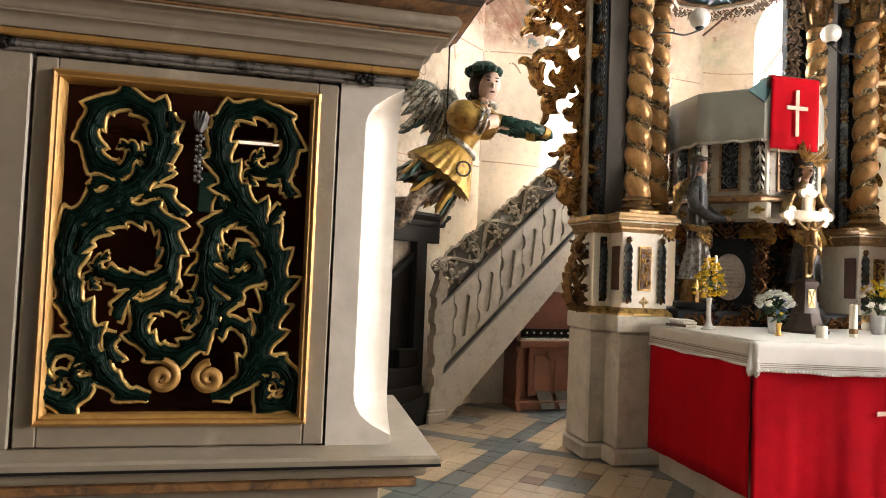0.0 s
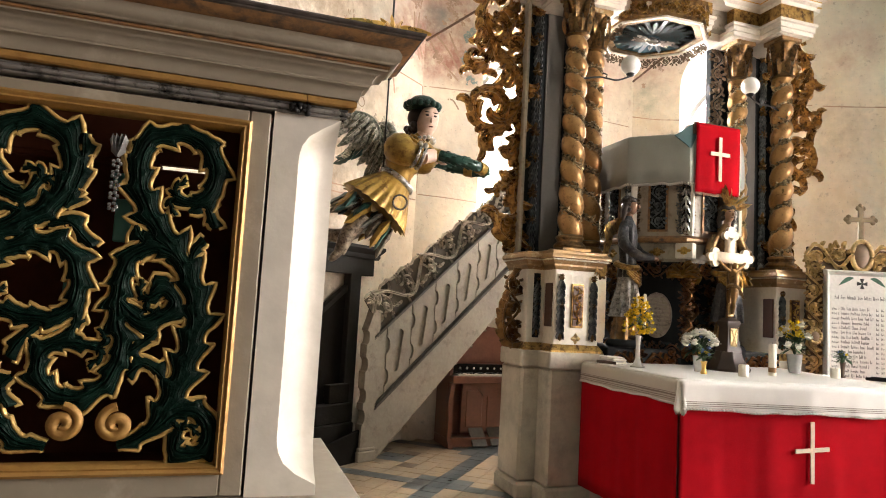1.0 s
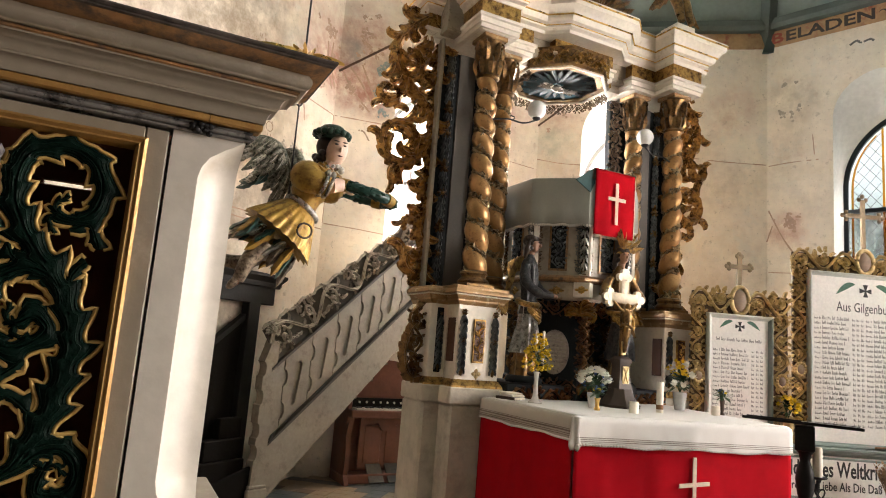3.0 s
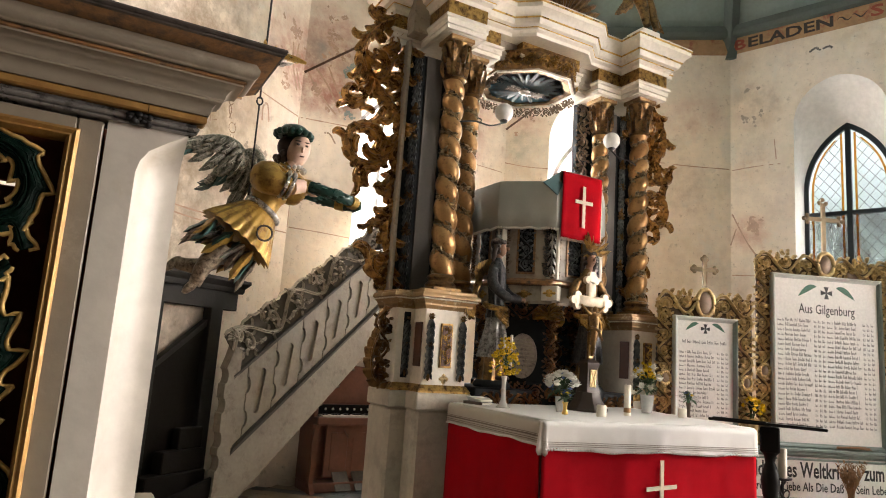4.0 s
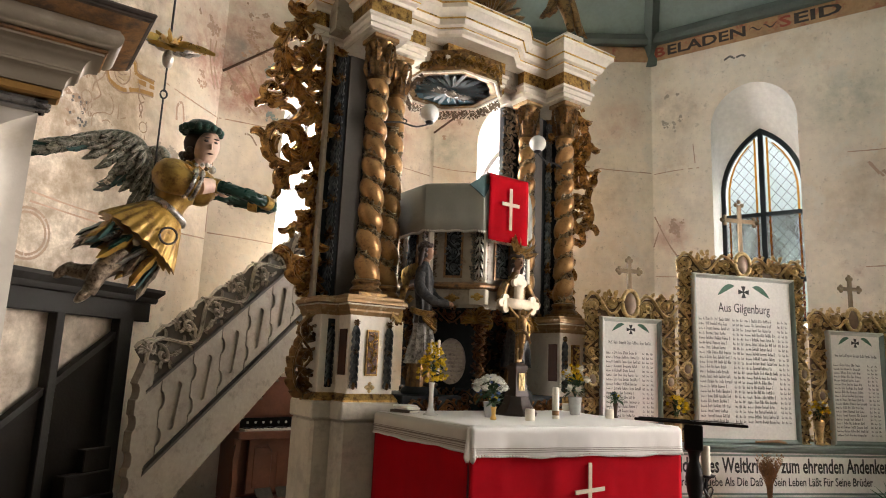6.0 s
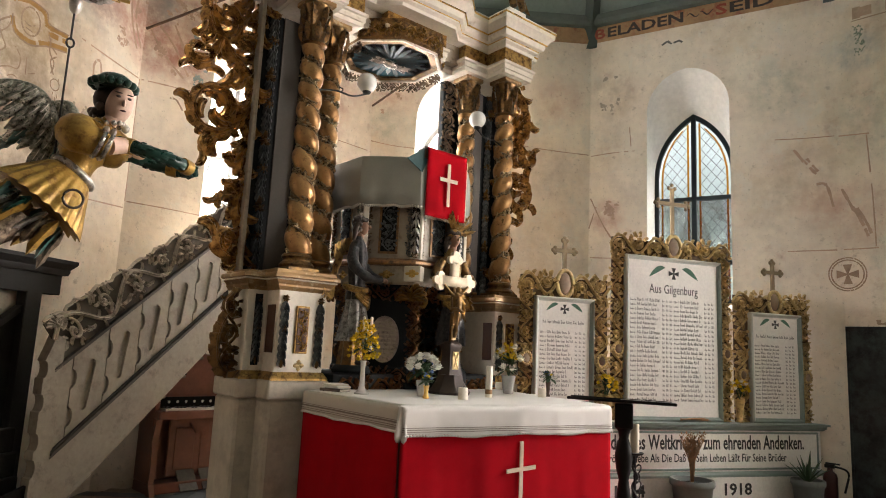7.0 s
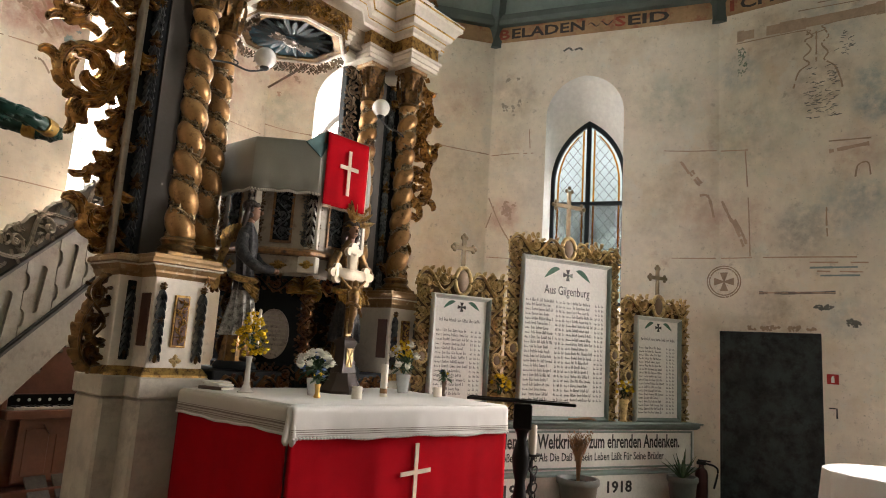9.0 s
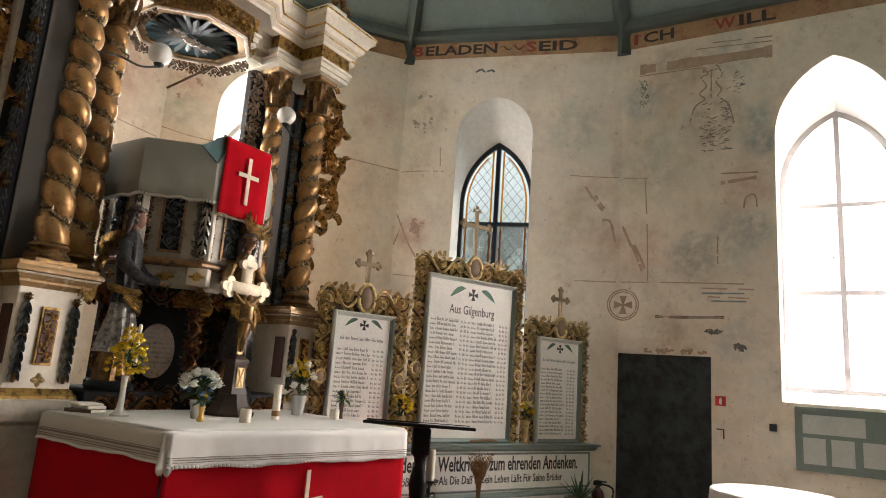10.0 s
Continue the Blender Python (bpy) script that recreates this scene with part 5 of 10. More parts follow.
    s.box(side * 1.41 - 0.03, -0.152, 1.30, side * 1.41 + 0.03, -0.13, 1.84, 0.004)
    part("wing_panel", s, ALTAR_DARK, parent, "dark panel beside the pedestal")
    husk_drop(parent, side * 1.41, -0.153, 1.32, 1.82, 0.022)


PED_BROWN = material("brown_worn_gold", (0.30, 0.18, 0.075), 0.42, 0.3, 0.2, 6, 0.15, 40, dark=(0.55, 0.44, 0.29), dirt=0.2)
CREAM_GOLD = material("ivory_and_worn_gold", (0.66, 0.55, 0.38), 0.42, 0.15, 0.12, 5, 0.15, 40, dark=(0.45, 0.26, 0.08), dirt=0.4)
DARK_RED = material("oxblood_ground", (0.075, 0.028, 0.015), 0.5, var=0.2, scale=6)

for side in (-1, 1):
    pedestal(altar, side)
    twisted_column(altar, side * 1.14, -0.18, 2.03, 4.33, 0.110, 8.6, side)
    twisted_column(altar, side * 0.82, 0.06, 2.03, 4.33, 0.104, 8.6, side)
    # back panel behind the columns with its pilaster strip
    s = Shape()
    x0, x1 = sorted((side * 0.66, side * 1.46))
    s.box(x0, 0.26, 1.2, x1, 0.34, 4.36, 0.006)
    part("back_panel", s, ALTAR_DARK, altar, "blue-black painted back panel")
    s = Shape()
    xs = side * 1.475
    s.box(xs - 0.018, 0.10, 2.02, xs + 0.018, 0.30, 4.36, 0.006)
    part("pilaster_strip", s, SHADED_IVORY, altar, "ivory pilaster strip")
    # strip behind the column, given dark grey for the shadow it stands in
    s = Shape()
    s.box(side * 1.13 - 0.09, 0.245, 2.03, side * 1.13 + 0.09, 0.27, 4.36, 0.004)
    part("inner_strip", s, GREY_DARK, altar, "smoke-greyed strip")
    for k in range(4):
        husk_drop(altar, side * 1.31, 0.245, 2.06 + 0.575 * k, 2.06 + 0.575 * k + 0.56, 0.085)

# entablature: it breaks forward over each column and in the middle
ENT_PATH = [(-1.62, 0.5), (-1.62, 0.16), (-1.34, 0.16), (-1.34, -0.36), (-0.94, -0.36), (-0.94, -0.10), (-0.62, -0.10), (-0.62, 0.10), (-0.36, 0.10), (-0.36, -0.10),
            (0.36, -0.10), (0.36, 0.10), (0.62, 0.10), (0.62, -0.10), (0.94, -0.10), (0.94, -0.36), (1.34, -0.36), (1.34, 0.16), (1.62, 0.16), (1.62, 0.5)]
# the cornice runs on between the columns and comes forward with slanting sides over the canopy
CORNICE_PATH = [(-1.62, 0.5), (-1.62, 0.16), (-1.34, 0.16), (-1.34, -0.36), (-0.94, -0.36), (-0.94, -0.10), (-0.50, -0.10), (-0.32, -0.26),
                (0.32, -0.26), (0.50, -0.10), (0.94, -0.10), (0.94, -0.36), (1.34, -0.36), (1.34, 0.16), (1.62, 0.16), (1.62, 0.5)]
s = Shape()
s.sweep([(-0.25, 4.33), (0, 4.33), (0, 4.37), (0.012, 4.375), (0.012, 4.42), (0.03, 4.43), (0.03, 4.455), (-0.25, 4.455)], ENT_PATH)
part("architrave", s, ALTAR_WHITE, altar, "ivory stepped architrave")
s = Shape()
s.sweep([(-0.25, 4.455), (0.0, 4.455), (0.0, 4.60), (-0.25, 4.60)], ENT_PATH)
part("frieze", s, [GOLD], altar, "gilded frieze")
s = Shape()
s.sweep([(-0.25, 4.60), (0.012, 4.60), (0.02, 4.63), (0.05, 4.65), (0.05, 4.675), (0.085, 4.69), (0.10, 4.72), (0.10, 4.745), (0.115, 4.75), (0.14, 4.79), (0.175, 4.82), (0.175, 4.86), (0.185, 4.865), (0.185, 4.885), (0.17, 4.90), (-0.25, 4.93)], CORNICE_PATH)
part("cornice", s, ALTAR_WHITE, altar, "ivory stepped cornice")
for z, o in ((4.748, 0.117), (4.868, 0.19), (4.672, 0.054)):
    s = Shape()
    s.sweep([(o - 0.012, z - 0.007), (o, z - 0.004), (o, z + 0.004), (o - 0.012, z + 0.007)], CORNICE_PATH)
    part("gilt_fillet", s, GOLD_BRIGHT, altar, "thin gilded fillet")
s = Shape()
s.box(-1.5, 0.0, 4.40, 1.5, 0.5, 4.92, 0.004)
part("entablature_core", s, SHADED_IVORY, altar, "smoke-darkened entablature core")
for side in (-1, 1):
    s = Shape()
    s.box(side * 1.14 - 0.17, -0.33, 4.325, side * 1.14 + 0.17, 0.3, 4.40, 0.005)
    s.box(side * 0.78 - 0.15, -0.08, 4.325, side * 0.78 + 0.15, 0.3, 4.40, 0.005)
    part("impost_block", s, ALTAR_WHITE, altar, "ivory impost block")

# ---- foliage strips, wings, pulpit, canopy ----
WING_GOLD = material("red_gold_leaf", (0.44, 0.25, 0.075), 0.30, 0.7, 0.3, 9, 0.15, 50, dark=(0.10, 0.04, 0.018), dirt=0.42)
RED_GILT = material("red_worn_gilding", (0.36, 0.17, 0.06), 0.38, 0.6, 0.25, 14, 0.2, 60, dark=(0.09, 0.035, 0.02), dirt=0.45)
STATUE_WHITE = material("silver_white_skirt", (0.40, 0.39, 0.365), 0.42, 0.4, 0.2, 12, 0.4, 40, dark=(0.07, 0.065, 0.06), dirt=0.45)
STATUE_SILVER = material("blackened_silver_robe", (0.060, 0.058, 0.056), 0.48, 0.3, 0.3, 16, 0.5, 40, dark=(0.015, 0.017, 0.022), dirt=0.5)

def scroll_strip(s, pl, length, w, rng, lift=0.012, slot=0, base=0.0, dense=1.0, thick=0.075):
    """Running foliage along u, w wide about v = 0: a waving stem, a volute in each wave, curled leaves between."""
    n = max(1, round(length / (w * 0.98) * dense))
    st = length / n
    amp, k = 0.37 * w, 12
    line = [(st * i / k, amp * math.sin(math.pi * i / k)) for i in range(n * k + 1)]
    s.ribbon(line, thick * w * 0.62, pl, lift, base, slot)
    for i in range(n):
        side = 1 if i % 2 == 0 else -1
        r = 0.34 * min(st, w)
        cu, cv = st * (i + 0.54), -0.07 * w * side
        s.ribbon(spiral(cu, cv, r, 0.11 * r, 180, -1.45 * side, 26), taper(26, thick * w * 0.8, thick * w * 0.9, thick * w * 1.1), pl, lift, base, slot, True)
        s.ball(pl(cu, cv, base + lift * 0.7), 0.075 * w, seg=7, rings=5, slot=slot)
        for a in (-150, -105, -60, -15):
            an = math.radians(a + rng.uniform(-12, 12)) * side
            s.curl_leaf(cu + r * 0.92 * math.cos(an), cv + r * 0.92 * math.sin(an), an - 0.75 * side, 0.30 * w, 0.080 * w, 1.5 * side, pl, lift, base, slot, 1)
        for a in (40, 150, 260):
            an = math.radians(a + rng.uniform(-15, 15)) * side
            s.curl_leaf(cu + r * 0.72 * math.cos(an), cv + r * 0.72 * math.sin(an), an + 2.3 * side, 0.24 * w, 0.062 * w, -0.9 * side, pl, lift * 1.1, base, slot, 0)
        s.curl_leaf(st * i, 0, -side * 1.0, 0.48 * w, 0.100 * w, -1.1 * side, pl, lift * 1.15, base, slot, 2)
        s.curl_leaf(st * (i + 0.30), amp * 0.8 * side, side * 1.1, 0.24 * w, 0.072 * w, -1.6 * side, pl, lift, base, slot, 0)
        s.curl_leaf(st * (i + 0.72), amp * 0.8 * side, side * 1.5, 0.26 * w, 0.072 * w, -1.5 * side, pl, lift, base, slot, 0)


ROUND_TOOTH = (0.72, 0.78, 0.88, 1.0, 1.10, 1.12, 0.98)
ROUND_AHEAD = (0.0, 0.02, 0.08, 0.18, 0.30, 0.36, 0.25)


def wing(parent, side):
    """Openwork gilded foliage standing beside the columns."""
    x0 = side * 1.49
    pl = flat((x0, 0.20, 0), (1, 0, 0))
    fl = lambda pts: [(side * a, b) for a, b in pts]
    rng = random.Random(21 + side)
    STEM = (
        [(-0.02, 4.83), (0.09, 4.60), (0.25, 4.46), (0.38, 4.28), (0.41, 4.09), (0.33, 3.95), (0.21, 3.95), (0.15, 4.08), (0.21, 4.19), (0.29, 4.19)],
        [(0.04, 4.60), (-0.04, 4.37), (-0.03, 4.12), (0.04, 3.94), (0.13, 3.96), (0.14, 4.08), (0.07, 4.17)],
        [(0.20, 4.43), (0.14, 4.42), (0.08, 4.34), (0.13, 4.23), (0.20, 4.24)],
        [(0.36, 4.06), (0.30, 3.90), (0.35, 3.72), (0.44, 3.65), (0.52, 3.72), (0.49, 3.81), (0.43, 3.78)],
        [(0.32, 3.99), (0.20, 3.82), (0.06, 3.68), (-0.01, 3.49), (0.07, 3.27), (0.25, 3.14), (0.41, 3.18), (0.46, 3.31), (0.39, 3.45), (0.23, 3.48), (0.13, 3.37), (0.19, 3.25), (0.29, 3.28)],
        [(0.07, 3.26), (0.18, 3.13), (0.30, 3.07), (0.33, 2.97), (0.26, 2.94)],
        [(-0.01, 3.78), (-0.01, 3.25), (0.02, 3.01), (0.09, 2.90), (0.14, 2.97)],
        [(0.00, 3.09), (0.04, 2.91), (-0.01, 2.76), (0.05, 2.68), (0.12, 2.74)],
        [(-0.03, 2.83), (0.05, 2.68), (0.16, 2.61), (0.19, 2.53)],
        [(-0.02, 2.75), (0.03, 2.54), (-0.04, 2.34), (0.02, 2.16), (0.12, 2.18), (0.15, 2.28), (0.08, 2.34), (0.02, 2.26)],
        [(-0.04, 2.48), (-0.02, 2.18), (-0.02, 2.04)],
    )
    for k, st in enumerate(STEM):
        s = Shape()
        big = k in (0, 1, 4, 9)
        line = s.leafy(fl(st), 0.074 if big else 0.056, pl, rng, 0, None, 0.075, -0.02, 0.11, 0.75, 0.0035, None, ROUND_TOOTH, ROUND_AHEAD, fade=0.35)
        q = 1
        for i in range(6, len(line) - 3, 9):
            # furrowed leaves that curl off the stem by turns
            a, b = line[i - 1], line[i + 1]
            an = math.atan2(b[1] - a[1], b[0] - a[0])
            q = -q
            ln = rng.uniform(0.15, 0.23) if big else rng.uniform(0.11, 0.17)
            s.curl_leaf(line[i][0] - q * math.sin(an) * 0.03, line[i][1] + q * math.cos(an) * 0.03, an + q * 0.35, ln, ln * 0.24, q * rng.uniform(1.6, 2.8), pl, 0.05, rng.uniform(-0.015, 0.015), 0, 2)
        s.ball(pl(*line[-1], 0.02), 0.026, 0.022, 0.026, seg=9, rings=6)
        part("gilded_scroll", s, [WING_GOLD], parent, "gilded openwork acanthus scroll", 50)
    # filling leaves between the scrolls
    for u, v, an, ln in ((0.30, 4.36, 150, 0.16), (0.36, 4.16, 200, 0.20), (0.33, 4.55, 110, 0.18), (0.38, 3.62, 140, 0.20), (0.12, 3.75, 60, 0.20), (0.20, 3.70, 120, 0.18), (0.06, 3.30, 80, 0.20), (0.10, 2.62, 60, 0.16), (0.05, 4.55, 95, 0.24), (0.20, 4.32, 30, 0.20), (0.30, 4.05, 70, 0.20), (0.10, 4.02, 160, 0.18), (0.24, 3.34, 60, 0.16), (0.06, 2.92, 100, 0.18), (0.08, 2.45, 70, 0.16), (0.02, 4.15, 80, 0.22)):
        s = Shape()
        s.curl_leaf(side * u, v, math.radians(an if side > 0 else 180 - an), ln * 0.85, ln * 0.17, 2.4 * side, pl, 0.045, -0.015, 0, 3)
        part("gilded_leaf", s, [WING_GOLD], parent, "gilded acanthus leaf", 50)
    s = Shape()
    s.box(x0 - 0.012, 0.19, 2.02, x0 + 0.012, 0.25, 4.6, 0.006)
    part("wing_stile", s, WING_GOLD, parent, "gilded edge of the openwork wing")
    # lower bracket beside the pedestal
    s = Shape()
    pb = flat((side * 1.50, -0.05, 0), (1, 0, 0))
    nar = lambda pts: [(side * a * 0.80, b) for a, b in pts]
    st = [(0.0, 1.24), (0.12, 1.25), (0.20, 1.34), (0.215, 1.50), (0.16, 1.64), (0.09, 1.71), (0.10, 1.80), (0.03, 1.87)]
    s.leafy(nar(st), 0.060, pb, rng, 0, None, 0.05, -0.02, 0.08, 0.8, 0.0035, None, ROUND_TOOTH, ROUND_AHEAD)
    s.leafy(nar([(0.0, 1.42), (0.09, 1.42), (0.14, 1.50), (0.09, 1.58), (0.03, 1.54)]), 0.040, pb, rng, 0, None, 0.04, -0.01, 0.06, 0.8, 0.0035, None, ROUND_TOOTH, ROUND_AHEAD)
    s.leafy(nar([(0.0, 1.31), (0.07, 1.32), (0.13, 1.40)]), 0.035, pb, rng, 0, None, 0.03, -0.01, 0.06, 0.8, 0.0035, None, ROUND_TOOTH, ROUND_AHEAD)
    s.leafy(nar([(0.0, 1.66), (0.05, 1.68), (0.09, 1.64)]), 0.035, pb, rng, 0, None, 0.03, -0.01, 0.06, 0.8, 0.0035, None, ROUND_TOOTH, ROUND_AHEAD)
    scroll_strip(s, flat((side * 1.585, -0.05, 1.24), (0, 0, 1), (-1, 0, 0)), 0.60, 0.17, rng, 0.035, 0, -0.01, 0.9, 0.09)
    s.prism(nar([(0.0, 1.20), (0.10, 1.20), (0.10, 1.24), (0.0, 1.26)]), pb, -0.03, 0.04)
    part("scroll_bracket", s, [BRONZE], parent, "dark gilded scroll bracket", 50)


for side in (-1, 1):
    wing(altar, side)

# ---- pulpit ----
PUL = [(3.37, 5.58), (3.37, 5.08), (3.70, 4.75), (4.18, 4.75), (4.51, 5.08), (4.51, 5.58)]
pulpit = thing("pulpit", AX, 5.2, 0, 0, "ivory and gilded octagonal pulpit set in the altar", "pulpit")
pp = [(x - AX, y - 5.2) for x, y in PUL]


def ring(s, out, z0, z1, slot=0):
    s.sweep([(-0.05, z0), (out, z0), (out, z1), (-0.05, z1)], pp, False, slot)


s = Shape()
s.sweep([(-0.03, 2.20), (0.0, 2.20), (0.0, 3.02), (-0.03, 3.02)], pp)
part("pulpit_body", s, SHADED_IVORY, pulpit, "smoke-darkened ivory parapet", 20)
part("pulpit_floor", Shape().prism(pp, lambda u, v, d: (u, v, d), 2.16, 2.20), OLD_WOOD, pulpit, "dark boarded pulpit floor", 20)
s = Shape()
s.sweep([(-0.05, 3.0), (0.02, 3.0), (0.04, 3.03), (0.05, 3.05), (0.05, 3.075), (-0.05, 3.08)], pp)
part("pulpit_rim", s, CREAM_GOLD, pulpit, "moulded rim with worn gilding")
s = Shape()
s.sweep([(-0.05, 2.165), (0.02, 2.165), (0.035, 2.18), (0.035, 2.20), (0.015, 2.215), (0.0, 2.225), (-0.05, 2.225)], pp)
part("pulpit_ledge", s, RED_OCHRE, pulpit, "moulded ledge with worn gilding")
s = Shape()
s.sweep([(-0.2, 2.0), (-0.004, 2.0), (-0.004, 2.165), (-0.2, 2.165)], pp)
part("pulpit_frieze", s, SHADED_IVORY, pulpit, "smoke-darkened ivory frieze", 20)
s = Shape()
s.sweep([(-0.25, 1.14), (-0.075, 1.14), (-0.075, 1.30), (-0.09, 1.32), (-0.09, 1.88), (-0.02, 1.95), (0.0, 2.0), (-0.25, 2.0)], pp)
part("pulpit_base", s, ALTAR_DARK, pulpit, "dark painted lower stage", 20)
rng = random.Random(5)
for i in range(len(pp) - 1):
    a, b = Vector(pp[i]).to_3d(), Vector(pp[i + 1]).to_3d()
    d = (b - a).normalized()
    ln = (b - a).length
    mid = (a + b) / 2
    pl = flat(mid, d)
    s = Shape()
    w = min(0.11, ln * 0.18)
    s.prism([(-w, 2.26), (w, 2.26), (w, 2.96), (-w, 2.96)], pl, 0.0, 0.012)
    fr = part("panel_frame", s, RED_OCHRE, pulpit, "gilded panel frame")
    s = Shape()
    s.prism([(-w + 0.02, 2.28), (w - 0.02, 2.28), (w - 0.02, 2.94), (-w + 0.02, 2.94)], pl, 0.0, 0.015)
    part("panel_ground", s, ALTAR_DARK, fr, "dark panel ground")
    s = Shape()
    pv = flat(mid + Vector((0, 0, 2.29)) - Vector((d.y, -d.x, 0)) * -0.015, (0, 0, 1), tuple(-d))
    scroll_strip(s, pv, 0.64, w * 1.5, rng, 0.012)
    part("panel_carving", s, SILVER_BLUE, fr, "silvered carved scroll", 50)
    s = Shape()
    s.prism([(-ln * 0.36, 2.03), (ln * 0.36, 2.03), (ln * 0.36, 2.14), (-ln * 0.36, 2.14)], pl, -0.004, 0.006)
    for k in range(8):
        s.leaf(0, 2.085, k * math.pi / 4, 0.07 if k % 4 == 0 else 0.04, 0.018, pl, 0.012, 0.006, 1)
    part("rosette_panel", s, [SHADED_IVORY, GOLD], pulpit, "small panel with a gilded rosette", 45)
    s = Shape()
    scroll_strip(s, flat(mid + Vector((0, 0, 1.93)) - d * ln * 0.5, d), ln, 0.14, rng, 0.03, 0, -0.01)
    part("acanthus_frieze", s, RED_GILT, pulpit, "dark gilded acanthus frieze", 50)
    for e in (-1, 1):
        s = Shape()
        nrm = Vector((d.y, -d.x, 0))
        scroll_strip(s, flat(mid + d * e * ln * 0.40 + Vector((0, 0, 2.24)) + nrm * 0.002, (0, 0, 1), tuple(-d)), 0.72, 0.07, rng, 0.014)
        part("side_festoon", s, SILVER_BLUE if e > 0 else CAP_GOLD, pulpit, "carved festoon strip", 50)
        if i != 1:
            s = Shape()
            scroll_strip(s, flat(mid + d * e * ln * 0.22 + Vector((0, 0, 1.34)) - nrm * 0.09, (0, 0, 1), tuple(-d)), 0.52, ln * 0.36, rng, 0.03)
            tagged(part("stage_carving", s, CAP_GOLD, pulpit, "", 50), "gilded carved foliage", "", "", "stuff")
    s = Shape()
    scroll_strip(s, flat(mid + Vector((0, 0, 1.25)) - d * ln * 0.42, d), ln * 0.84, 0.13, rng, 0.03, 0, -0.075)
    part("foot_scroll", s, RED_GILT, pulpit, "gilded scroll along the foot", 50)
for i, (x, y) in enumerate(pp[1:5]):
    s = Shape()
    out = Vector((x, y + 0.3, 0)).normalized()
    scroll_strip(s, flat(Vector((x, y, 1.30)) - out * 0.05, (0, 0, 1), (out.y, -out.x, 0)), 0.60, 0.12, rng, 0.04, 0, 0.0)
    part("corner_console", s, RED_GILT, pulpit, "carved gilded corner console", 50)
    s = Shape()
    scroll_strip(s, flat(Vector((x, y, 2.23)) + out * 0.004, (0, 0, 1), (out.y, -out.x, 0)), 0.76, 0.06, rng, 0.02, 0, 0.0)
    part("corner_festoon", s, BRONZE, pulpit, "dark gilded corner festoon", 50)
    at = pose(x, y, 0, 0, 0, math.degrees(math.atan2(out.y, out.x)) + 90)
    part("corner_pilaster", Shape().box(-0.055, -0.010, 2.225, 0.055, 0.04, 3.0, 0.004, 0, at), ALTAR_WHITE, pulpit, "ivory corner pilaster")
    part("pilaster_panel", Shape().box(-0.034, -0.014, 2.27, 0.034, 0.0, 2.96, 0.003, 0, at), ALTAR_DARK, pulpit, "blue-black pilaster panel")
    s = Shape()
    plp = lambda u, v, d, at=at: at @ Vector((u, -0.014 - d, v))
    for k in range(9):
        for q in (-0.6, 0.6, 0):
            s.leaf(0, 2.94 - 0.075 * k, -math.pi / 2 + q, 0.085, 0.014, plp, 0.018, 0.0, 0, -0.6 * q, 1)
    tagged(part("husk_drop", s, SILVER, pulpit, "", 50), "silvered husk drop", "", "", "stuff")
    part("ledge_block", Shape().box(-0.075, -0.045, 2.03, 0.075, 0.04, 2.16, 0.006, 0, at), ALTAR_WHITE, pulpit, "ivory corner block")
    s = Shape()
    for k in range(8):
        s.leaf(0, 2.095, k * math.pi / 4, 0.062 if k % 4 == 0 else 0.036, 0.017, lambda u, v, d, at=at: at @ Vector((u, -0.045 - d, v)), 0.014, 0.0, 0, 0, 1)
    part("block_rosette", s, GOLD_BRIGHT, pulpit, "gilded leaf rosette", 45)
    s = Shape()
    plq = lambda u, v, d, at=at: at @ Vector((u, -0.02 - d, v))
    for k in range(7):
        s.curl_leaf(0.0, 1.88, math.radians(20 + 23.3 * k), 0.15, 0.030, 1.2 if k > 3 else -1.2, plq, 0.05, 0.0, 0, 2)
    part("corner_bracket", s, GOLD, pulpit, "gilded leaf bracket under the corner", 50)
# inscribed oval on the face towards the stairs
a, b = Vector(pp[1]).to_3d(), Vector(pp[2]).to_3d()
pl = flat((a + b) / 2 + Vector((0, 0, 1.545)), (b - a))
s = Shape()
el = lambda k: [(k * 0.125 * math.cos(2 * math.pi * i / 28), k * 0.195 * math.sin(2 * math.pi * i / 28)) for i in range(28)]
s.prism(el(1.0), pl, -0.09, -0.05)
oval = part("inscription_oval", s, STONE_PINK, pulpit, "pale oval inscription plate")
s = Shape()
for k in range(9):
    z = 0.14 - 0.034 * k
    hw = 0.10 * math.sqrt(max(0.05, 1 - (z / 0.19) ** 2))
    u = -hw
    while u < hw - 0.01:
        ww = min(rng.uniform(0.02, 0.05), hw - u)
        s.prism([(u, z - 0.006), (u + ww, z - 0.006), (u + ww, z + 0.008), (u, z + 0.008)], pl, -0.05, -0.0485)
        u += ww + 0.008
tagged(part("lettering", s, FADED_GREY_WARM, oval), "faint dark lettering", "", "", "stuff")

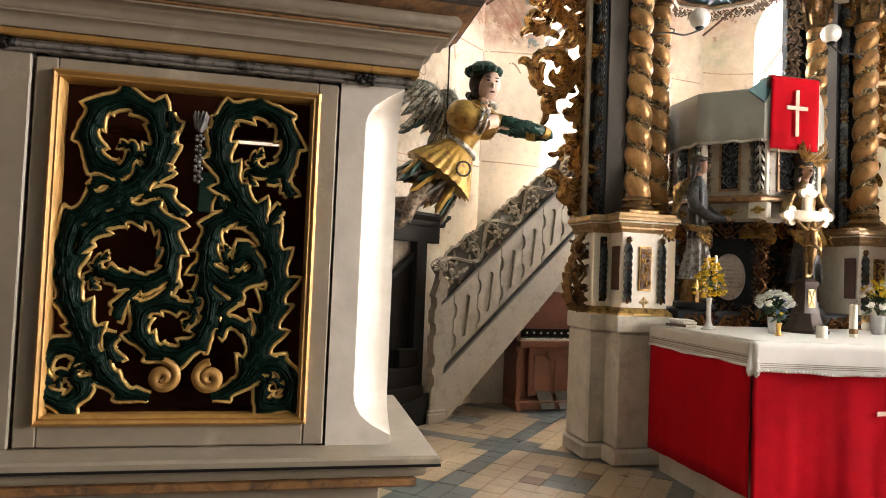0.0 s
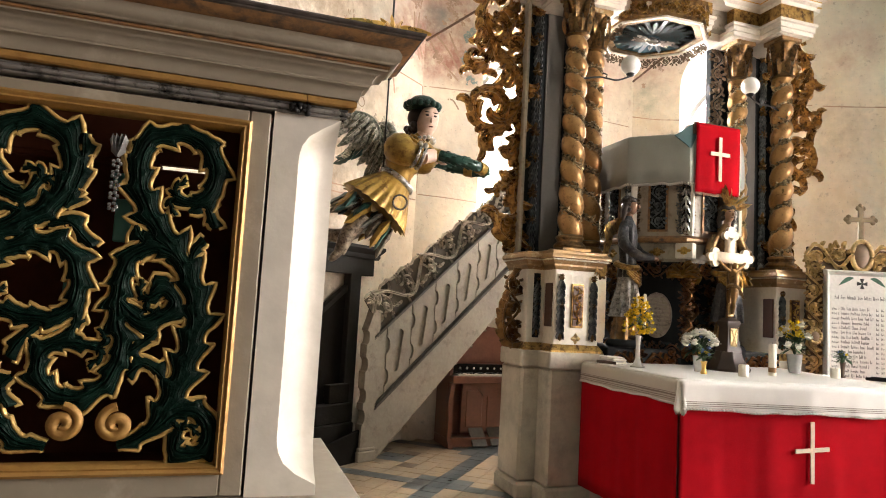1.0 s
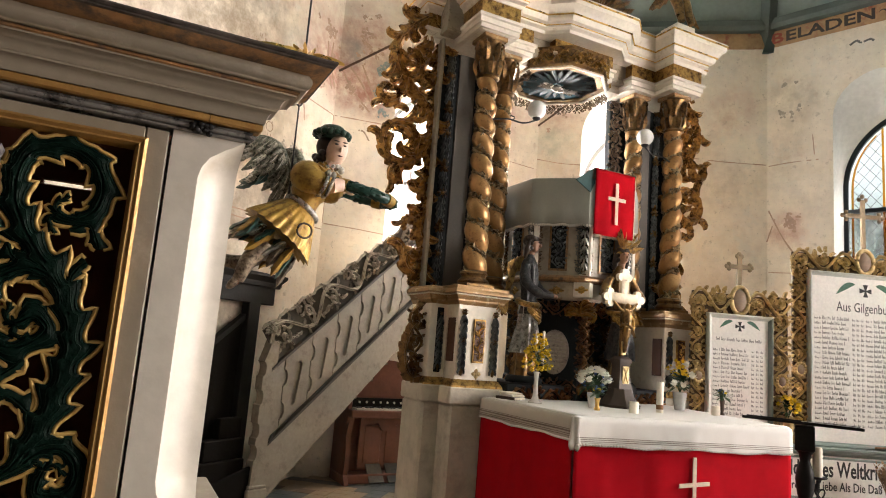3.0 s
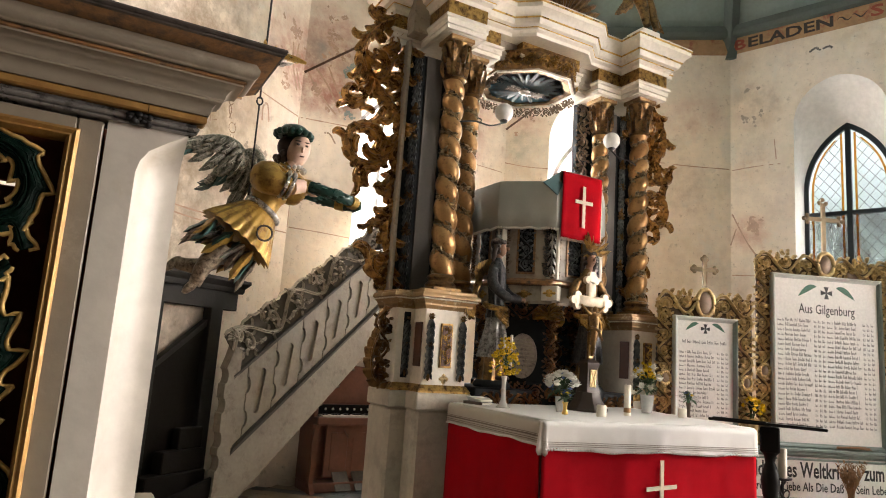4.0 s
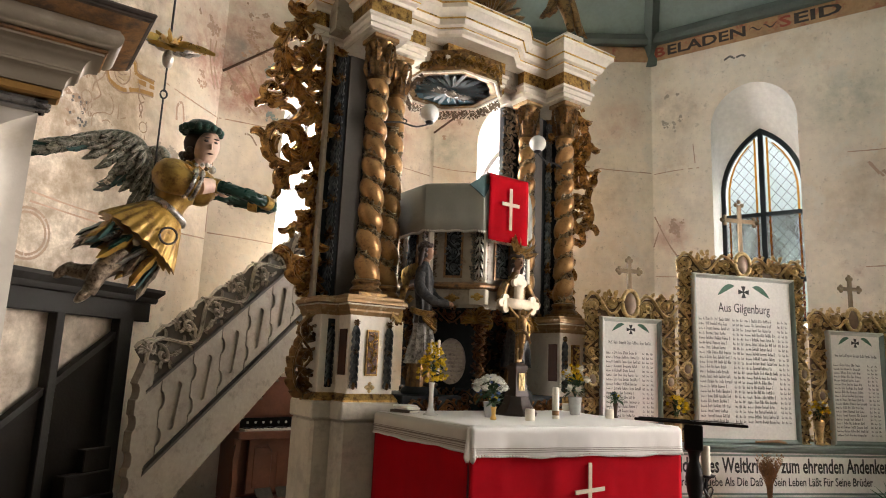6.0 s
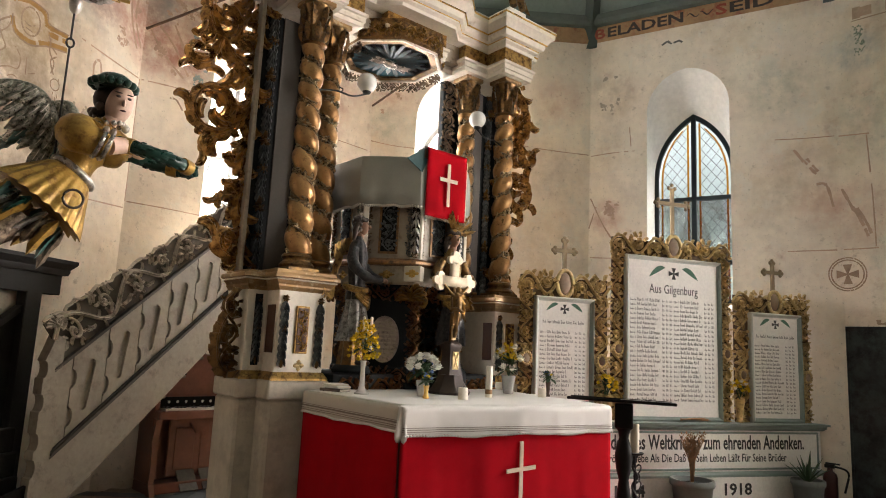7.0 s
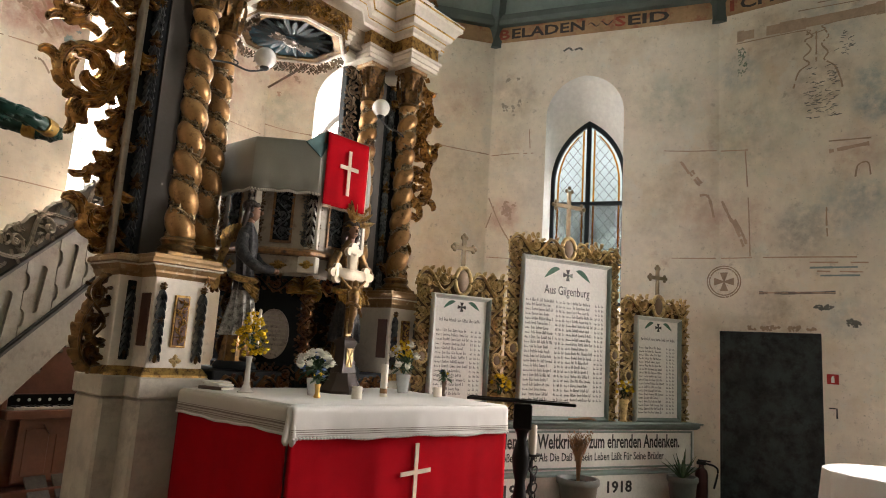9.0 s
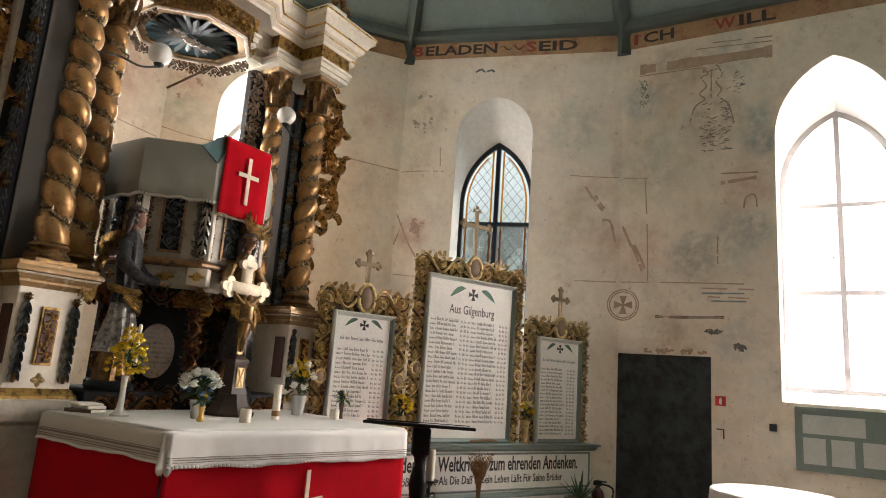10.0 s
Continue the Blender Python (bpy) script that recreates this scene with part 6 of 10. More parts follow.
# grey cover over the parapet, and the red hanging with its cross
s = Shape()
n, path = 0, []
for i in range(len(pp) - 1):
    for k in range(10):
        t = k / 10
        path.append((pp[i][0] + (pp[i + 1][0] - pp[i][0]) * t, pp[i][1] + (pp[i + 1][1] - pp[i][1]) * t))
path.append(pp[-1])
vs, fs = [], []
for i, (x, y) in enumerate(path):
    dx, dy = path[min(i + 1, len(path) - 1)][0] - path[max(i - 1, 0)][0], path[min(i + 1, len(path) - 1)][1] - path[max(i - 1, 0)][1]
    ln = math.hypot(dx, dy)
    nx, ny = dy / ln, -dx / ln
    for o, z in ((-0.10, 3.075), (-0.05, 3.10), (0.055, 3.098), (0.066, 3.07), (0.070, 2.95), (0.066 + 0.008 * math.sin(i * 1.3), 2.80), (0.062 + 0.012 * math.sin(i * 1.3 + 0.5), 2.665 + 0.006 * math.sin(i * 2.1))):
        vs.append((x + nx * o, y + ny * o, z))
for i in range(len(path) - 1):
    for k in range(6):
        fs.append((i * 7 + k, i * 7 + k + 1, (i + 1) * 7 + k + 1, (i + 1) * 7 + k))
s.add(vs, fs)
cover = thing("pulpit_cover", AX, 5.2, 0, 0, "grey linen cover with a lace hem over the pulpit parapet", "cloth")
part("cloth", s, GREY_CLOTH, cover, "grey linen").modifiers.new("thickness", "SOLIDIFY").thickness = 0.004
s = Shape()
for i in range(6, len(vs) - 7, 7):
    a, b = Vector(vs[i]), Vector(vs[i + 7])
    for k in range(3):
        s.ball(a.lerp(b, (k + 0.5) / 3), 0.014, 0.006, 0.013, seg=6, rings=4)
tagged(part("lace_hem", s, BANDED_LINEN, cover), "small scalloped lace hem", "", "", "stuff")
s = Shape()
s.prism([(-0.42, 3.055), (-0.24, 3.185), (-0.215, 3.185), (-0.215, 2.93), (-0.30, 2.99)], flat((0, -0.515, 0), (1, 0, 0)), -0.012, 0.0)
part("corner_drape", s, TEAL_DRAPE, cover, "dark teal cloth laid over the corner", 30)
hanging = thing("pulpit_hanging", AX, 4.66, 0, 0, "red cloth hanging with a pale cross and fringe", "antependium")
s = Shape()
vs, fs = [], []
for i in range(13):
    u = -0.225 + 0.45 * i / 12
    for k in range(15):
        z = 3.19 - 0.60 * k / 14
        vs.append((u, 0.012 * math.sin(i * 1.05 + 0.6) * (k / 14) - 0.004 + 0.05 * max(0, 0.15 - k / 14), z - 0.02 * (i / 12) * 0))
for i in range(12):
    for k in range(14):
        fs.append((i * 15 + k, i * 15 + k + 1, (i + 1) * 15 + k + 1, (i + 1) * 15 + k))
s.add(vs, fs)
cl = part("cloth", s, RED_CLOTH, hanging, "red woollen cloth", 60)
cl.modifiers.new("thickness", "SOLIDIFY").thickness = 0.006
s = Shape()
s.box(-0.017, -0.028, 2.70, 0.017, -0.022, 3.08, 0.002)
s.box(-0.10, -0.0285, 2.915, 0.10, -0.0225, 2.948, 0.002)
part("cross", s, PALE_BRAID, hanging, "pale cross sewn of braid")
s = Shape()
for i in range(46):
    u = -0.222 + 0.444 * i / 45
    s.tube([(u, 0.0, 2.595), (u + 0.002 * math.sin(i), 0.0, 2.570)], 0.0035, 4)
tagged(part("fringe", s, PALE_BRAID, hanging), "pale thread fringe", "", "", "stuff")
part("lining_edge", Shape().box(0.216, 0.002, 2.61, 0.236, 0.010, 3.15, 0.002), PALE_BRAID, hanging, "pale lining showing at one edge")
s = Shape()
s.tube([(-0.24, 0.02, 3.19), (0.24, 0.02, 3.19)], 0.012, 8)
part("rod", s, OLD_WOOD, hanging, "dark wooden rod")
s = Shape()
s.box(-0.25, 0.02, 3.09, 0.25, 0.12, 3.185, 0.01)
part("book_desk", s, OLD_WOOD, hanging, "dark book desk edge")

# ---- sounding board over the pulpit ----
canopy = thing("sounding_board", 3.90, 5.58, -0.045, 0, "octagonal sounding board with a painted sunburst beneath", "canopy")
R8 = 0.53
octo = lambda r: [(r * math.cos(math.pi / 8 + k * math.pi / 4), r * math.sin(math.pi / 8 + k * math.pi / 4)) for k in range(8)]
up = lambda u, v, d: (u, v, d)
o8 = octo(R8)
part("canopy_soffit", Shape().prism(octo(R8 * 0.98), up, 4.375, 4.42), SKY_PAINT, canopy, "soffit painted dark blue", 20)
s = Shape()
s.sweep([(-0.034, 4.360), (-0.028, 4.345), (-0.012, 4.343), (0.0, 4.350), (0.0, 4.375), (-0.034, 4.375)], o8, True)
part("canopy_rim", s, GREY_PALE, canopy, "ivory moulded rim")
s = Shape()
s.sweep([(-0.10, 4.36), (0.0, 4.36), (0.02, 4.38), (0.02, 4.53), (0.04, 4.55), (-0.10, 4.55)], o8, True)
part("canopy_fascia", s, BRONZE, canopy, "gilded fascia")
rng = random.Random(9)
for k in range(8):
    a, b = Vector(o8[k]).to_3d(), Vector(o8[(k + 1) % 8]).to_3d()
    pl = flat(a + Vector((0, 0, 4.455)), (b - a))
    s = Shape()
    nrm = (a - b).length
    scroll_strip(s, pl, nrm, 0.13, rng, 0.018, 0, 0.02)
    part("fascia_carving", s, GOLD, canopy, "gilded carved scrolls", 50)
    if (a + b).y < -0.3:
        continue
    s = Shape()
    scroll_strip(s, flat(a * 0.99 + Vector((0, 0, 4.29)), (b - a)), nrm, 0.10, rng, 0.02, 0, -0.01)
    part("lambrequin", s, GOLD_DIM, canopy, "hanging dark gilded leaf fringe", 50)
s = Shape()
dn = flat((0, 0, 4.375), (1, 0, 0), (0, -1, 0))
for k in range(24):
    a = 2 * math.pi * k / 24
    s.leaf(0.06 * math.cos(a), 0.06 * math.sin(a), a, 0.38 if k % 2 else 0.28, 0.034, dn, 0.02, 0.0, 0, 0, 1)
tagged(part("sunburst", s, RAY_PAINT, canopy, "", 50), "carved rays of a sunburst", "", "", "stuff")
s = Shape()
s.ball((0, 0, 4.33), 0.09, 0.045, 0.04)
for q in (1, -1):
    for e in (-0.3, 0.0, 0.3):
        s.leaf(q * 0.03, 0, (0 if q > 0 else math.pi) + e, 0.20, 0.04, flat((0, 0, 4.33), (1, 0, 0), (0, -1, 0)), 0.015, 0.0, 0, 0, 2)
part("dove", s, SILVER_GREY, canopy, "plain silvered dove form", 50)

# ---- angel figures beside the pulpit ----
def standing_figure(name, x, y, z0, h, turn, mats, label, raised=False, foot=None):
    """A winged figure in one mesh; slots: tunic, gilding, flesh, hair, skirt, foot, under-robe."""
    s = Shape()
    seg = 40

    def rings(prof, slot, folds, deep):
        vs, fs = [], []
        for t, rx, ry in prof:
            for k in range(seg):
                q = 2 * math.pi * k / seg
                f = 1 + deep * (math.cos(folds * q + 4.0 * t) + 0.5 * math.cos((folds + 4) * q - 9.0 * t)) * max(0.25, min(1.0, (prof[-1][0] - t) / 0.2))
                vs.append((0.84 * rx * h * f * math.cos(q) + 0.015 * h * math.sin(5 * t), ry * h * f * math.sin(q), z0 + t * h))
        for i in range(len(prof) - 1):
            for k in range(seg):
                k2 = (k + 1) % seg
                fs.append((i * seg + k, i * seg + k2, (i + 1) * seg + k2, (i + 1) * seg + k))
        fs += [tuple(range(seg))[::-1], tuple((len(prof) - 1) * seg + k for k in range(seg))]
        s.add(vs, fs, slot)

    # long under-robe, silvered skirt in deep folds over it, dark tunic
    for q in (1, -1):
        s.ball((q * 0.04 * h, -0.07 * h, z0 + 0.016 * h), 0.026 * h, 0.045 * h, 0.018 * h, slot=3, seg=10, rings=6)
    rings(((0.0, 0.100, 0.088), (0.06, 0.092, 0.080), (0.14, 0.086, 0.074), (0.24, 0.080, 0.068)), 6, 9, 0.14)
    rings(((0.15, 0.112, 0.096), (0.18, 0.108, 0.092), (0.26, 0.098, 0.082), (0.36, 0.086, 0.070), (0.47, 0.070, 0.056)), 4, 12, 0.17)
    rings(((0.42, 0.088, 0.070), (0.46, 0.080, 0.064), (0.53, 0.062, 0.050), (0.60, 0.070, 0.054), (0.70, 0.086, 0.062), (0.77, 0.080, 0.056), (0.81, 0.048, 0.040), (0.84, 0.026, 0.026)), 0, 7, 0.10)
    s.tube([(0.085 * h * math.cos(q), 0.068 * h * math.sin(q), z0 + (0.50 + 0.02 * math.sin(q + 0.6)) * h) for q in [2 * math.pi * k / 22 for k in range(23)]], 0.022 * h, 7, 1)
    for k in range(4):
        s.tube(smooth_line([(0.08 * h, -0.02 * h, z0 + (0.50 - 0.012 * k) * h), (0.01 * h, -0.092 * h, z0 + (0.435 - 0.020 * k) * h), (-0.075 * h, -0.03 * h, z0 + (0.485 - 0.012 * k) * h)], 6), 0.011 * h, 6, 1)
    s.tube(smooth_line([(0.07 * h, -0.04 * h, z0 + 0.48 * h), (0.085 * h, -0.05 * h, z0 + 0.42 * h), (0.075 * h, -0.06 * h, z0 + 0.36 * h)], 5), 0.012 * h, 6, 1)
    # head with long hair
    s.tube([(0, 0, z0 + 0.82 * h), (0, -0.008 * h, z0 + 0.87 * h)], 0.026 * h, 10, 2)
    s.ball((0, -0.018 * h, z0 + 0.906 * h), 0.036 * h, 0.046 * h, 0.056 * h, slot=2, seg=18, rings=12)
    s.ball((0, -0.070 * h, z0 + 0.905 * h), 0.008 * h, 0.012 * h, 0.015 * h, slot=2, seg=8, rings=5)
    for q in (1, -1):
        s.ball((q * 0.018 * h, -0.063 * h, z0 + 0.925 * h), 0.008 * h, 0.005 * h, 0.004 * h, slot=3, seg=7, rings=4)
    s.ball((0, -0.064 * h, z0 + 0.882 * h), 0.011 * h, 0.005 * h, 0.003 * h, slot=3, seg=7, rings=4)
    s.ball((0, 0.006 * h, z0 + 0.942 * h), 0.044 * h, 0.054 * h, 0.046 * h, slot=3, seg=16, rings=10)
    for k in range(15):
        q = math.radians(-200 + 220 * k / 14)
        for zz, rr in ((0.952, 0.044), (0.915, 0.046 if 3 < k < 11 else 0.042), (0.880, 0.044)):
            if zz < 0.95 and -150 < math.degrees(q) < -30:
                continue
            s.ball((rr * h * math.cos(q), (0.004 + rr * math.sin(q)) * h, z0 + (zz + 0.006 * math.sin(5 * k)) * h), 0.017 * h, seg=7, rings=5, slot=3)
    for q in (1, -1):
        s.tube([(q * 0.042 * h, 0, z0 + 0.93 * h), (q * 0.05 * h, 0.01 * h, z0 + 0.87 * h), (q * 0.045 * h, 0.02 * h, z0 + 0.81 * h)], [0.02 * h, 0.022 * h, 0.012 * h], 8, 3)
        # arms
        if raised:
            arm = [(q * 0.085 * h, 0, z0 + 0.75 * h), (q * 0.135 * h, -0.01 * h, z0 + 0.64 * h), (q * 0.12 * h, -0.09 * h, z0 + 0.60 * h), (q * 0.07 * h, -0.14 * h, z0 + 0.64 * h)]
        else:
            arm = [(q * 0.085 * h, 0, z0 + 0.75 * h), (q * 0.125 * h, -0.02 * h, z0 + 0.64 * h), (q * 0.10 * h, -0.11 * h, z0 + 0.56 * h), (q * 0.03 * h, -0.19 * h, z0 + 0.55 * h)]
        s.tube(smooth_line(arm, 5), [0.034 * h] * 3 + [0.038 * h] * 4 + [0.034 * h] * 4 + [0.024 * h] * 4 + [0.016 * h], 10, 0)
        s.ball(arm[-1], 0.018 * h, slot=2, seg=8, rings=6)
        # upright narrow wings in layered feathers
        wp = flat((q * 0.045 * h, 0.065 * h, z0 + 0.66 * h), (q, 0.30, 0))
        for row in range(3):
            for k in range(6):
                t = k / 5
                a0 = math.radians(118 - 40 * t) if row == 0 else math.radians(-62 - 30 * t)
                ln = (0.15 if row == 0 else 0.46 - 0.12 * row) * h
                s.leaf((0.03 + 0.07 * t) * h, 0.05 * h * (1 - t), a0, ln * (1 - 0.25 * t), 0.030 * h, wp, 0.02, 0.008 * row, 1, 0.15, 2)
    if raised:
        # helmet with a spreading plume
        s.ball((0, 0.004 * h, z0 + 0.945 * h), 0.054 * h, 0.056 * h, 0.046 * h, slot=1, seg=16, rings=9)
        pp_ = flat((0.01 * h, 0.01 * h, z0 + 0.965 * h), (0.94, 0.34, 0))
        for k in range(9):
            s.leaf(0, 0, math.radians(2 + 15 * k), (0.27 - 0.018 * k) * h, 0.026 * h, pp_, 0.02, 0.004 * (k % 3), 1, 0.35, 2)
    foot = z0 - 0.06 if foot is None else foot
    s.lathe([(0.13 * h, foot), (0.135 * h, foot + 0.02), (0.135 * h, z0 - 0.035), (0.12 * h, z0 - 0.01), (0.11 * h, z0)], 0, 0, 8, 5)
    return single(name, s, mats, label, "statue", pose(x, y, 0, 0, 0, turn), "altar statues", "", 50)


MATS = [STATUE_SILVER, GOLD, DARK_FLESH, HAIR, STATUE_WHITE, ALTAR_DARK, BRONZE]
standing_figure("altar_statue", 3.283, 4.98, 1.325, 1.25, 38, MATS, "silvered winged statue with a gilded sash beside the pulpit")
standing_figure("altar_statue", 4.04, 4.66, 1.335, 1.20, -8, [BRONZE, GOLD, DARK_FLESH, HAIR, STATUE_SILVER, ALTAR_DARK, BRONZE], "dark gilded winged statue with a gilded plume beside the pulpit", True, 1.143)
# predella shelf that carries statues and pulpit
s = Shape()
s.box(3.05, 4.868, 1.02, 4.83, 5.7, 1.26, 0.01)
shelf = thing("altar_shelf", 0, 0, 0, 0, "dark painted shelf with a gilded scroll band behind the altar table", "shelf")
part("board", s, ALTAR_DARK, shelf, "blue-black shelf")
s = Shape()
scroll_strip(s, flat((3.08, 4.868, 1.15), (1, 0, 0)), 1.72, 0.17, random.Random(9), 0.03, 0, 0.0)
tagged(part("scroll_band", s, RED_GILT, shelf, "", 50), "red-gold carved scroll band", "", "", "stuff")
# crowning figures seen only at their feet
for x, lab in ((2.80, "gilded"), (5.08, "gilded")):
    s = Shape()
    s.box(x - 0.13, 4.97, 4.90, x + 0.13, 5.22, 5.10, 0.01, 0)
    s.tube([(x - 0.02, 5.02, 5.16), (x - 0.03, 5.06, 5.34), (x - 0.05, 5.12, 5.55), (x, 5.12, 5.9)], [0.04, 0.055, 0.08, 0.13], 10, 1)
    s.tube([(x + 0.08, 4.98, 5.13), (x + 0.06, 5.04, 5.36), (x + 0.02, 5.12, 5.6)], [0.035, 0.055, 0.08], 10, 1)
    pw = flat((x, 5.15, 5.45), (1, 0, 0))
    for k in range(6):
        for q in (1, -1):
            s.leaf(q * 0.10, 0.05 * k, -math.pi / 2 + q * (0.9 - 0.1 * k), 0.34, 0.05, pw, 0.03, 0.0, 1, 0, 2)
    single("crowning_statue", s, [ALTAR_WHITE, BRONZE], "dark gilded statue standing on the altar cornice", "statue", None, "crowning statues", "", 50)
s = Shape()
pw = flat((AX, 5.05, 4.93), (1, 0, 0))
for k in range(15):
    a = math.pi * (k + 0.5) / 15
    s.leaf(0.1 * math.cos(a), 0.06 * math.sin(a), a, 0.40, 0.06, pw, 0.05, 0.0, 0, 0.1, 3)
single("crowning_shell", s, BRONZE, "dark gilded shell crest above the altar cornice", "ornament", None, "", "", 50)

# globe lamps on brackets
def globe_lamp(x, y, z, dx):
    lamp = thing("globe_lamp", x, y, z, 0, "white glass globe lamp on a black wrought bracket", "lamp", "globe lamps")
    part("globe", Shape().ball((0, 0, 0), 0.085, seg=24, rings=14), OPAL, lamp, "opal glass globe", 80)
    s = Shape()
    s.lathe([(0.012, -0.105), (0.032, -0.095), (0.038, -0.080), (0.034, -0.076)], 0, 0, 14)
    part("gallery", s, BLACK, lamp, "black lamp holder")
    s = Shape()
    s.tube(smooth_line([(0, 0, -0.10), (dx * 0.3, 0.02, -0.15), (dx * 0.65, 0.04, -0.14), (dx, 0.06, -0.17)], 6), 0.008, 6)
    s.tube(smooth_line([(dx * 0.55, 0.04, -0.145), (dx * 0.5, 0.04, -0.11), (dx * 0.6, 0.04, -0.10)], 5), 0.006, 5)
    part("bracket", s, BLACK, lamp, "black bracket")


globe_lamp(3.26, 4.98, 3.72, -0.42)
globe_lamp(4.60, 5.02, 3.76, 0.42)


# black openwork foliage hanging beside the inner columns
for side in (1,):
    s = Shape()
    rng = random.Random(50 + side)
    pd = flat((side * 0.54, 0.02, 4.20), (0, 0, -1), (1, 0, 0))
    scroll_strip(s, pd, 0.80, 0.17, rng, 0.02, 0, -0.01, 1.1, 0.07)
    part("openwork_drop", s, GOLD_DIM, altar, "dark pierced foliage drop", 50)

# ---- altar table and what stands on it ----
TOP = 1.135
QUAD = [(2.83, 4.86), (2.82, 3.66), (4.45, 3.32), (4.80, 4.86)]
table = thing("altar_table", 3.7, 4.1, 0, 0, "stone altar table wrapped in red cloth with a pale cross", "altar table")
loc = [(x - 3.7, y - 4.1) for x, y in QUAD]
s = Shape()
s.prism([(u * 0.93, v * 0.93) for u, v in loc], lambda u, v, d: (u, v, d), 0.0, TOP - 0.02)
part("table_body", s, STONE, table, "masonry table body")


def drape(path, z1, z0, amp, rng, n=14, out=0.02, wob=0.0, freq=1.0):
    """A hanging cloth along a path of (x, y), with soft vertical folds."""
    pts = []
    for i in range(len(path) - 1):
        a, b = path[i], path[i + 1]
        k = max(2, int(math.hypot(b[0] - a[0], b[1] - a[1]) / 0.03))
        pts += [(a[0] + (b[0] - a[0]) * j / k, a[1] + (b[1] - a[1]) * j / k) for j in range(k)]
    pts.append(path[-1])
    vs, fs, run = [], [], 0.0
    m = len(pts)
    for i, (x, y) in enumerate(pts):
        a, b = pts[max(i - 1, 0)], pts[min(i + 1, m - 1)]
        dx, dy = b[0] - a[0], b[1] - a[1]
        ln = math.hypot(dx, dy) or 1
        nx, ny = dy / ln, -dx / ln
        if i:
            run += math.hypot(x - pts[i - 1][0], y - pts[i - 1][1])
        f = math.sin(run * 14 * freq) + 0.6 * math.sin(run * 31 * freq + 1.0) + 0.4 * math.sin(run * 53 * freq + 2)
        hem = z0 + wob * (math.sin(run * 9) + 0.5 * math.sin(run * 23))
        for k in range(n + 1):
            t = k / n
            o = out * (1 - (1 - min(1, t * 6)) ** 2) + amp * f * t
            vs.append((x + nx * o, y + ny * o, z1 + (hem - z1) * t))
    for i in range(m - 1):
        for k in range(n):
            fs.append((i * (n + 1) + k, i * (n + 1) + k + 1, (i + 1) * (n + 1) + k + 1, (i + 1) * (n + 1) + k))
    return vs, fs


rng = random.Random(4)
side_path = loc
s = Shape()
s.add(*drape(side_path[:2], TOP - 0.015, 0.17, 0.004, rng, 10, 0.012))
part("side_cloth", s, RED_CLOTH, table, "red cloth on the north side", 60).modifiers.new("thickness", "SOLIDIFY").thickness = 0.004
s = Shape()
s.add(*drape(side_path[1:3], TOP - 0.015, 0.07, 0.006, rng, 10, 0.014))
part("front_cloth", s, RED_CLOTH, table, "red cloth on the front", 60).modifiers.new("thickness", "SOLIDIFY").thickness = 0.004
s = Shape()
s.add(*drape(side_path[2:4], TOP - 0.015, 0.10, 0.004, rng, 10, 0.012))
part("side_cloth", s, RED_CLOTH, table, "red cloth on the south side", 60).modifiers.new("thickness", "SOLIDIFY").thickness = 0.004
a, b = Vector(loc[1]).to_3d(), Vector(loc[2]).to_3d()
plf = flat(a, b - a)
cu = (b - a).length * 0.53
s = Shape()
s.prism([(cu - 0.013, 0.52), (cu + 0.013, 0.52), (cu + 0.013, 0.905), (cu - 0.013, 0.905)], plf, 0.022, 0.030)
s.prism([(cu - 0.115, 0.705), (cu + 0.115, 0.725), (cu + 0.115, 0.751), (cu - 0.115, 0.731)], plf, 0.0225, 0.0305)
part("cross", s, PALE_BRAID, table, "pale braid cross")

cloth = thing("tablecloth", 3.7, 4.1, 0, 0, "white linen tablecloth with woven bands and lace edge", "tablecloth")
s = Shape()
vs, fs = [], []
N1, N2 = 30, 24
for i in range(N1 + 1):
    for j in range(N2 + 1):
        u, v = i / N1, j / N2
        p = [(1 - u) * (1 - v) * loc[1][q] + u * (1 - v) * loc[2][q] + u * v * loc[3][q] + (1 - u) * v * loc[0][q] for q in (0, 1)]
        vs.append((p[0], p[1], TOP + 0.0015 * math.sin(i * 1.7 + j) + 0.001 * math.sin(j * 2.3)))
for i in range(N1):
    for j in range(N2):
        fs.append((i * (N2 + 1) + j, (i + 1) * (N2 + 1) + j, (i + 1) * (N2 + 1) + j + 1, i * (N2 + 1) + j + 1))
s.add(vs, fs)
part("top_sheet", s, WHITE_CLOTH, cloth, "flat linen top", 60).modifiers.new("thickness", "SOLIDIFY").thickness = -0.004
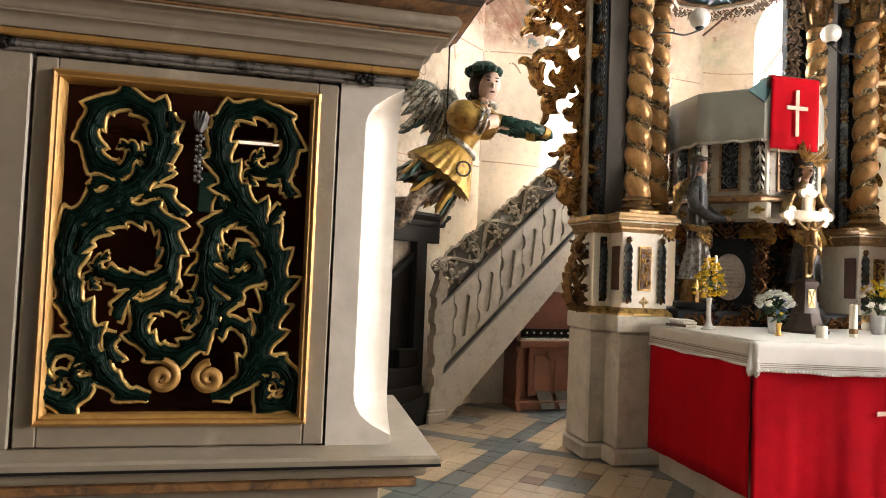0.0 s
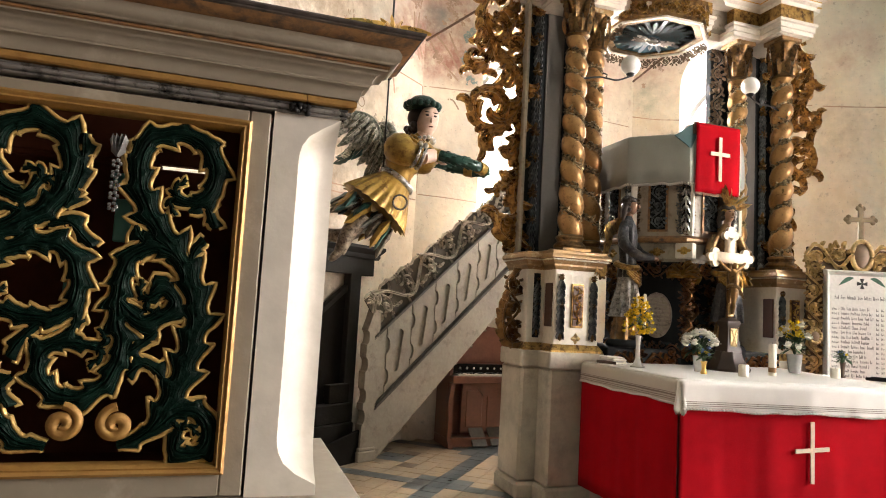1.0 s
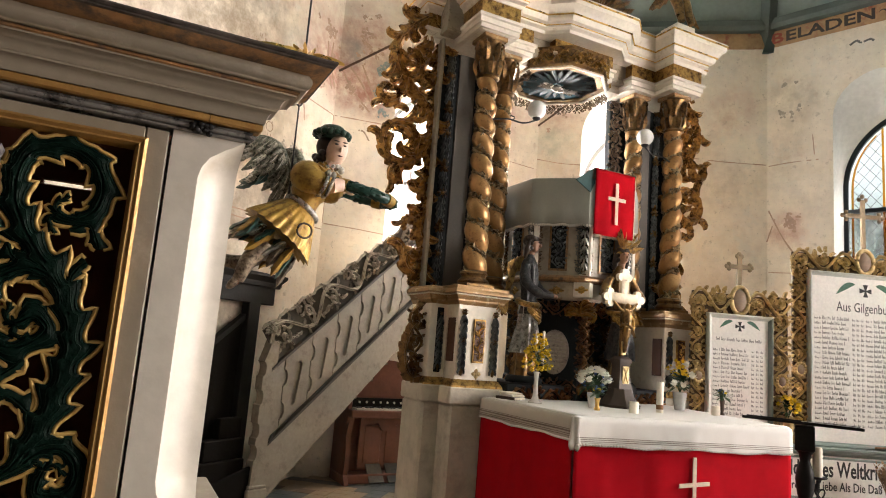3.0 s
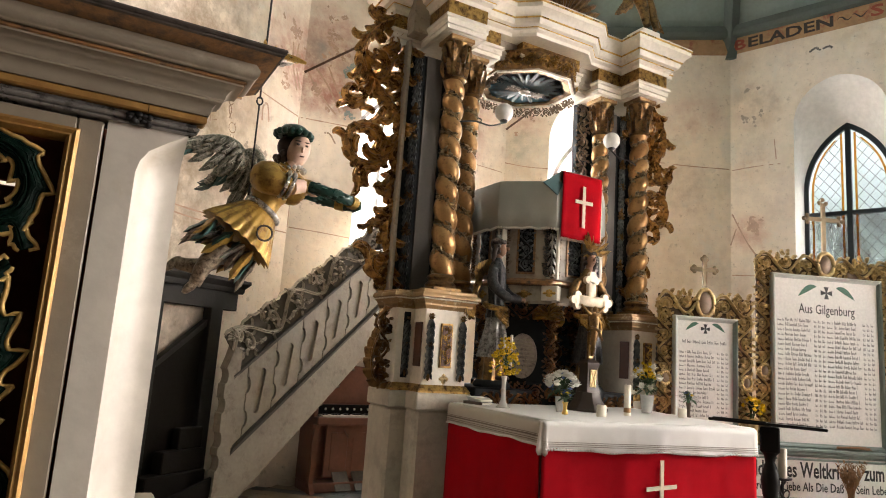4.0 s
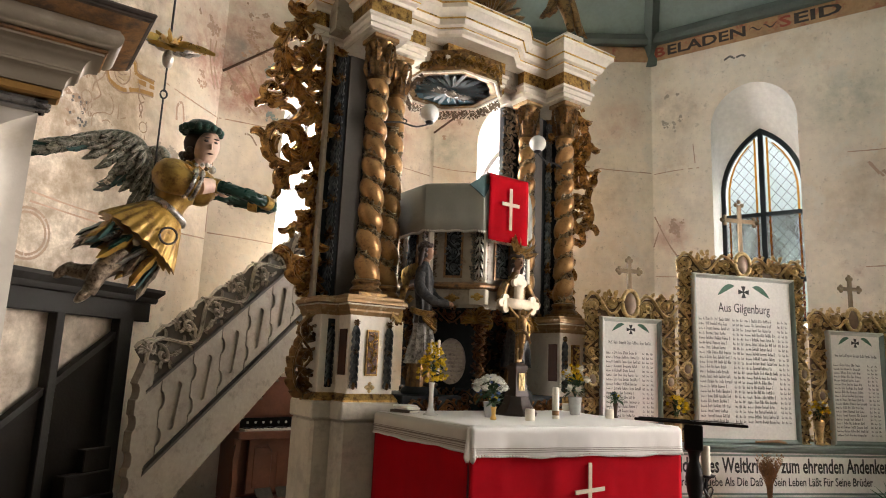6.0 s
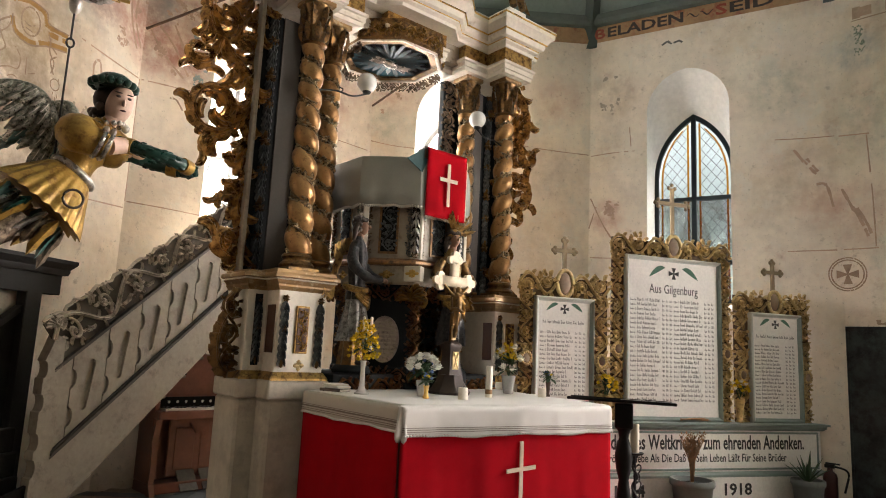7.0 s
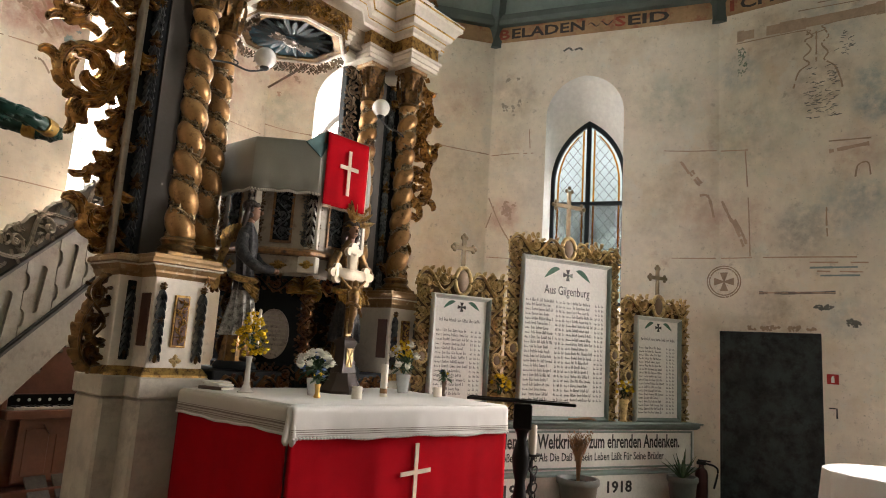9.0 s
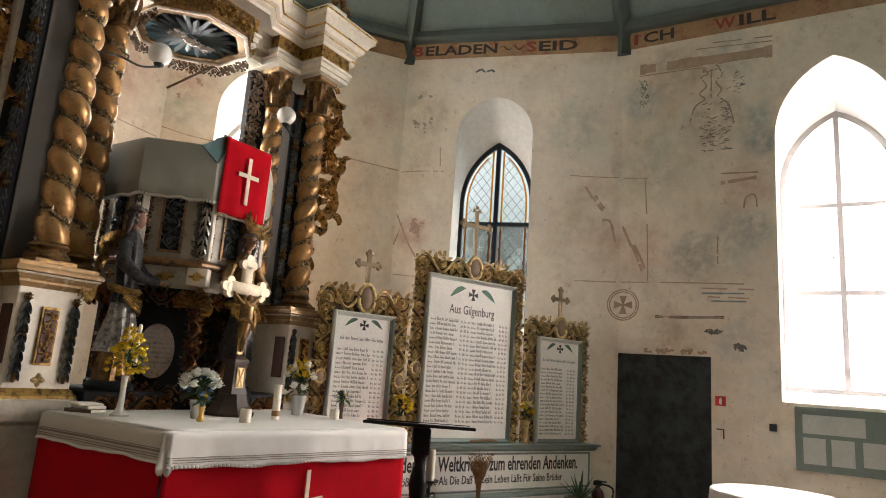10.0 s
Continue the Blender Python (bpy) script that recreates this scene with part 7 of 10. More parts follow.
for k, (z0, amp, nm) in enumerate(((0.985, 0.004, "north side drop"), (0.955, 0.0045, "front drop with folds"), (0.97, 0.006, "south side drop"))):
    s = Shape()
    s.add(*drape(side_path[k:k + 2], TOP + 0.001, z0, amp, rng, 12, 0.027 if k == 1 else 0.024, 0.008, 1.2 if k == 1 else 0.7))
    # the north drop takes a duller linen than the front and south
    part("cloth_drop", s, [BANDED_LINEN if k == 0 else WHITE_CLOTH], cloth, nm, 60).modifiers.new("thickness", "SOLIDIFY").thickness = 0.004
    # woven bands near the hem
    for zb, hb in ((z0 + 0.018, 0.004), (z0 + 0.030, 0.004), (z0 + 0.045, 0.010), (z0 + 0.060, 0.004)) if k == 0 else ((z0 + 0.022, 0.003), (z0 + 0.034, 0.003), (z0 + 0.046, 0.003)):
        s = Shape()
        f0 = (TOP + 0.001 - zb) / (TOP + 0.001 - z0)
        s.add(*drape(side_path[k:k + 2], zb + hb, zb, amp * f0, rng, 1, 0.0315 if k == 1 else 0.0285, 0.0, 1.2 if k == 1 else 0.7))
        m = len(s.v) // 2
        # the upper edge lies as far out as the lower one
        for j in range(m):
            x, y, z = s.v[2 * j + 1]
            s.v[2 * j] = (x, y, z + hb)
        part("woven_band", s, BAND_THREAD, cloth, "grey-brown woven band").modifiers.new("thickness", "SOLIDIFY").thickness = 0.002
    # lace scallops
    s = Shape()
    pl = flat(Vector(side_path[k]).to_3d(), Vector(side_path[k + 1]).to_3d() - Vector(side_path[k]).to_3d())
    ln = (Vector(side_path[k + 1]) - Vector(side_path[k])).length
    m = int(ln / 0.022)
    for q in range(m):
        u = ln * (q + 0.5) / m
        f = math.sin(u * 14 * 1.2) + 0.6 * math.sin(u * 31 * 1.2 + 1.0) + 0.4 * math.sin(u * 53 * 1.2 + 2) if k == 1 else 0
        hem = z0 + 0.005 * (math.sin(u * 9) + 0.5 * math.sin(u * 23))
        s.ball(pl(u, hem - 0.002, (0.039 if k == 1 else 0.029) + 0.0045 * f), 0.011, 0.011, 0.009, seg=6, rings=4)
    tagged(part("lace_edge", s, WHITE_CLOTH, cloth), "small scalloped lace edge", "", "", "stuff")
# bunched corner of the cloth
s = Shape()
cx, cy = loc[1]
vs, fs = [], []
for k in range(11):
    t = k / 10
    z = TOP - 0.002 - 0.245 * t
    for i in range(13):
        q = math.pi * (0.95 + 0.75 * i / 12)
        r = (0.024 + 0.030 * t) * (1 + 0.35 * math.cos(5 * q + 1.2 * t) * t)
        if t > 0.85:
            r *= 1 - 0.5 * (t - 0.85) / 0.15
        vs.append((cx + 0.01 + r * math.cos(q), cy + 0.01 + r * math.sin(q), z + 0.03 * t * abs(math.cos(q * 0.8))))
for k in range(10):
    for i in range(12):
        fs.append((k * 13 + i, k * 13 + i + 1, (k + 1) * 13 + i + 1, (k + 1) * 13 + i))
s.add(vs, fs)
part("corner_fold", s, WHITE_CLOTH, cloth, "bunched corner of the cloth", 60).modifiers.new("thickness", "SOLIDIFY").thickness = 0.004
ZT = TOP + 0.004


def candle(x, y, h, r, label, decorated=False):
    t = thing("candle", x, y, ZT, 0, label, "candle", "candles on the altar")
    s = Shape()
    s.lathe([(r * 0.96, 0), (r, 0.006), (r, h - 0.008), (r * 0.9, h - 0.001), (r * 0.5, h - 0.006), (0.004, h - 0.010)], 0, 0, 20)
    part("wax", s, WAX, t, "cream wax", 50)
    part("wick", Shape().tube([(0, 0, h - 0.012), (0.002, 0, h + 0.008)], 0.0015, 5), INK, t, "burnt black wick")
    if decorated:
        part("ornament", Shape().lathe([(r + 0.001, 0.025), (r + 0.0015, 0.045), (r + 0.001, 0.06)], 0, 0, 20), RED_OCHRE, t, "dark painted ornament near the foot")


candle(3.54, 3.90, 0.085, 0.036, "short thick cream candle on the tablecloth")
candle(3.93, 4.04, 0.235, 0.027, "tall cream pillar candle with a painted foot", True)
candle(4.47, 3.98, 0.075, 0.034, "low wide cream candle on the tablecloth")


def leaf_card(s, p, d, ln, w, slot, droop=0.2):
    """A small bent leaf or petal from p in direction d."""
    d = Vector(d).normalized()
    side = d.cross(Vector((0, 0, 1)))
    side = side.normalized() if side.length > 0.05 else Vector((1, 0, 0))
    p = Vector(p)
    vs = []
    for t, k in ((0, 0.15), (0.35, 1.0), (0.7, 0.8), (1.0, 0.05)):
        c = p + d * ln * t - Vector((0, 0, droop * ln * t * t))
        vs += [c - side * w * k, c + Vector((0, 0, 0.15 * w)), c + side * w * k]
    fs = []
    for i in range(3):
        for j in range(2):
            fs.append((i * 3 + j, i * 3 + j + 1, (i + 1) * 3 + j + 1, (i + 1) * 3 + j))
    s.add(vs, fs, slot)


def bouquet(parent, z, rx, rz, flowers, rng, greens=70, petal=0.022):
    """Leaves and blossoms above a vase; flowers: (count, material, label, kind of head)."""
    s = Shape()
    for k in range(greens):
        a, e = rng.uniform(0, 6.28), rng.uniform(-0.3, 1.2)
        d = (math.cos(a) * math.cos(e), math.sin(a) * math.cos(e), math.sin(e))
        q = rng.uniform(0.1, 0.75)
        leaf_card(s, (d[0] * rx * q, d[1] * rx * q, z + d[2] * rz * q), d, rng.uniform(0.04, 0.075), rng.uniform(0.010, 0.018), 0, rng.uniform(0, 0.6))
    for k in range(12):
        a = rng.uniform(0, 6.28)
        s.tube([(0, 0, z - 0.06), (rx * 0.5 * math.cos(a), rx * 0.5 * math.sin(a), z + rz * 0.6)], 0.003, 4)
    part("leaves", s, [LEAF_GREEN], parent, "dark green leaves", 0)
    for count, mat, lab, size, lo in flowers:
        for k in range(count):
            s = Shape()
            a = 2 * math.pi * k / count + rng.uniform(-0.3, 0.3)
            e = rng.uniform(lo, 1.25)
            k2 = rng.uniform(0.55, 1.15) if size < 0.03 else 1.0
            c = (k2 * rx * math.cos(a) * math.cos(e), k2 * rx * math.sin(a) * math.cos(e), z + k2 * rz * math.sin(e))
            s.ball(c, size * 0.5, size * 0.5, size * 0.4, seg=8, rings=6)
            for q in range(16):
                aa, ee = rng.uniform(0, 6.28), rng.uniform(-0.1, 1.4)
                leaf_card(s, c, (math.cos(aa) * math.cos(ee), math.sin(aa) * math.cos(ee), math.sin(ee)), size, size * 0.42, 0, 0.1)
            part("blossom", s, mat, parent, lab, 0)


def vase(name, x, y, z, prof, mat, label, flowers, rx, rz, zb, greens=70, seed=1):
    v = thing(name, x, y, z, 0, label, "vase of flowers", "flower vases")
    part("vase", Shape().lathe(prof, 0, 0, 24), mat, v, "", 50)
    bouquet(v, zb, rx, rz, flowers, random.Random(seed), greens)
    return v


CUP = [(0.030, 0), (0.034, 0.004), (0.040, 0.05), (0.048, 0.11), (0.050, 0.115), (0.045, 0.112), (0.036, 0.05), (0.004, 0.012)]
vase("flower_vase", 3.40, 4.19, ZT, CUP, VASE_GLASS, "glass vase of white roses and small blue flowers", [(22, PETAL_WHITE, "white rose", 0.042, 0.15), (8, PETAL_BLUE, "small blue blossom", 0.020, -0.5)], 0.12, 0.12, 0.17, 80, 11)
vase("flower_vase", 4.45, 4.34, ZT, [(r * 1.25, z * 1.3) for r, z in CUP], VASE_GLASS, "silvery vase of white roses and yellow sprigs", [(12, PETAL_WHITE, "white rose", 0.042, -0.05), (34, PETAL_YELLOW, "yellow sprig", 0.024, 0.6)], 0.12, 0.20, 0.20, 80, 12)
vase("flower_vase", 4.60, 4.03, ZT, [(0.018, 0), (0.020, 0.004), (0.012, 0.02), (0.016, 0.08), (0.022, 0.12), (0.018, 0.12), (0.004, 0.03)], OLD_WOOD, "slim dark vase with a small posy", [(4, PETAL_YELLOW, "yellow blossom", 0.016, 0.4), (4, PETAL_BLUE, "blue blossom", 0.016, 0.2)], 0.05, 0.05, 0.15, 40, 13)
vase("flower_vase", 3.30, 4.02, ZT, [(0.020, 0), (0.024, 0.01), (0.014, 0.03), (0.017, 0.07), (0.024, 0.09), (0.020, 0.09), (0.004, 0.03)], GOLD_BRIGHT, "small brass vase with blue and yellow flowers", [(4, PETAL_BLUE, "blue blossom", 0.018, 0.2), (3, PETAL_YELLOW, "yellow blossom", 0.018, 0.4)], 0.045, 0.06, 0.12, 30, 14)
# tall white candlestick vase with forsythia
v = thing("candlestick_vase", 3.03, 4.42, ZT, 0, "tall white glazed stick vase with yellow forsythia", "vase of flowers", "flower vases")
part("vase", Shape().lathe([(0.052, 0), (0.054, 0.008), (0.035, 0.02), (0.020, 0.06), (0.016, 0.16), (0.019, 0.22), (0.024, 0.235), (0.019, 0.237), (0.005, 0.20)], 0, 0, 24), GLAZE, v, "white glaze", 50)
bouquet(v, 0.33, 0.10, 0.18, [(120, PETAL_YELLOW, "yellow forsythia blossom", 0.021, -0.5)], random.Random(15), 45)
for u in (-0.03, 0.035):
    s = Shape()
    s.lathe([(0.011, 0.30), (0.011, 0.55), (0.004, 0.556)], u + 0.03, 0.02, 12)
    part("thin_candle", s, WAX, v, "slender white candle", 50)
# books and paper by the pier
for k, (x, y, rz, w, l, h, m) in enumerate(((2.98, 4.70, 20, 0.13, 0.19, 0.022, "dark"), (3.0, 4.70, 5, 0.12, 0.17, 0.018, "pale"), (2.99, 4.71, -12, 0.14, 0.18, 0.014, "pale"))):
    b = thing("book", x, y, ZT + (0, 0.023, 0.042)[k], rz, "closed " + m + " hymn book lying on the altar", "book", "books on the altar")
    part("cover", Shape().box(-w / 2, -l / 2, 0, w / 2, l / 2, h, 0.003), OLD_WOOD if m == "dark" else BOARD_WHITE, b, m + " cover")
    part("pages", Shape().box(-w / 2 + 0.004, -l / 2 - 0.001, 0.003, w / 2 + 0.001, l / 2 + 0.001, h - 0.003, 0.001), WAX, b, "cream page block")
# standing cross with a plain figure form, on a stepped foot
c = thing("altar_crucifix", 3.82, 4.37, ZT, 0, "gilded trefoil altar crucifix on a dark stepped foot", "crucifix")
s = Shape()
s.lathe([(0.17, 0), (0.175, 0.02), (0.15, 0.05), (0.12, 0.09), (0.10, 0.15)], 0, 0, 8, 0, math.pi / 8)
s.lathe([(0.10, 0.15), (0.085, 0.19), (0.075, 0.24), (0.07, 0.34), (0.085, 0.36), (0.085, 0.385), (0.05, 0.41)], 0, 0, 4, 0, math.pi / 4)
part("foot", s, material("dark_brown_polished_wood", (0.030, 0.015, 0.008), 0.55, var=0.25, scale=8, bump=0.1), c, "dark stepped foot", 30)
s = Shape()
s.box(-0.032, -0.062, 0.19, 0.032, -0.054, 0.33, 0.003)
s.tube([(-0.022, -0.065, 0.20), (0.022, -0.065, 0.32)], 0.005, 5)
s.tube([(0.022, -0.065, 0.20), (-0.022, -0.065, 0.32)], 0.005, 5)
part("foot_plaque", s, GOLD_PALE, c, "pale gilded plaque")
s = Shape()
s.box(-0.022, -0.015, 0.40, 0.022, 0.015, 0.86, 0.006, 1)
s.box(-0.046, -0.02, 0.84, 0.046, 0.02, 1.08, 0.006)
s.box(-0.16, -0.021, 0.842, 0.16, 0.021, 0.938, 0.006)
pc = flat((0, 0, 0), (1, 0, 0))
disc = lambda u, v, rr: [(u + rr * math.cos(2 * math.pi * k / 18), v + rr * math.sin(2 * math.pi * k / 18)) for k in range(18)]
for u, z, turn in ((0, 1.09, 0.0), (-0.165, 0.89, math.pi / 2), (0.165, 0.89, -math.pi / 2)):
    for k in range(3):
        q = math.pi / 2 * k + turn
        s.prism(disc(u + 0.046 * math.cos(q), z + 0.046 * math.sin(q), 0.038), pc, -0.016 - 0.001 * k, 0.016 + 0.001 * k)
    s.prism(disc(u, z, 0.034), pc, -0.020, 0.020)
s.v = [(x * 0.88, y, 0.84 + (z - 0.84) * 0.88 if z > 0.84 else z) for x, y, z in s.v]
part("cross", s, [GOLD_CREAM, BRONZE], c, "pale gilded trefoil cross on a dark shaft", 50)
s = Shape()
s.ball((0.008, -0.050, 0.815), 0.024, 0.024, 0.030)
s.tube([(0, -0.038, 0.79), (0, -0.045, 0.755), (0.004, -0.046, 0.70), (0.008, -0.046, 0.66), (0.0, -0.056, 0.58), (-0.004, -0.045, 0.50), (0, -0.040, 0.44)], [0.030, 0.044, 0.040, 0.036, 0.030, 0.021, 0.014], 12)
s.tube([(0.05 * math.cos(q), -0.046 + 0.036 * math.sin(q), 0.655 + 0.012 * math.sin(2 * q)) for q in [2 * math.pi * k / 16 for k in range(17)]], 0.014, 7)
s.leaf(0.045, 0.66, -1.2, 0.11, 0.022, flat((0, -0.050, 0), (1, 0, 0)), 0.016, 0.0, 0, 0.3, 2)
for q in (1, -1):
    s.tube([(q * 0.025, -0.036, 0.775), (q * 0.07, -0.036, 0.800), (q * 0.125, -0.030, 0.850)], [0.014, 0.011, 0.009], 8)
part("corpus", s, BRONZE, c, "plain dark gilded figure form", 50)
part("title_tablet", Shape().box(-0.026, -0.026, 0.42, 0.026, -0.018, 0.53, 0.004), GOLD_PALE, c, "small pale tablet")
# carpet before the altar
s = Shape()
s.box(2.95, 2.3, -0.012, 5.2, 3.60, 0.006, 0.004)
single("carpet", s, CARPET, "dark red patterned carpet before the altar", "carpet", pose(0, 0, 0.0))

# ---- stairs to the pulpit ----
stairs = thing("pulpit_stairs", 1.45, 6.47, 0, 26, "grey painted wooden stairs with slotted panels and carved rail", "stairs")
SL = 0.80  # rise over run of the rail
LEN = 2.36
plS = flat((0, 0, 0), (1, 0, 0))
zl = lambda u, z0: z0 + SL * u
# sloping string with a soffit edge
s = Shape()
s.prism([(0.02, 0.02), (0.12, 0.02), (LEN, zl(LEN, 0.0) + 0.06), (LEN, zl(LEN, 0.44)), (0.02, zl(0.02, 0.44))], plS, -0.06, 0.0)
part("outer_string", s, GREY_WOOD, stairs, "grey painted string board")
s = Shape()
for z0, d, h in ((0.44, 0.018, 0.02), (0.465, 0.030, 0.018), (0.49, 0.016, 0.014)):
    s.prism([(0.05, zl(0.05, z0)), (LEN, zl(LEN, z0)), (LEN, zl(LEN, z0 + h)), (0.05, zl(0.05, z0 + h))], plS, -0.02, d)
part("string_moulding", s, GREY_DARK, stairs, "darker moulded line")
# slotted boards: each has a long slot in its middle and rounded notches at its edges
NB = 7
bw = 0.314


for k in range(NB):
    u0, u1 = 0.163 + bw * k + 0.004, 0.163 + bw * (k + 1) - 0.004
    cu = (u0 + u1) / 2
    b0, b1 = 0.505, 1.16
    s = Shape()
    r = 0.036
    lean = 0.022
    zs0, zs1 = zl(cu, 0.59), zl(cu, 1.01)
    # left and right halves round the slot, with notches cut in the outer edges
    for sg in (-1, 1):
        ue = u0 if sg < 0 else u1
        pts = [(cu, zl(cu, b0)), (ue, zl(ue, b0))]
        for zc in (zl(ue, 0.66), zl(ue, 0.97)) if sg < 0 else ():
            for q in range(7):
                a = -math.pi / 2 + math.pi * q / 6
                pts.append((ue - sg * 0.046 * math.cos(a), zc + 0.080 * math.sin(a)))
        pts += [(ue, zl(ue, b1)), (cu, zl(cu, b1)), (cu + lean, zs1)]
        for q in range(7):
            a = math.pi / 2 - math.pi / 2 * q / 6
            pts.append((cu + lean + sg * r * math.cos(a), zs1 - r + r * math.sin(a)))
        for q in range(7):
            a = -math.pi / 2 * q / 6
            pts.append((cu - lean + sg * r * math.cos(a), zs0 + r + r * math.sin(a)))
        pts.append((cu - lean, zs0))
        n = len(pts)
        vs = [plS(u, v, -0.030) for u, v in pts] + [plS(u, v, -0.004) for u, v in pts]
        s.add(vs, [tuple(range(n)), tuple(range(n, 2 * n))] + [(i, (i + 1) % n, n + (i + 1) % n, n + i) for i in range(n)])
    part("slotted_board", s, GREY_WOOD, stairs, "grey board with a long slot", 30)
part("inner_lining", Shape().prism([(0.03, 0.48), (LEN, zl(LEN, 0.45)), (LEN, zl(LEN, 1.16)), (0.03, 1.16)], plS, -0.06, -0.034), GREY_WOOD, stairs, "grey lining behind the slots")
part("slotted_board", Shape().prism([(0.03, zl(0.03, 0.505)), (0.159, zl(0.159, 0.505)), (0.159, zl(0.159, 1.16)), (0.03, zl(0.03, 1.16))], plS, -0.030, -0.004), GREY_WOOD, stairs, "narrow grey end board", 30)
# rail with running foliage
s = Shape()
for z0, d, h in ((1.155, 0.012, 0.02), (1.178, 0.020, 0.014)):
    s.prism([(0.0, zl(0.0, z0)), (LEN, zl(LEN, z0)), (LEN, zl(LEN, z0 + h)), (0.0, zl(0.0, z0 + h))], plS, -0.03, d)
part("lower_rail", s, GREY_DARK, stairs, "dark lower rail")
s = Shape()
ang = math.atan(SL)
plR0 = flat((0, 0, 1.38), (math.cos(ang), 0, math.sin(ang)), (-math.sin(ang), 0, math.cos(ang)))
plR = lambda u, v, d=0.0: plR0(u, -0.15 + (v + 0.12) * 1.32 * (1.2 - 0.45 * u / RL), d * 1.3)
RL = LEN / math.cos(ang)
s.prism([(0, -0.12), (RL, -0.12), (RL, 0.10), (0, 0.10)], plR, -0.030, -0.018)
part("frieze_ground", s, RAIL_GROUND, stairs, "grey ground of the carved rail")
rng = random.Random(31)
line = [(RL * t / 100, 0.082 * math.sin(t / 100 * 8.5 * math.pi)) for t in range(101)]
s = Shape()
s.ribbon(line, 0.014, plR, 0.028, -0.010, 0, True)
for i in range(3, 98, 6):
    an = math.atan2(line[i + 1][1] - line[i - 1][1], line[i + 1][0] - line[i - 1][0])
    q = 1 if i % 8 < 4 else -1
    s.curl_leaf(line[i][0], line[i][1], an + 0.7 * q, 0.080, 0.011, 1.7 * q, plR, 0.022, -0.012, 0, 2)
part("rail_stem", s, GREY_PALE, stairs, "waving carved stem", 50)
for k in range(9):
    sg = 1 if k % 2 == 0 else -1
    cu = RL * (k + 0.5) / 8.5
    cv = -0.020 * sg
    s = Shape()
    s.ribbon(spiral(cu, cv, 0.080, 0.010, 90 * sg, -1.5 * sg, 34), taper(34, 0.009, 0.010, 0.012), plR, 0.024, -0.010)
    s.ball(plR(cu, cv, 0.004), 0.013, seg=8, rings=5)
    scroll = part("rail_scroll", s, GREY_PALE, stairs, "carved rail scroll", 50)
    s = Shape()
    for q in range(9):
        a = 2 * math.pi * q / 9 + rng.uniform(-0.2, 0.2)
        rr = 0.078 if q % 2 else 0.045
        s.curl_leaf(cu + rr * math.cos(a), cv + rr * 0.9 * math.sin(a), a - 0.9 * sg, 0.060, 0.010, 1.4 * sg, plR, 0.022, -0.012, 0, 2)
    for e in (-1, 1):
        for f in (0.09, 0.125):
            s.curl_leaf(cu + f * e, -0.05 * sg, -math.pi / 2 * sg + 0.8 * e, 0.080, 0.011, 1.6 * e * sg, plR, 0.020, -0.012, 0, 2)
    tagged(part("rail_foliage", s, GREY_PALE, scroll, "", 50), "small carved leaves", "", "", "stuff")
s = Shape()
top = []
for t in range(66):
    u = RL * t / 65
    top.append((u, 0.110 + 0.010 * math.sin(u * 26) + 0.006 * math.sin(u * 61)))
s.ribbon(top, 0.009, plR, 0.020, -0.020)
part("rail_crest", s, GREY_PALE, stairs, "wavy carved crest", 50)
# newel at the foot with scalloped edge
s = Shape()
pts = [(-0.10, 0.10), (0.06, 0.10), (0.06, 1.42), (-0.02, 1.46), (-0.05, 1.36)]
for zc in (1.18, 0.92, 0.62, 0.42):
    for q in range(7):
        a = math.pi / 2 - math.pi * q / 6
        pts.append((-0.07 - 0.022 + 0.030 * math.cos(a), zc + 0.07 * math.sin(a)))
s.prism(pts, plS, -0.09, 0.012)
part("foot_newel", s, GREY_WOOD, stairs, "grey newel with scalloped edge", 25)
part("newel_base", Shape().box(-0.13, -0.03, 0.0, 0.09, 0.12, 0.10, 0.01).box(-0.12, -0.022, 0.10, 0.08, 0.11, 0.135, 0.01), GREY_WOOD, stairs, "moulded newel base")
s = Shape()
s.ribbon(spiral(-0.01, 1.56, 0.07, 0.012, -60, 1.5, 26), 0.016, plS, 0.025, -0.012)
for q in range(7):
    s.leaf(-0.02, 1.52, 0.9 + 0.35 * q, 0.09, 0.024, plS, 0.02, -0.01, 0, 0.6, 2)
part("newel_scroll", s, GREY_PALE, stairs, "carved scroll end of the rail", 50)
# treads and risers
NT = 9
for k in range(NT):
    u0, z0 = 0.05 + 0.235 * k, 0.185 * (k + 1)
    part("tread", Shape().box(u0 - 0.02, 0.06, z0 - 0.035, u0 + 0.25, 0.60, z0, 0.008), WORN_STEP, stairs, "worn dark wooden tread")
    # riser in the near-black tone that stands for stairwell shade
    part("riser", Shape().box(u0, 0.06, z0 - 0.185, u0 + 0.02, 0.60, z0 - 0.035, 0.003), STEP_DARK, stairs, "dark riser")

# ---- dark door frame and boarding against the wall at the foot of the stairs ----
# frame, boarding and steps carry the stair foot's shade in their colours
frame_ob = thing("stair_entrance", 0.717, 6.26, 0, 38.0, "dark grey door frame with a dentilled cornice at the stair foot", "door frame")
plE = flat((0, 0, 0), (1, 0, 0))
part("frame_post", Shape().box(0.63, 0.0, 0, 0.79, 0.10, 1.86, 0.006), GREY_SHADED, frame_ob, "grey post with a chamfered edge")
part("frame_post", Shape().box(-0.02, 0.0, 0, 0.06, 0.10, 1.80, 0.006), GREY_SHADED, frame_ob, "grey post with a chamfered edge")
part("lintel", Shape().box(-0.80, 0.0, 1.79, 0.98, 0.10, 1.96, 0.006), GREY_SHADED, frame_ob, "dark grey lintel")
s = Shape()
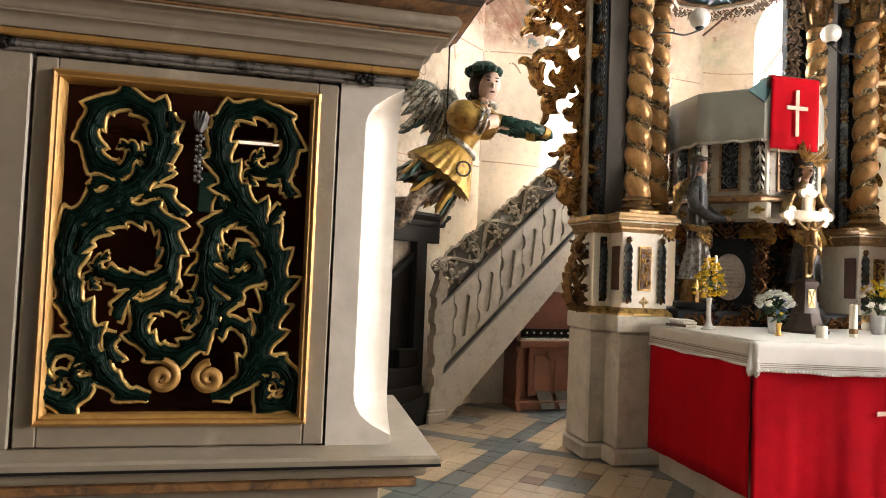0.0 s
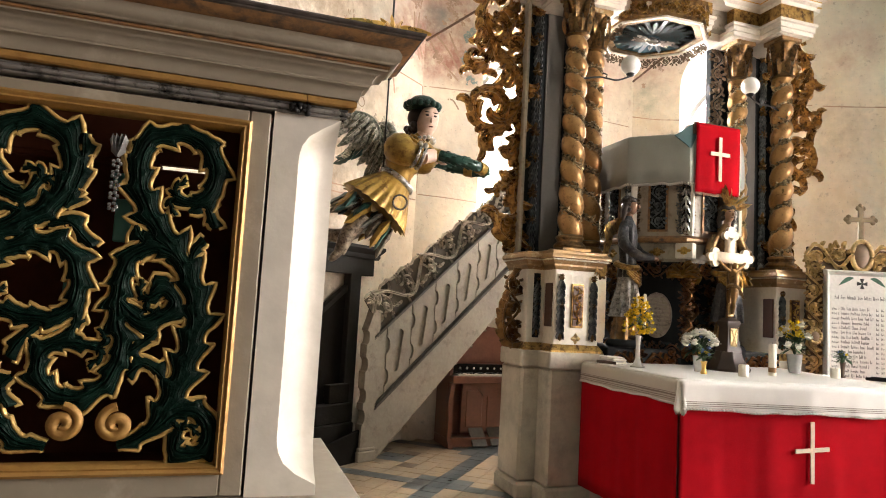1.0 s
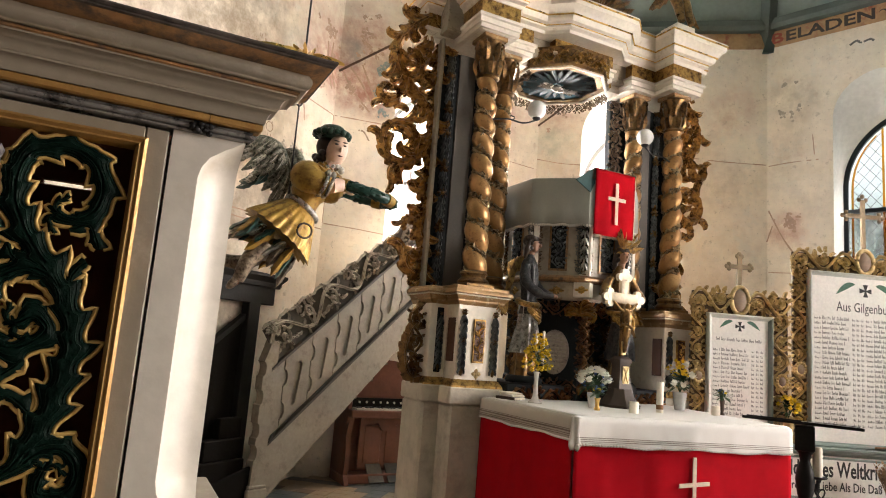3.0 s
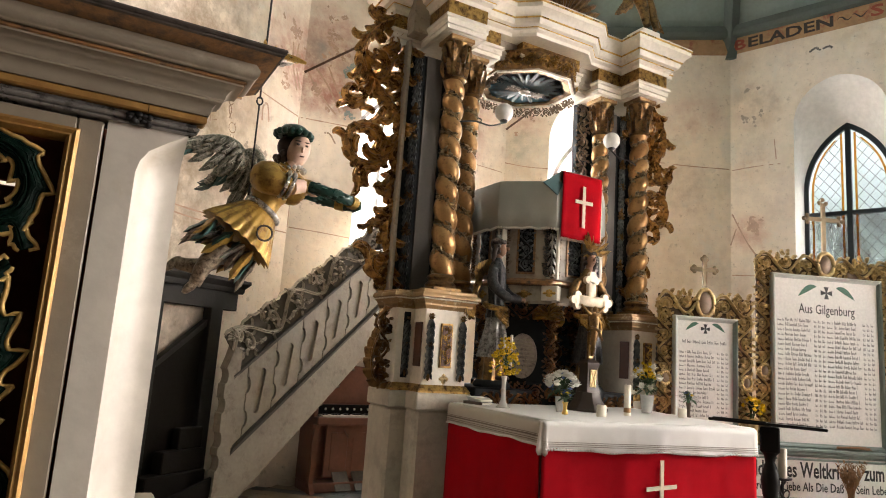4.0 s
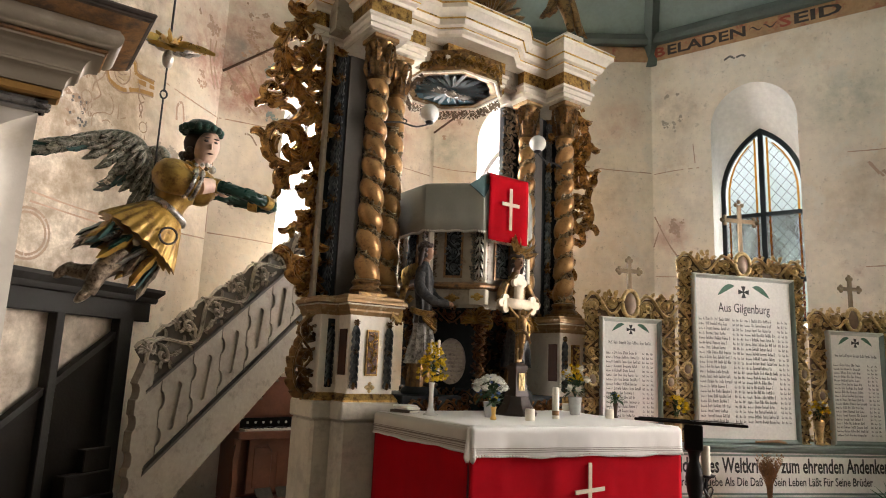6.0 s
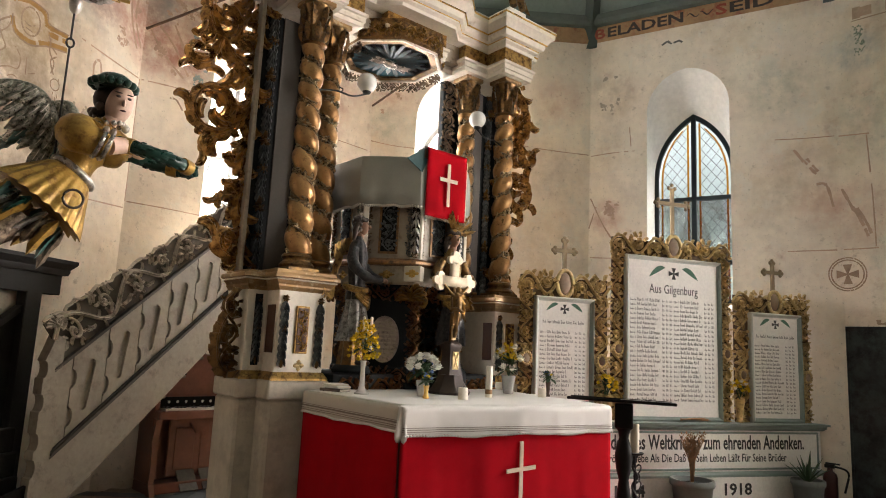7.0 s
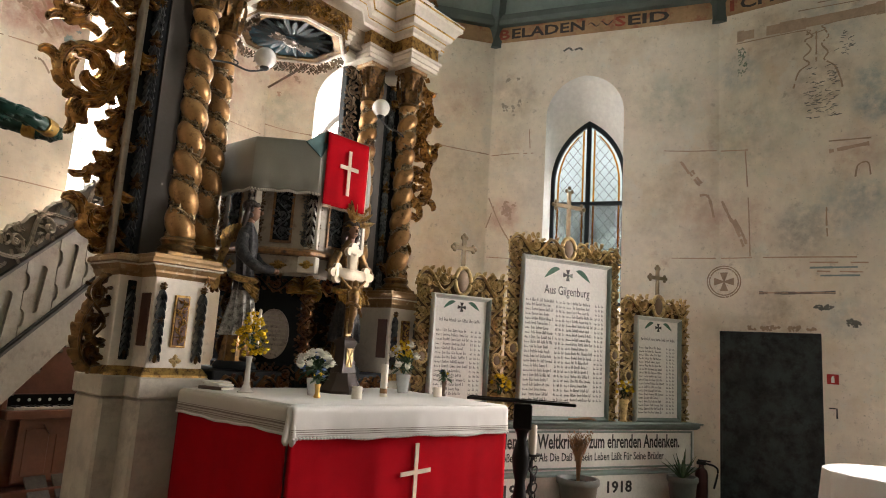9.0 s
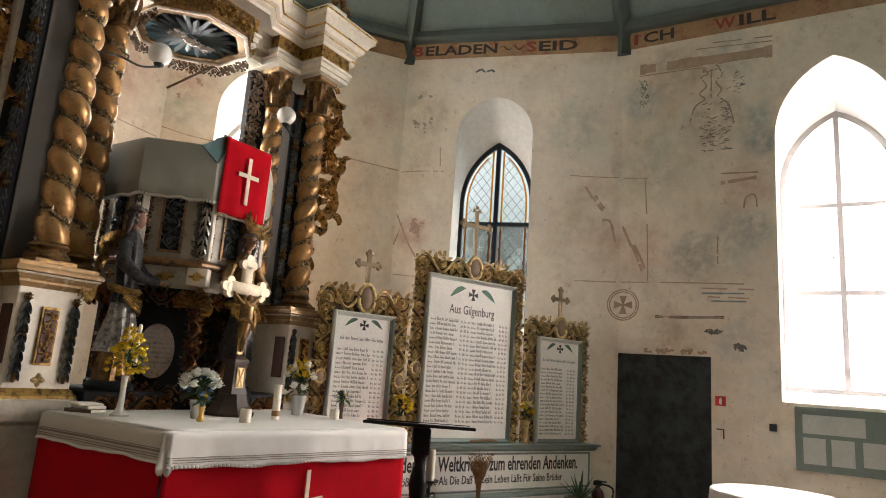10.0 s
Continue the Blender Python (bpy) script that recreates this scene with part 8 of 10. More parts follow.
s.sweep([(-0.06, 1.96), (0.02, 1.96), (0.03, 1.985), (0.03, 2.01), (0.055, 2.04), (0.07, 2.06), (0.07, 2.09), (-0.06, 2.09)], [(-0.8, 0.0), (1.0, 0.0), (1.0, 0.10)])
part("lintel_cornice", s, GREY_SHADED, frame_ob, "dark grey cornice")
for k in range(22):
    part("dentil", Shape().box(0.02 + 0.044 * k, -0.026, 1.985, 0.046 + 0.044 * k, 0.0, 2.008, 0.002), GREY_SHADED, frame_ob)
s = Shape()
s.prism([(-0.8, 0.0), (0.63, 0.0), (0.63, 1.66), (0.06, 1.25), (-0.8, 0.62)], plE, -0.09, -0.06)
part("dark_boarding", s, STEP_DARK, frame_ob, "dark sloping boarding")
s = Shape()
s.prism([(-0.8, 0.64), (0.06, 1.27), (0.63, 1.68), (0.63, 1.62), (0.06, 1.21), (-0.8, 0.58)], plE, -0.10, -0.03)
part("boarding_rail", s, GREY_SHADED, frame_ob, "grey sloping rail")
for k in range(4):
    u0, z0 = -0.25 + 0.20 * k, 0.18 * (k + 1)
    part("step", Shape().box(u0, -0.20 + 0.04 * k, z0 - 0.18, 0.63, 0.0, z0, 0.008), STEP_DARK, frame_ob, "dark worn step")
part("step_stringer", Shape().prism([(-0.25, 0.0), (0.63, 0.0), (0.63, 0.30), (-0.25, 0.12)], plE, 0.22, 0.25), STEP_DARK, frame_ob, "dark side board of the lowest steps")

# ---- harmonium under the stairs ----
hm = thing("harmonium", 2.44, 7.02, 0, 5, "reddish brown harmonium with its keyboard open, under the stairs", "harmonium")
W = 0.98
part("case", Shape().box(0, 0.02, 0.10, 0.05, 0.36, 0.90, 0.008).box(W - 0.05, 0.02, 0.10, W, 0.36, 0.90, 0.008).box(0.05, 0.20, 0.10, W - 0.05, 0.36, 0.90, 0.008), RED_WOOD, hm, "reddish brown case")
for u in (0.0, W - 0.05):
    s = Shape()
    pts = [(0.0, 0.0), (0.0, 0.62), (-0.06, 0.66), (-0.08, 0.72), (-0.05, 0.60), (-0.02, 0.50), (-0.05, 0.30), (-0.03, 0.10), (-0.09, 0.0)]
    s.prism(pts, lambda a, z, d, u=u: (u + d, 0.02 + a, z), 0.0, 0.05)
    part("leg", s, RED_WOOD, hm, "shaped bracket leg")
part("key_bed", Shape().box(0.0, -0.10, 0.70, W, 0.25, 0.78, 0.01), RED_WOOD, hm, "key bed")
part("keyboard", Shape().box(0.06, -0.085, 0.782, W - 0.06, 0.05, 0.80, 0.003), KEY_WHITE, hm, "white keys")
for k in range(22):
    if k % 7 in (2, 6):
        continue
    part("black_key", Shape().box(0.085 + k * 0.037, -0.035, 0.80, 0.10 + k * 0.037, 0.05, 0.812, 0.002), INK, hm, "black key")
part("key_board_back", Shape().box(0.05, 0.05, 0.78, W - 0.05, 0.08, 0.90, 0.004), STEP_DARK, hm, "dark stop board")
s = Shape()
for k in range(9):
    s.ball((0.14 + 0.085 * k, 0.045, 0.855), 0.014, 0.008, 0.014, seg=8, rings=5)
tagged(part("stop_row", s, KEY_WHITE, hm, ""), "row of pale stop knobs", "", "", "stuff")
s = Shape()
pts = [(0.02, 0.90), (W - 0.02, 0.90), (W - 0.02, 1.16)] + [(W / 2 + (W / 2 - 0.04) * math.cos(math.pi * q / 12), 1.16 + 0.16 * math.sin(math.pi * q / 12)) for q in range(13)] + [(0.02, 1.16)]
s.prism(pts, flat((0, 0.20, 0), (1, 0, 0)), -0.10, 0.0)
part("upper_case", s, RED_WOOD, hm, "arched reddish top board", 25)
part("knee_panel", Shape().box(0.20, 0.10, 0.14, 0.80, 0.13, 0.66, 0.006).box(0.26, 0.09, 0.20, 0.46, 0.115, 0.60, 0.006).box(0.52, 0.09, 0.20, 0.72, 0.115, 0.60, 0.006), RED_WOOD, hm, "panelled knee board")
s = Shape()
pts = [(0.18, 0.70), (0.82, 0.70), (0.82, 0.62), (0.62, 0.64), (0.56, 0.55), (0.44, 0.55), (0.38, 0.64), (0.18, 0.62)]
s.prism(pts, flat((0, 0.06, 0), (1, 0, 0)), 0.0, 0.02)
part("apron", s, RED_WOOD, hm, "scalloped apron", 20)
for u in (0.30, 0.53):
    part("pedal", Shape().box(u, -0.06, 0.0, u + 0.18, 0.20, 0.02, 0.004, 0, pose(0, 0.0, 0.05, 48, 0, 0)), PEDAL, hm, "grey patterned pedal")
part("plinth", Shape().box(0.0, 0.0, 0.0, W, 0.36, 0.10, 0.01), RED_WOOD, hm, "plinth")

# ---- hanging font angel ----
WING_FEATHER = material("grey_green_silvered_feathers", (0.38, 0.365, 0.30), 0.40, 0.35, 0.5, 30, 0.4, 70, dark=(0.08, 0.10, 0.07), dirt=0.45)
TATTER = material("brown_silver_drapery", (0.30, 0.24, 0.17), 0.36, 0.5, 0.4, 18, 0.25, 60, dark=(0.06, 0.04, 0.025), dirt=0.5)
PALE_FLESH = material("pale_painted_flesh", (0.62, 0.43, 0.33), 0.4, var=0.08, scale=10, bump=0.05)
s = Shape()
Y = 0.0
O, SV, FL, GR, HR, DK = 0, 1, 2, 3, 4, 5  # ochre, silver, flesh, green, hair, dark
# torso
s.tube(smooth_line([(1.045, -0.03, 2.475), (1.02, -0.02, 2.435), (0.975, 0.0, 2.36), (0.945, 0.0, 2.275), (0.925, 0.0, 2.20)], 5), [0.040] * 3 + [0.065] * 2 + [0.105] * 5 + [0.115] * 5 + [0.10, 0.095, 0.09, 0.088, 0.086, 0.086], 18, O, 0.85)
# pleated skirt
seg = 144
rows = ((0.0, 0.088, 0.075), (0.15, 0.115, 0.10), (0.5, 0.160, 0.13), (0.8, 0.197, 0.15), (1.0, 0.217, 0.16))
ax = Vector((0.928, 0, 2.204)), Vector((0.805, 0.0, 2.030))
d = (ax[1] - ax[0]).normalized()
sx = Vector((d.z, 0, -d.x)) * -1
vs, fs = [], []
for t, rx, ry in rows:
    for k in range(seg):
        q = 2 * math.pi * k / seg
        f = 1 + 0.055 * t * math.cos(24 * q) + 0.03 * t * math.cos(5 * q)
        c = ax[0].lerp(ax[1], t)
        vs.append(c + sx * rx * f * math.cos(q) + Vector((0, ry * f * math.sin(q), 0)) + d * 0.006 * t * math.cos(24 * q))
for i in range(len(rows) - 1):
    for k in range(seg):
        k2 = (k + 1) % seg
        fs.append((i * seg + k, i * seg + k2, (i + 1) * seg + k2, (i + 1) * seg + k))
fs.append(tuple((len(rows) - 1) * seg + k for k in range(seg)))
s.add(vs, fs, O)
s.tube([ax[0] + sx * 0.095 * math.cos(q) + Vector((0, 0.08 * math.sin(q), 0)) for q in [2 * math.pi * k / 20 for k in range(21)]], 0.020, 7, SV)
# ring on the skirt
s.tube([(0.915 + 0.040 * math.cos(q), -0.160, 2.058 + 0.040 * math.sin(q)) for q in [2 * math.pi * k / 18 for k in range(19)]], 0.006, 6, HR)
# under-robe in tatters of green and silver, legs and feet
rng = random.Random(12)
for k in range(56):
    u = rng.uniform(0, 1)
    p = ax[1] + sx * (0.17 - 0.34 * u) + Vector((0, rng.uniform(-0.10, 0.08), 0)) + d * 0.01
    pl = flat(p, (1, 0, 0))
    s.leaf(0, 0, math.radians(rng.uniform(196, 236)), rng.uniform(0.10, 0.20), rng.uniform(0.016, 0.030), pl, 0.03, rng.uniform(-0.04, 0.03), rng.choice((7, SV, 7, DK, O, GR, 7)), rng.uniform(-0.3, 0.4), 1)
for o, e in ((0.0, (0.62, -0.05, 1.76)), (0.06, (0.53, 0.03, 1.87))):
    s.tube(smooth_line([(0.74, -0.03 + o, 1.97), (0.66, -0.05 + o, 1.87), e], 5), [0.060, 0.058, 0.056, 0.052, 0.048, 0.045, 0.042, 0.040, 0.036, 0.034, 0.030], 10, 7)
    s.ball((e[0] - 0.015, e[1], e[2] - 0.005), 0.055, 0.028, 0.024, slot=7, m=Euler((0, radians(-48), 0)).to_matrix())
# head, hair, flat cap
s.ball((1.075, -0.055, 2.560), 0.060, 0.066, 0.098, slot=FL, m=Euler((0, radians(12), 0)).to_matrix(), seg=18, rings=12)
s.ball((1.078, -0.124, 2.552), 0.009, 0.014, 0.018, slot=FL, seg=8, rings=5)
s.ball((1.036, 0.012, 2.590), 0.066, 0.062, 0.070, slot=HR)
for k in range(9):
    s.ball((0.995 + 0.012 * math.sin(k * 2.1), -0.045 + 0.014 * k, 2.535 - 0.010 * (k % 4) - 0.015 * (k % 2)), 0.022, seg=8, rings=5, slot=HR)
s.lathe([(0.060, 2.635), (0.092, 2.640), (0.102, 2.655), (0.095, 2.672), (0.075, 2.685), (0.060, 2.700), (0.02, 2.706)], 1.045, -0.03, 26, GR)
for k in range(16):
    q = 2 * math.pi * k / 16
    s.ball((1.045 + 0.095 * math.cos(q), -0.03 + 0.095 * math.sin(q), 2.652), 0.020, seg=8, rings=5, slot=GR)
for q in (-1, 1):
    s.ball((1.076 + 0.024 * q, -0.117 + 0.004 * q, 2.580), 0.012, 0.006, 0.0065, slot=HR, seg=8, rings=5)
    s.ball((1.076 + 0.025 * q, -0.115 + 0.004 * q, 2.599), 0.018, 0.005, 0.0035, slot=HR, seg=8, rings=5)
s.ball((1.079, -0.116, 2.517), 0.015, 0.006, 0.005, slot=8, seg=8, rings=5)
# collar and lace ruff at the arms
for k in range(14):
    q = 2 * math.pi * k / 14
    s.ball((1.035 + 0.07 * math.cos(q), -0.025 + 0.075 * math.sin(q), 2.452 + 0.02 * math.cos(q)), 0.013, seg=7, rings=5, slot=SV)
s.ball((1.115, -0.05, 2.452), 0.018, 0.018, 0.022, slot=SV)
s.tube(smooth_line([(1.04, -0.05, 2.47), (1.065, -0.065, 2.50), (1.072, -0.06, 2.52)], 4), 0.032, 10, FL)
# sleeves and arms reaching forward to the wreath
for o, sh in ((-0.10, (0.90, -0.08, 2.385)), (0.07, (1.06, 0.06, 2.41))):
    s.tube(smooth_line([sh, (sh[0] + 0.02, -0.06 + o, 2.34), (1.03, -0.07 + o, 2.315)], 5), [0.07, 0.085, 0.09, 0.088, 0.082, 0.078, 0.074, 0.068, 0.062, 0.056, 0.05], 12, O)
    for k in range(2):
        c = Vector((0.985 + 0.030 * k, -0.075 + o, 2.33 - 0.006 * k))
        s.tube([c + Vector((0.02 * math.sin(q), 0.070 * math.cos(q), 0.070 * math.sin(q))) for q in [2 * math.pi * i / 16 for i in range(17)]], 0.011, 6, SV)
    s.tube(smooth_line([(1.03, -0.07 + o, 2.325), (1.10, -0.06 + o * 0.9, 2.345), (1.16, -0.05 + o * 0.8, 2.36)], 4), [0.044, 0.042, 0.040, 0.038, 0.036, 0.034, 0.031, 0.028, 0.028], 10, FL)
    s.ball((1.19, -0.05 + o * 0.7, 2.355), 0.040, 0.026, 0.022, slot=FL, m=Euler((0, radians(15), 0)).to_matrix())
# wreath: an oval ring of bound leaves, tilted, with gold bands
ringp = []
for k in range(41):
    q = 2 * math.pi * k / 40
    ringp.append(Vector((1.245 + 0.195 * math.cos(q), -0.05 + 0.135 * math.sin(q), 2.338 - 0.030 * math.cos(q) + 0.014 * math.sin(q))))
s.tube(ringp, 0.030, 10, GR)
for k in range(0, 40):
    a, b = ringp[k], ringp[(k + 1) % 40]
    t = (b - a).normalized()
    n1 = t.cross(Vector((0, 0, 1))).normalized()
    for q in range(4):
        w = q * math.pi / 2 + 0.4 * k
        out = n1 * math.cos(w) + Vector((0, 0, 1)) * math.sin(w)
        side = t.cross(out)
        s.leaf(0, 0, math.pi / 2 * 0, 0.030, 0.011, lambda u, v, dd, a=a, t=t, out=out, side=side: a + out * (0.028 + dd + 0.12 * u) + t * u + side * v, 0.006, 0.0, GR, 0, 1)
for k in (4, 14, 24, 34):
    a, b = ringp[k], ringp[k + 2]
    s.tube([a, (a + b) / 2, b], 0.038, 10, O)
# wings of layered feathers, rounded fans
WG = 6
for root, ux in ((Vector((0.83, 0.09, 2.40)), Vector((-1, 0.10, 0))), (Vector((0.95, 0.20, 2.42)), Vector((-0.5, 1.0, 0)))):
    ux.normalize()
    nr = ux.cross(Vector((0, 0, 1)))
    nr = nr if nr.y < 0 else -nr
    plw = lambda u, v, dd, root=root, ux=ux, nr=nr: root + ux * u + Vector((0, 0, v)) + nr * dd
    spine = smooth_line([(-0.01, -0.02), (0.02, 0.10), (0.08, 0.175), (0.19, 0.185), (0.32, 0.12), (0.42, 0.04)], 8)
    s.tube([plw(u, v, 0.0) for u, v in spine], [0.036 - 0.0006 * i for i in range(len(spine))], 8, WG)
    # ragged flight feathers hanging from the arched spine, shorter coverts over them, green tips at the end
    for row, (cnt, ln, w, dep) in enumerate(((13, 0.25, 0.026, 0.0), (13, 0.17, 0.024, 0.014), (12, 0.11, 0.021, 0.026), (11, 0.065, 0.018, 0.036))):
        for k in range(cnt):
            f0 = (k + 0.5) / cnt
            cu, cv = spine[int(f0 * (len(spine) - 1))]
            an = math.radians(-82 + 70 * f0 + rng.uniform(-6, 6))
            L = ln * (0.62 + 0.45 * math.sin(math.pi * (0.15 + 0.6 * f0))) * rng.uniform(0.85, 1.15)
            pts, x0, y0 = [], cu, cv
            for i in range(9):
                pts.append((x0, y0))
                aa = an + 0.5 * (i / 8) ** 2
                x0, y0 = x0 + math.cos(aa) * L / 8, y0 + math.sin(aa) * L / 8
            wd = [w * q * (1 + 0.12 * (-1) ** i) for i, q in enumerate((0.45, 0.75, 0.95, 1.0, 1.0, 0.95, 0.82, 0.6, 0.15))]
            s.ribbon(pts, wd, plw, 0.014, dep, GR if row < 2 and f0 > 0.86 else (DK if row == 0 and k % 4 == 3 else WG))
            s.ribbon(pts[:-1], 0.003, plw, 0.008, dep + 0.010, SV)
            for f in (2, 3, 4, 5, 6):
                for q in (1, -1):
                    s.ribbon([pts[f], (pts[f][0] + w * 0.9 * math.cos(an + q * 0.8), pts[f][1] + w * 0.9 * math.sin(an + q * 0.8))], 0.0024, plw, 0.006, dep + 0.008, HR)
ob = single("hanging_angel", s, [OCHRE, SILVER, PALE_FLESH, GREEN_LEAF, HAIR, GREEN_BLUE, WING_FEATHER, TATTER, SIGN_DARK], "painted wooden angel in ochre robe, hanging with a green wreath", "statue", pose(0, 3.75, 0), "", "", 55)

# rod with gilded dove and foliage knot, up to the ceiling
rod = thing("hanging_rod", 0.85, 3.78, 2.44, 0, "thin iron rod with a gilded foliage knot holding the angel", "rod")
s = Shape()
s.tube([(0, 0, -0.16), (0, 0, 0.36)], 0.005, 6)
s.tube([(0.016 * math.cos(q), 0, 0.385 + 0.022 * math.sin(q)) for q in [2 * math.pi * k / 14 for k in range(15)]], 0.005, 6)
s.tube([(0, 0, 0.40), (0, 0, 0.58)], 0.005, 6)
s.tube([(0, 0, 0.64), (0, 0, 4.6)], 0.006, 6)
part("rod", s, BLACK, rod, "iron rod with a loop")
s = Shape()
pk = flat((0, 0, 0.62), (1, 0, 0), (0, 0, 1))
pk2 = flat((0, 0, 0.66), (1, 0, 0), (0, 0.8, 0.3))
for k in range(11):
    a = 2 * math.pi * k / 11 + 0.2
    s.leaf(0.02 * math.cos(a), 0.02 * math.sin(a), a, 0.17 + 0.05 * (k % 3), 0.022, pk2, 0.03, 0.0, 0, 0.35 if k % 2 else -0.35, 3)
for k in range(5):
    s.leaf(0, 0.01, 0.25 + 0.66 * k, 0.11, 0.018, pk, 0.03, 0.02, 0, 0.3, 2)
part("gilded_knot", s, GOLD_BRIGHT, rod, "gilded spreading leaves", 50)
s = Shape()
s.ball((0, 0, 0.58), 0.030, 0.030, 0.05)
for q in (1, -1):
    for e in range(4):
        s.leaf(q * 0.02, 0.0, (0.15 if q > 0 else math.pi - 0.5) + 0.22 * e * q, 0.15 - 0.02 * e, 0.022, pk, 0.014, 0.0, 0, 0.2, 2)
part("dove", s, SILVER, rod, "plain silvered dove form", 50)

# ---- lettering ----
def lettering(name, body, size, parent, place3, mat, label="", width=None, thick=0.0015, align="LEFT", bold=0.0):
    """Flat raised letters in the built-in font; place3(u, v, d) gives their plane."""
    cu = bpy.data.curves.new(name, "FONT")
    cu.body, cu.size, cu.extrude, cu.offset, cu.align_x = body, size, thick / 2, bold, align
    cu.resolution_u = 2
    tmp = bpy.data.objects.new(name, cu)
    scene.collection.objects.link(tmp)
    bpy.context.view_layer.update()
    me = bpy.data.meshes.new_from_object(tmp.evaluated_get(bpy.context.evaluated_depsgraph_get()))
    bpy.data.objects.remove(tmp)
    xs = [v.co.x for v in me.vertices]
    k = width / (max(xs) - min(xs)) if width else 1.0
    x0 = min(xs) if align == "LEFT" else 0.0
    for v in me.vertices:
        v.co = place3((v.co.x - x0) * k if width else v.co.x, v.co.y, v.co.z + thick / 2)
    me.materials.clear()
    me.materials.append(mat)
    ob = new(name, me)
    ob.parent = parent
    return tagged(ob, label)


# ---- war memorial: a lettered base with three framed boards ----
MEM = pose(5.0, 4.775, 0, 0, 0, -22.5)
base = new("war_memorial")
base.matrix_world = MEM
tagged(base, "white and pale green memorial base with black lettering", "memorial")
part("upper_block", Shape().box(-0.35, -0.06, 0.36, 3.62, 0.30, 0.80, 0.006), BOARD_WHITE, base, "white lettered block")
part("lower_block", Shape().box(-0.40, -0.10, 0.0, 3.66, 0.30, 0.335, 0.008), BOARD_WHITE, base, "white lower block")
s = Shape()
s.sweep([(-0.1, 0.79), (0.02, 0.79), (0.045, 0.815), (0.045, 0.835), (0.07, 0.845), (0.07, 0.862), (-0.1, 0.862)], [(-0.35, 0.25), (-0.35, -0.06), (3.62, -0.06), (3.62, 0.25)])
part("top_moulding", s, BOARD_GREEN, base, "pale green top moulding")
part("top_board", Shape().box(-0.34, -0.055, 0.858, 3.61, 0.29, 0.866, 0.002), BOARD_GREEN, base, "pale green ledge")
s = Shape()
s.sweep([(-0.1, 0.33), (0.05, 0.33), (0.05, 0.352), (0.025, 0.372), (0.0, 0.378), (-0.1, 0.378)], [(-0.35, 0.25), (-0.35, -0.06), (3.62, -0.06), (3.62, 0.25)])
part("middle_moulding", s, BOARD_GREEN, base, "pale green middle moulding")
for u0, u1, z0, z1 in ((-0.32, 3.58, 0.755, 0.775), (-0.32, 3.58, 0.392, 0.412), (-0.32, -0.30, 0.412, 0.755), (3.56, 3.58, 0.412, 0.755)):
    part("panel_bead", Shape().box(u0, -0.072, z0, u1, -0.055, z1, 0.004), BOARD_GREEN, base, "pale green bead")
pf = lambda u, v, d: (u, -0.0605 - d, v)
pb = lambda u, v, d: (u, -0.1005 - d, v)
lettering("inscription", "den Helden des Weltkrieges zum ehrenden Andenken.", 0.20, base, lambda u, v, d: pf(0.60 + u, 0.60 + v, d), INK, "black blackletter line", 2.78, 0.002, "LEFT", 0.004)
lettering("inscription", "Größere Liebe Als Die Daß Er Sein Leben Läßt Für Seine Brüder", 0.115, base, lambda u, v, d: pf(0.92 + u, 0.475 + v, d), INK, "smaller black line", 2.22, 0.002, "LEFT", 0.001)
lettering("inscription", "1918", 0.16, base, lambda u, v, d: pb(2.30 + u, 0.155 + v, d), INK, "black year", 0.34, 0.002, "LEFT", 0.004)
lettering("inscription", "1914", 0.16, base, lambda u, v, d: pb(1.02 + u, 0.155 + v, d), INK, "black year", 0.34, 0.002, "LEFT", 0.004)


def iron_cross(s, u, v, r, place3, d0=0.0, d1=0.003, slot=0):
    for k in range(4):
        a = k * math.pi / 2
        ca, sa = math.cos(a), math.sin(a)
        pts = [(0.12 * r, -0.10 * r), (r, -0.42 * r), (r, 0.42 * r), (0.12 * r, 0.10 * r), (-0.05 * r, 0.0)]
        s.prism([(u + x * ca - y * sa, v + x * sa + y * ca) for x, y in pts], place3, d0, d1 + 0.0001 * k, slot)


def bud_cross(s, u, z0, h, w, place3, slot=0):
    """A cross with budded ends on a stem."""
    t = 0.020
    s.prism([(u - t, z0), (u + t, z0), (u + t, z0 + h), (u - t, z0 + h)], place3, -0.012, 0.012, slot)
    zc = z0 + h - w * 0.5
    s.prism([(u - w / 2, zc - t), (u + w / 2, zc - t), (u + w / 2, zc + t), (u - w / 2, zc + t)], place3, -0.0125, 0.0125, slot)
    for cu, cz in ((u, z0 + h), (u - w / 2, zc), (u + w / 2, zc)):
        du, dz = (cu - u) * 0.16, (cz - zc) * 0.16
        for ou, oz in ((du, dz), (dz * 1.0, du * 1.0), (-dz * 1.0, -du * 1.0)):
            c = place3(cu + ou * 1.3, cz + oz * 1.3, 0.0)
            s.ball(c, 0.024, 0.013, 0.024, seg=10, rings=6, slot=slot)


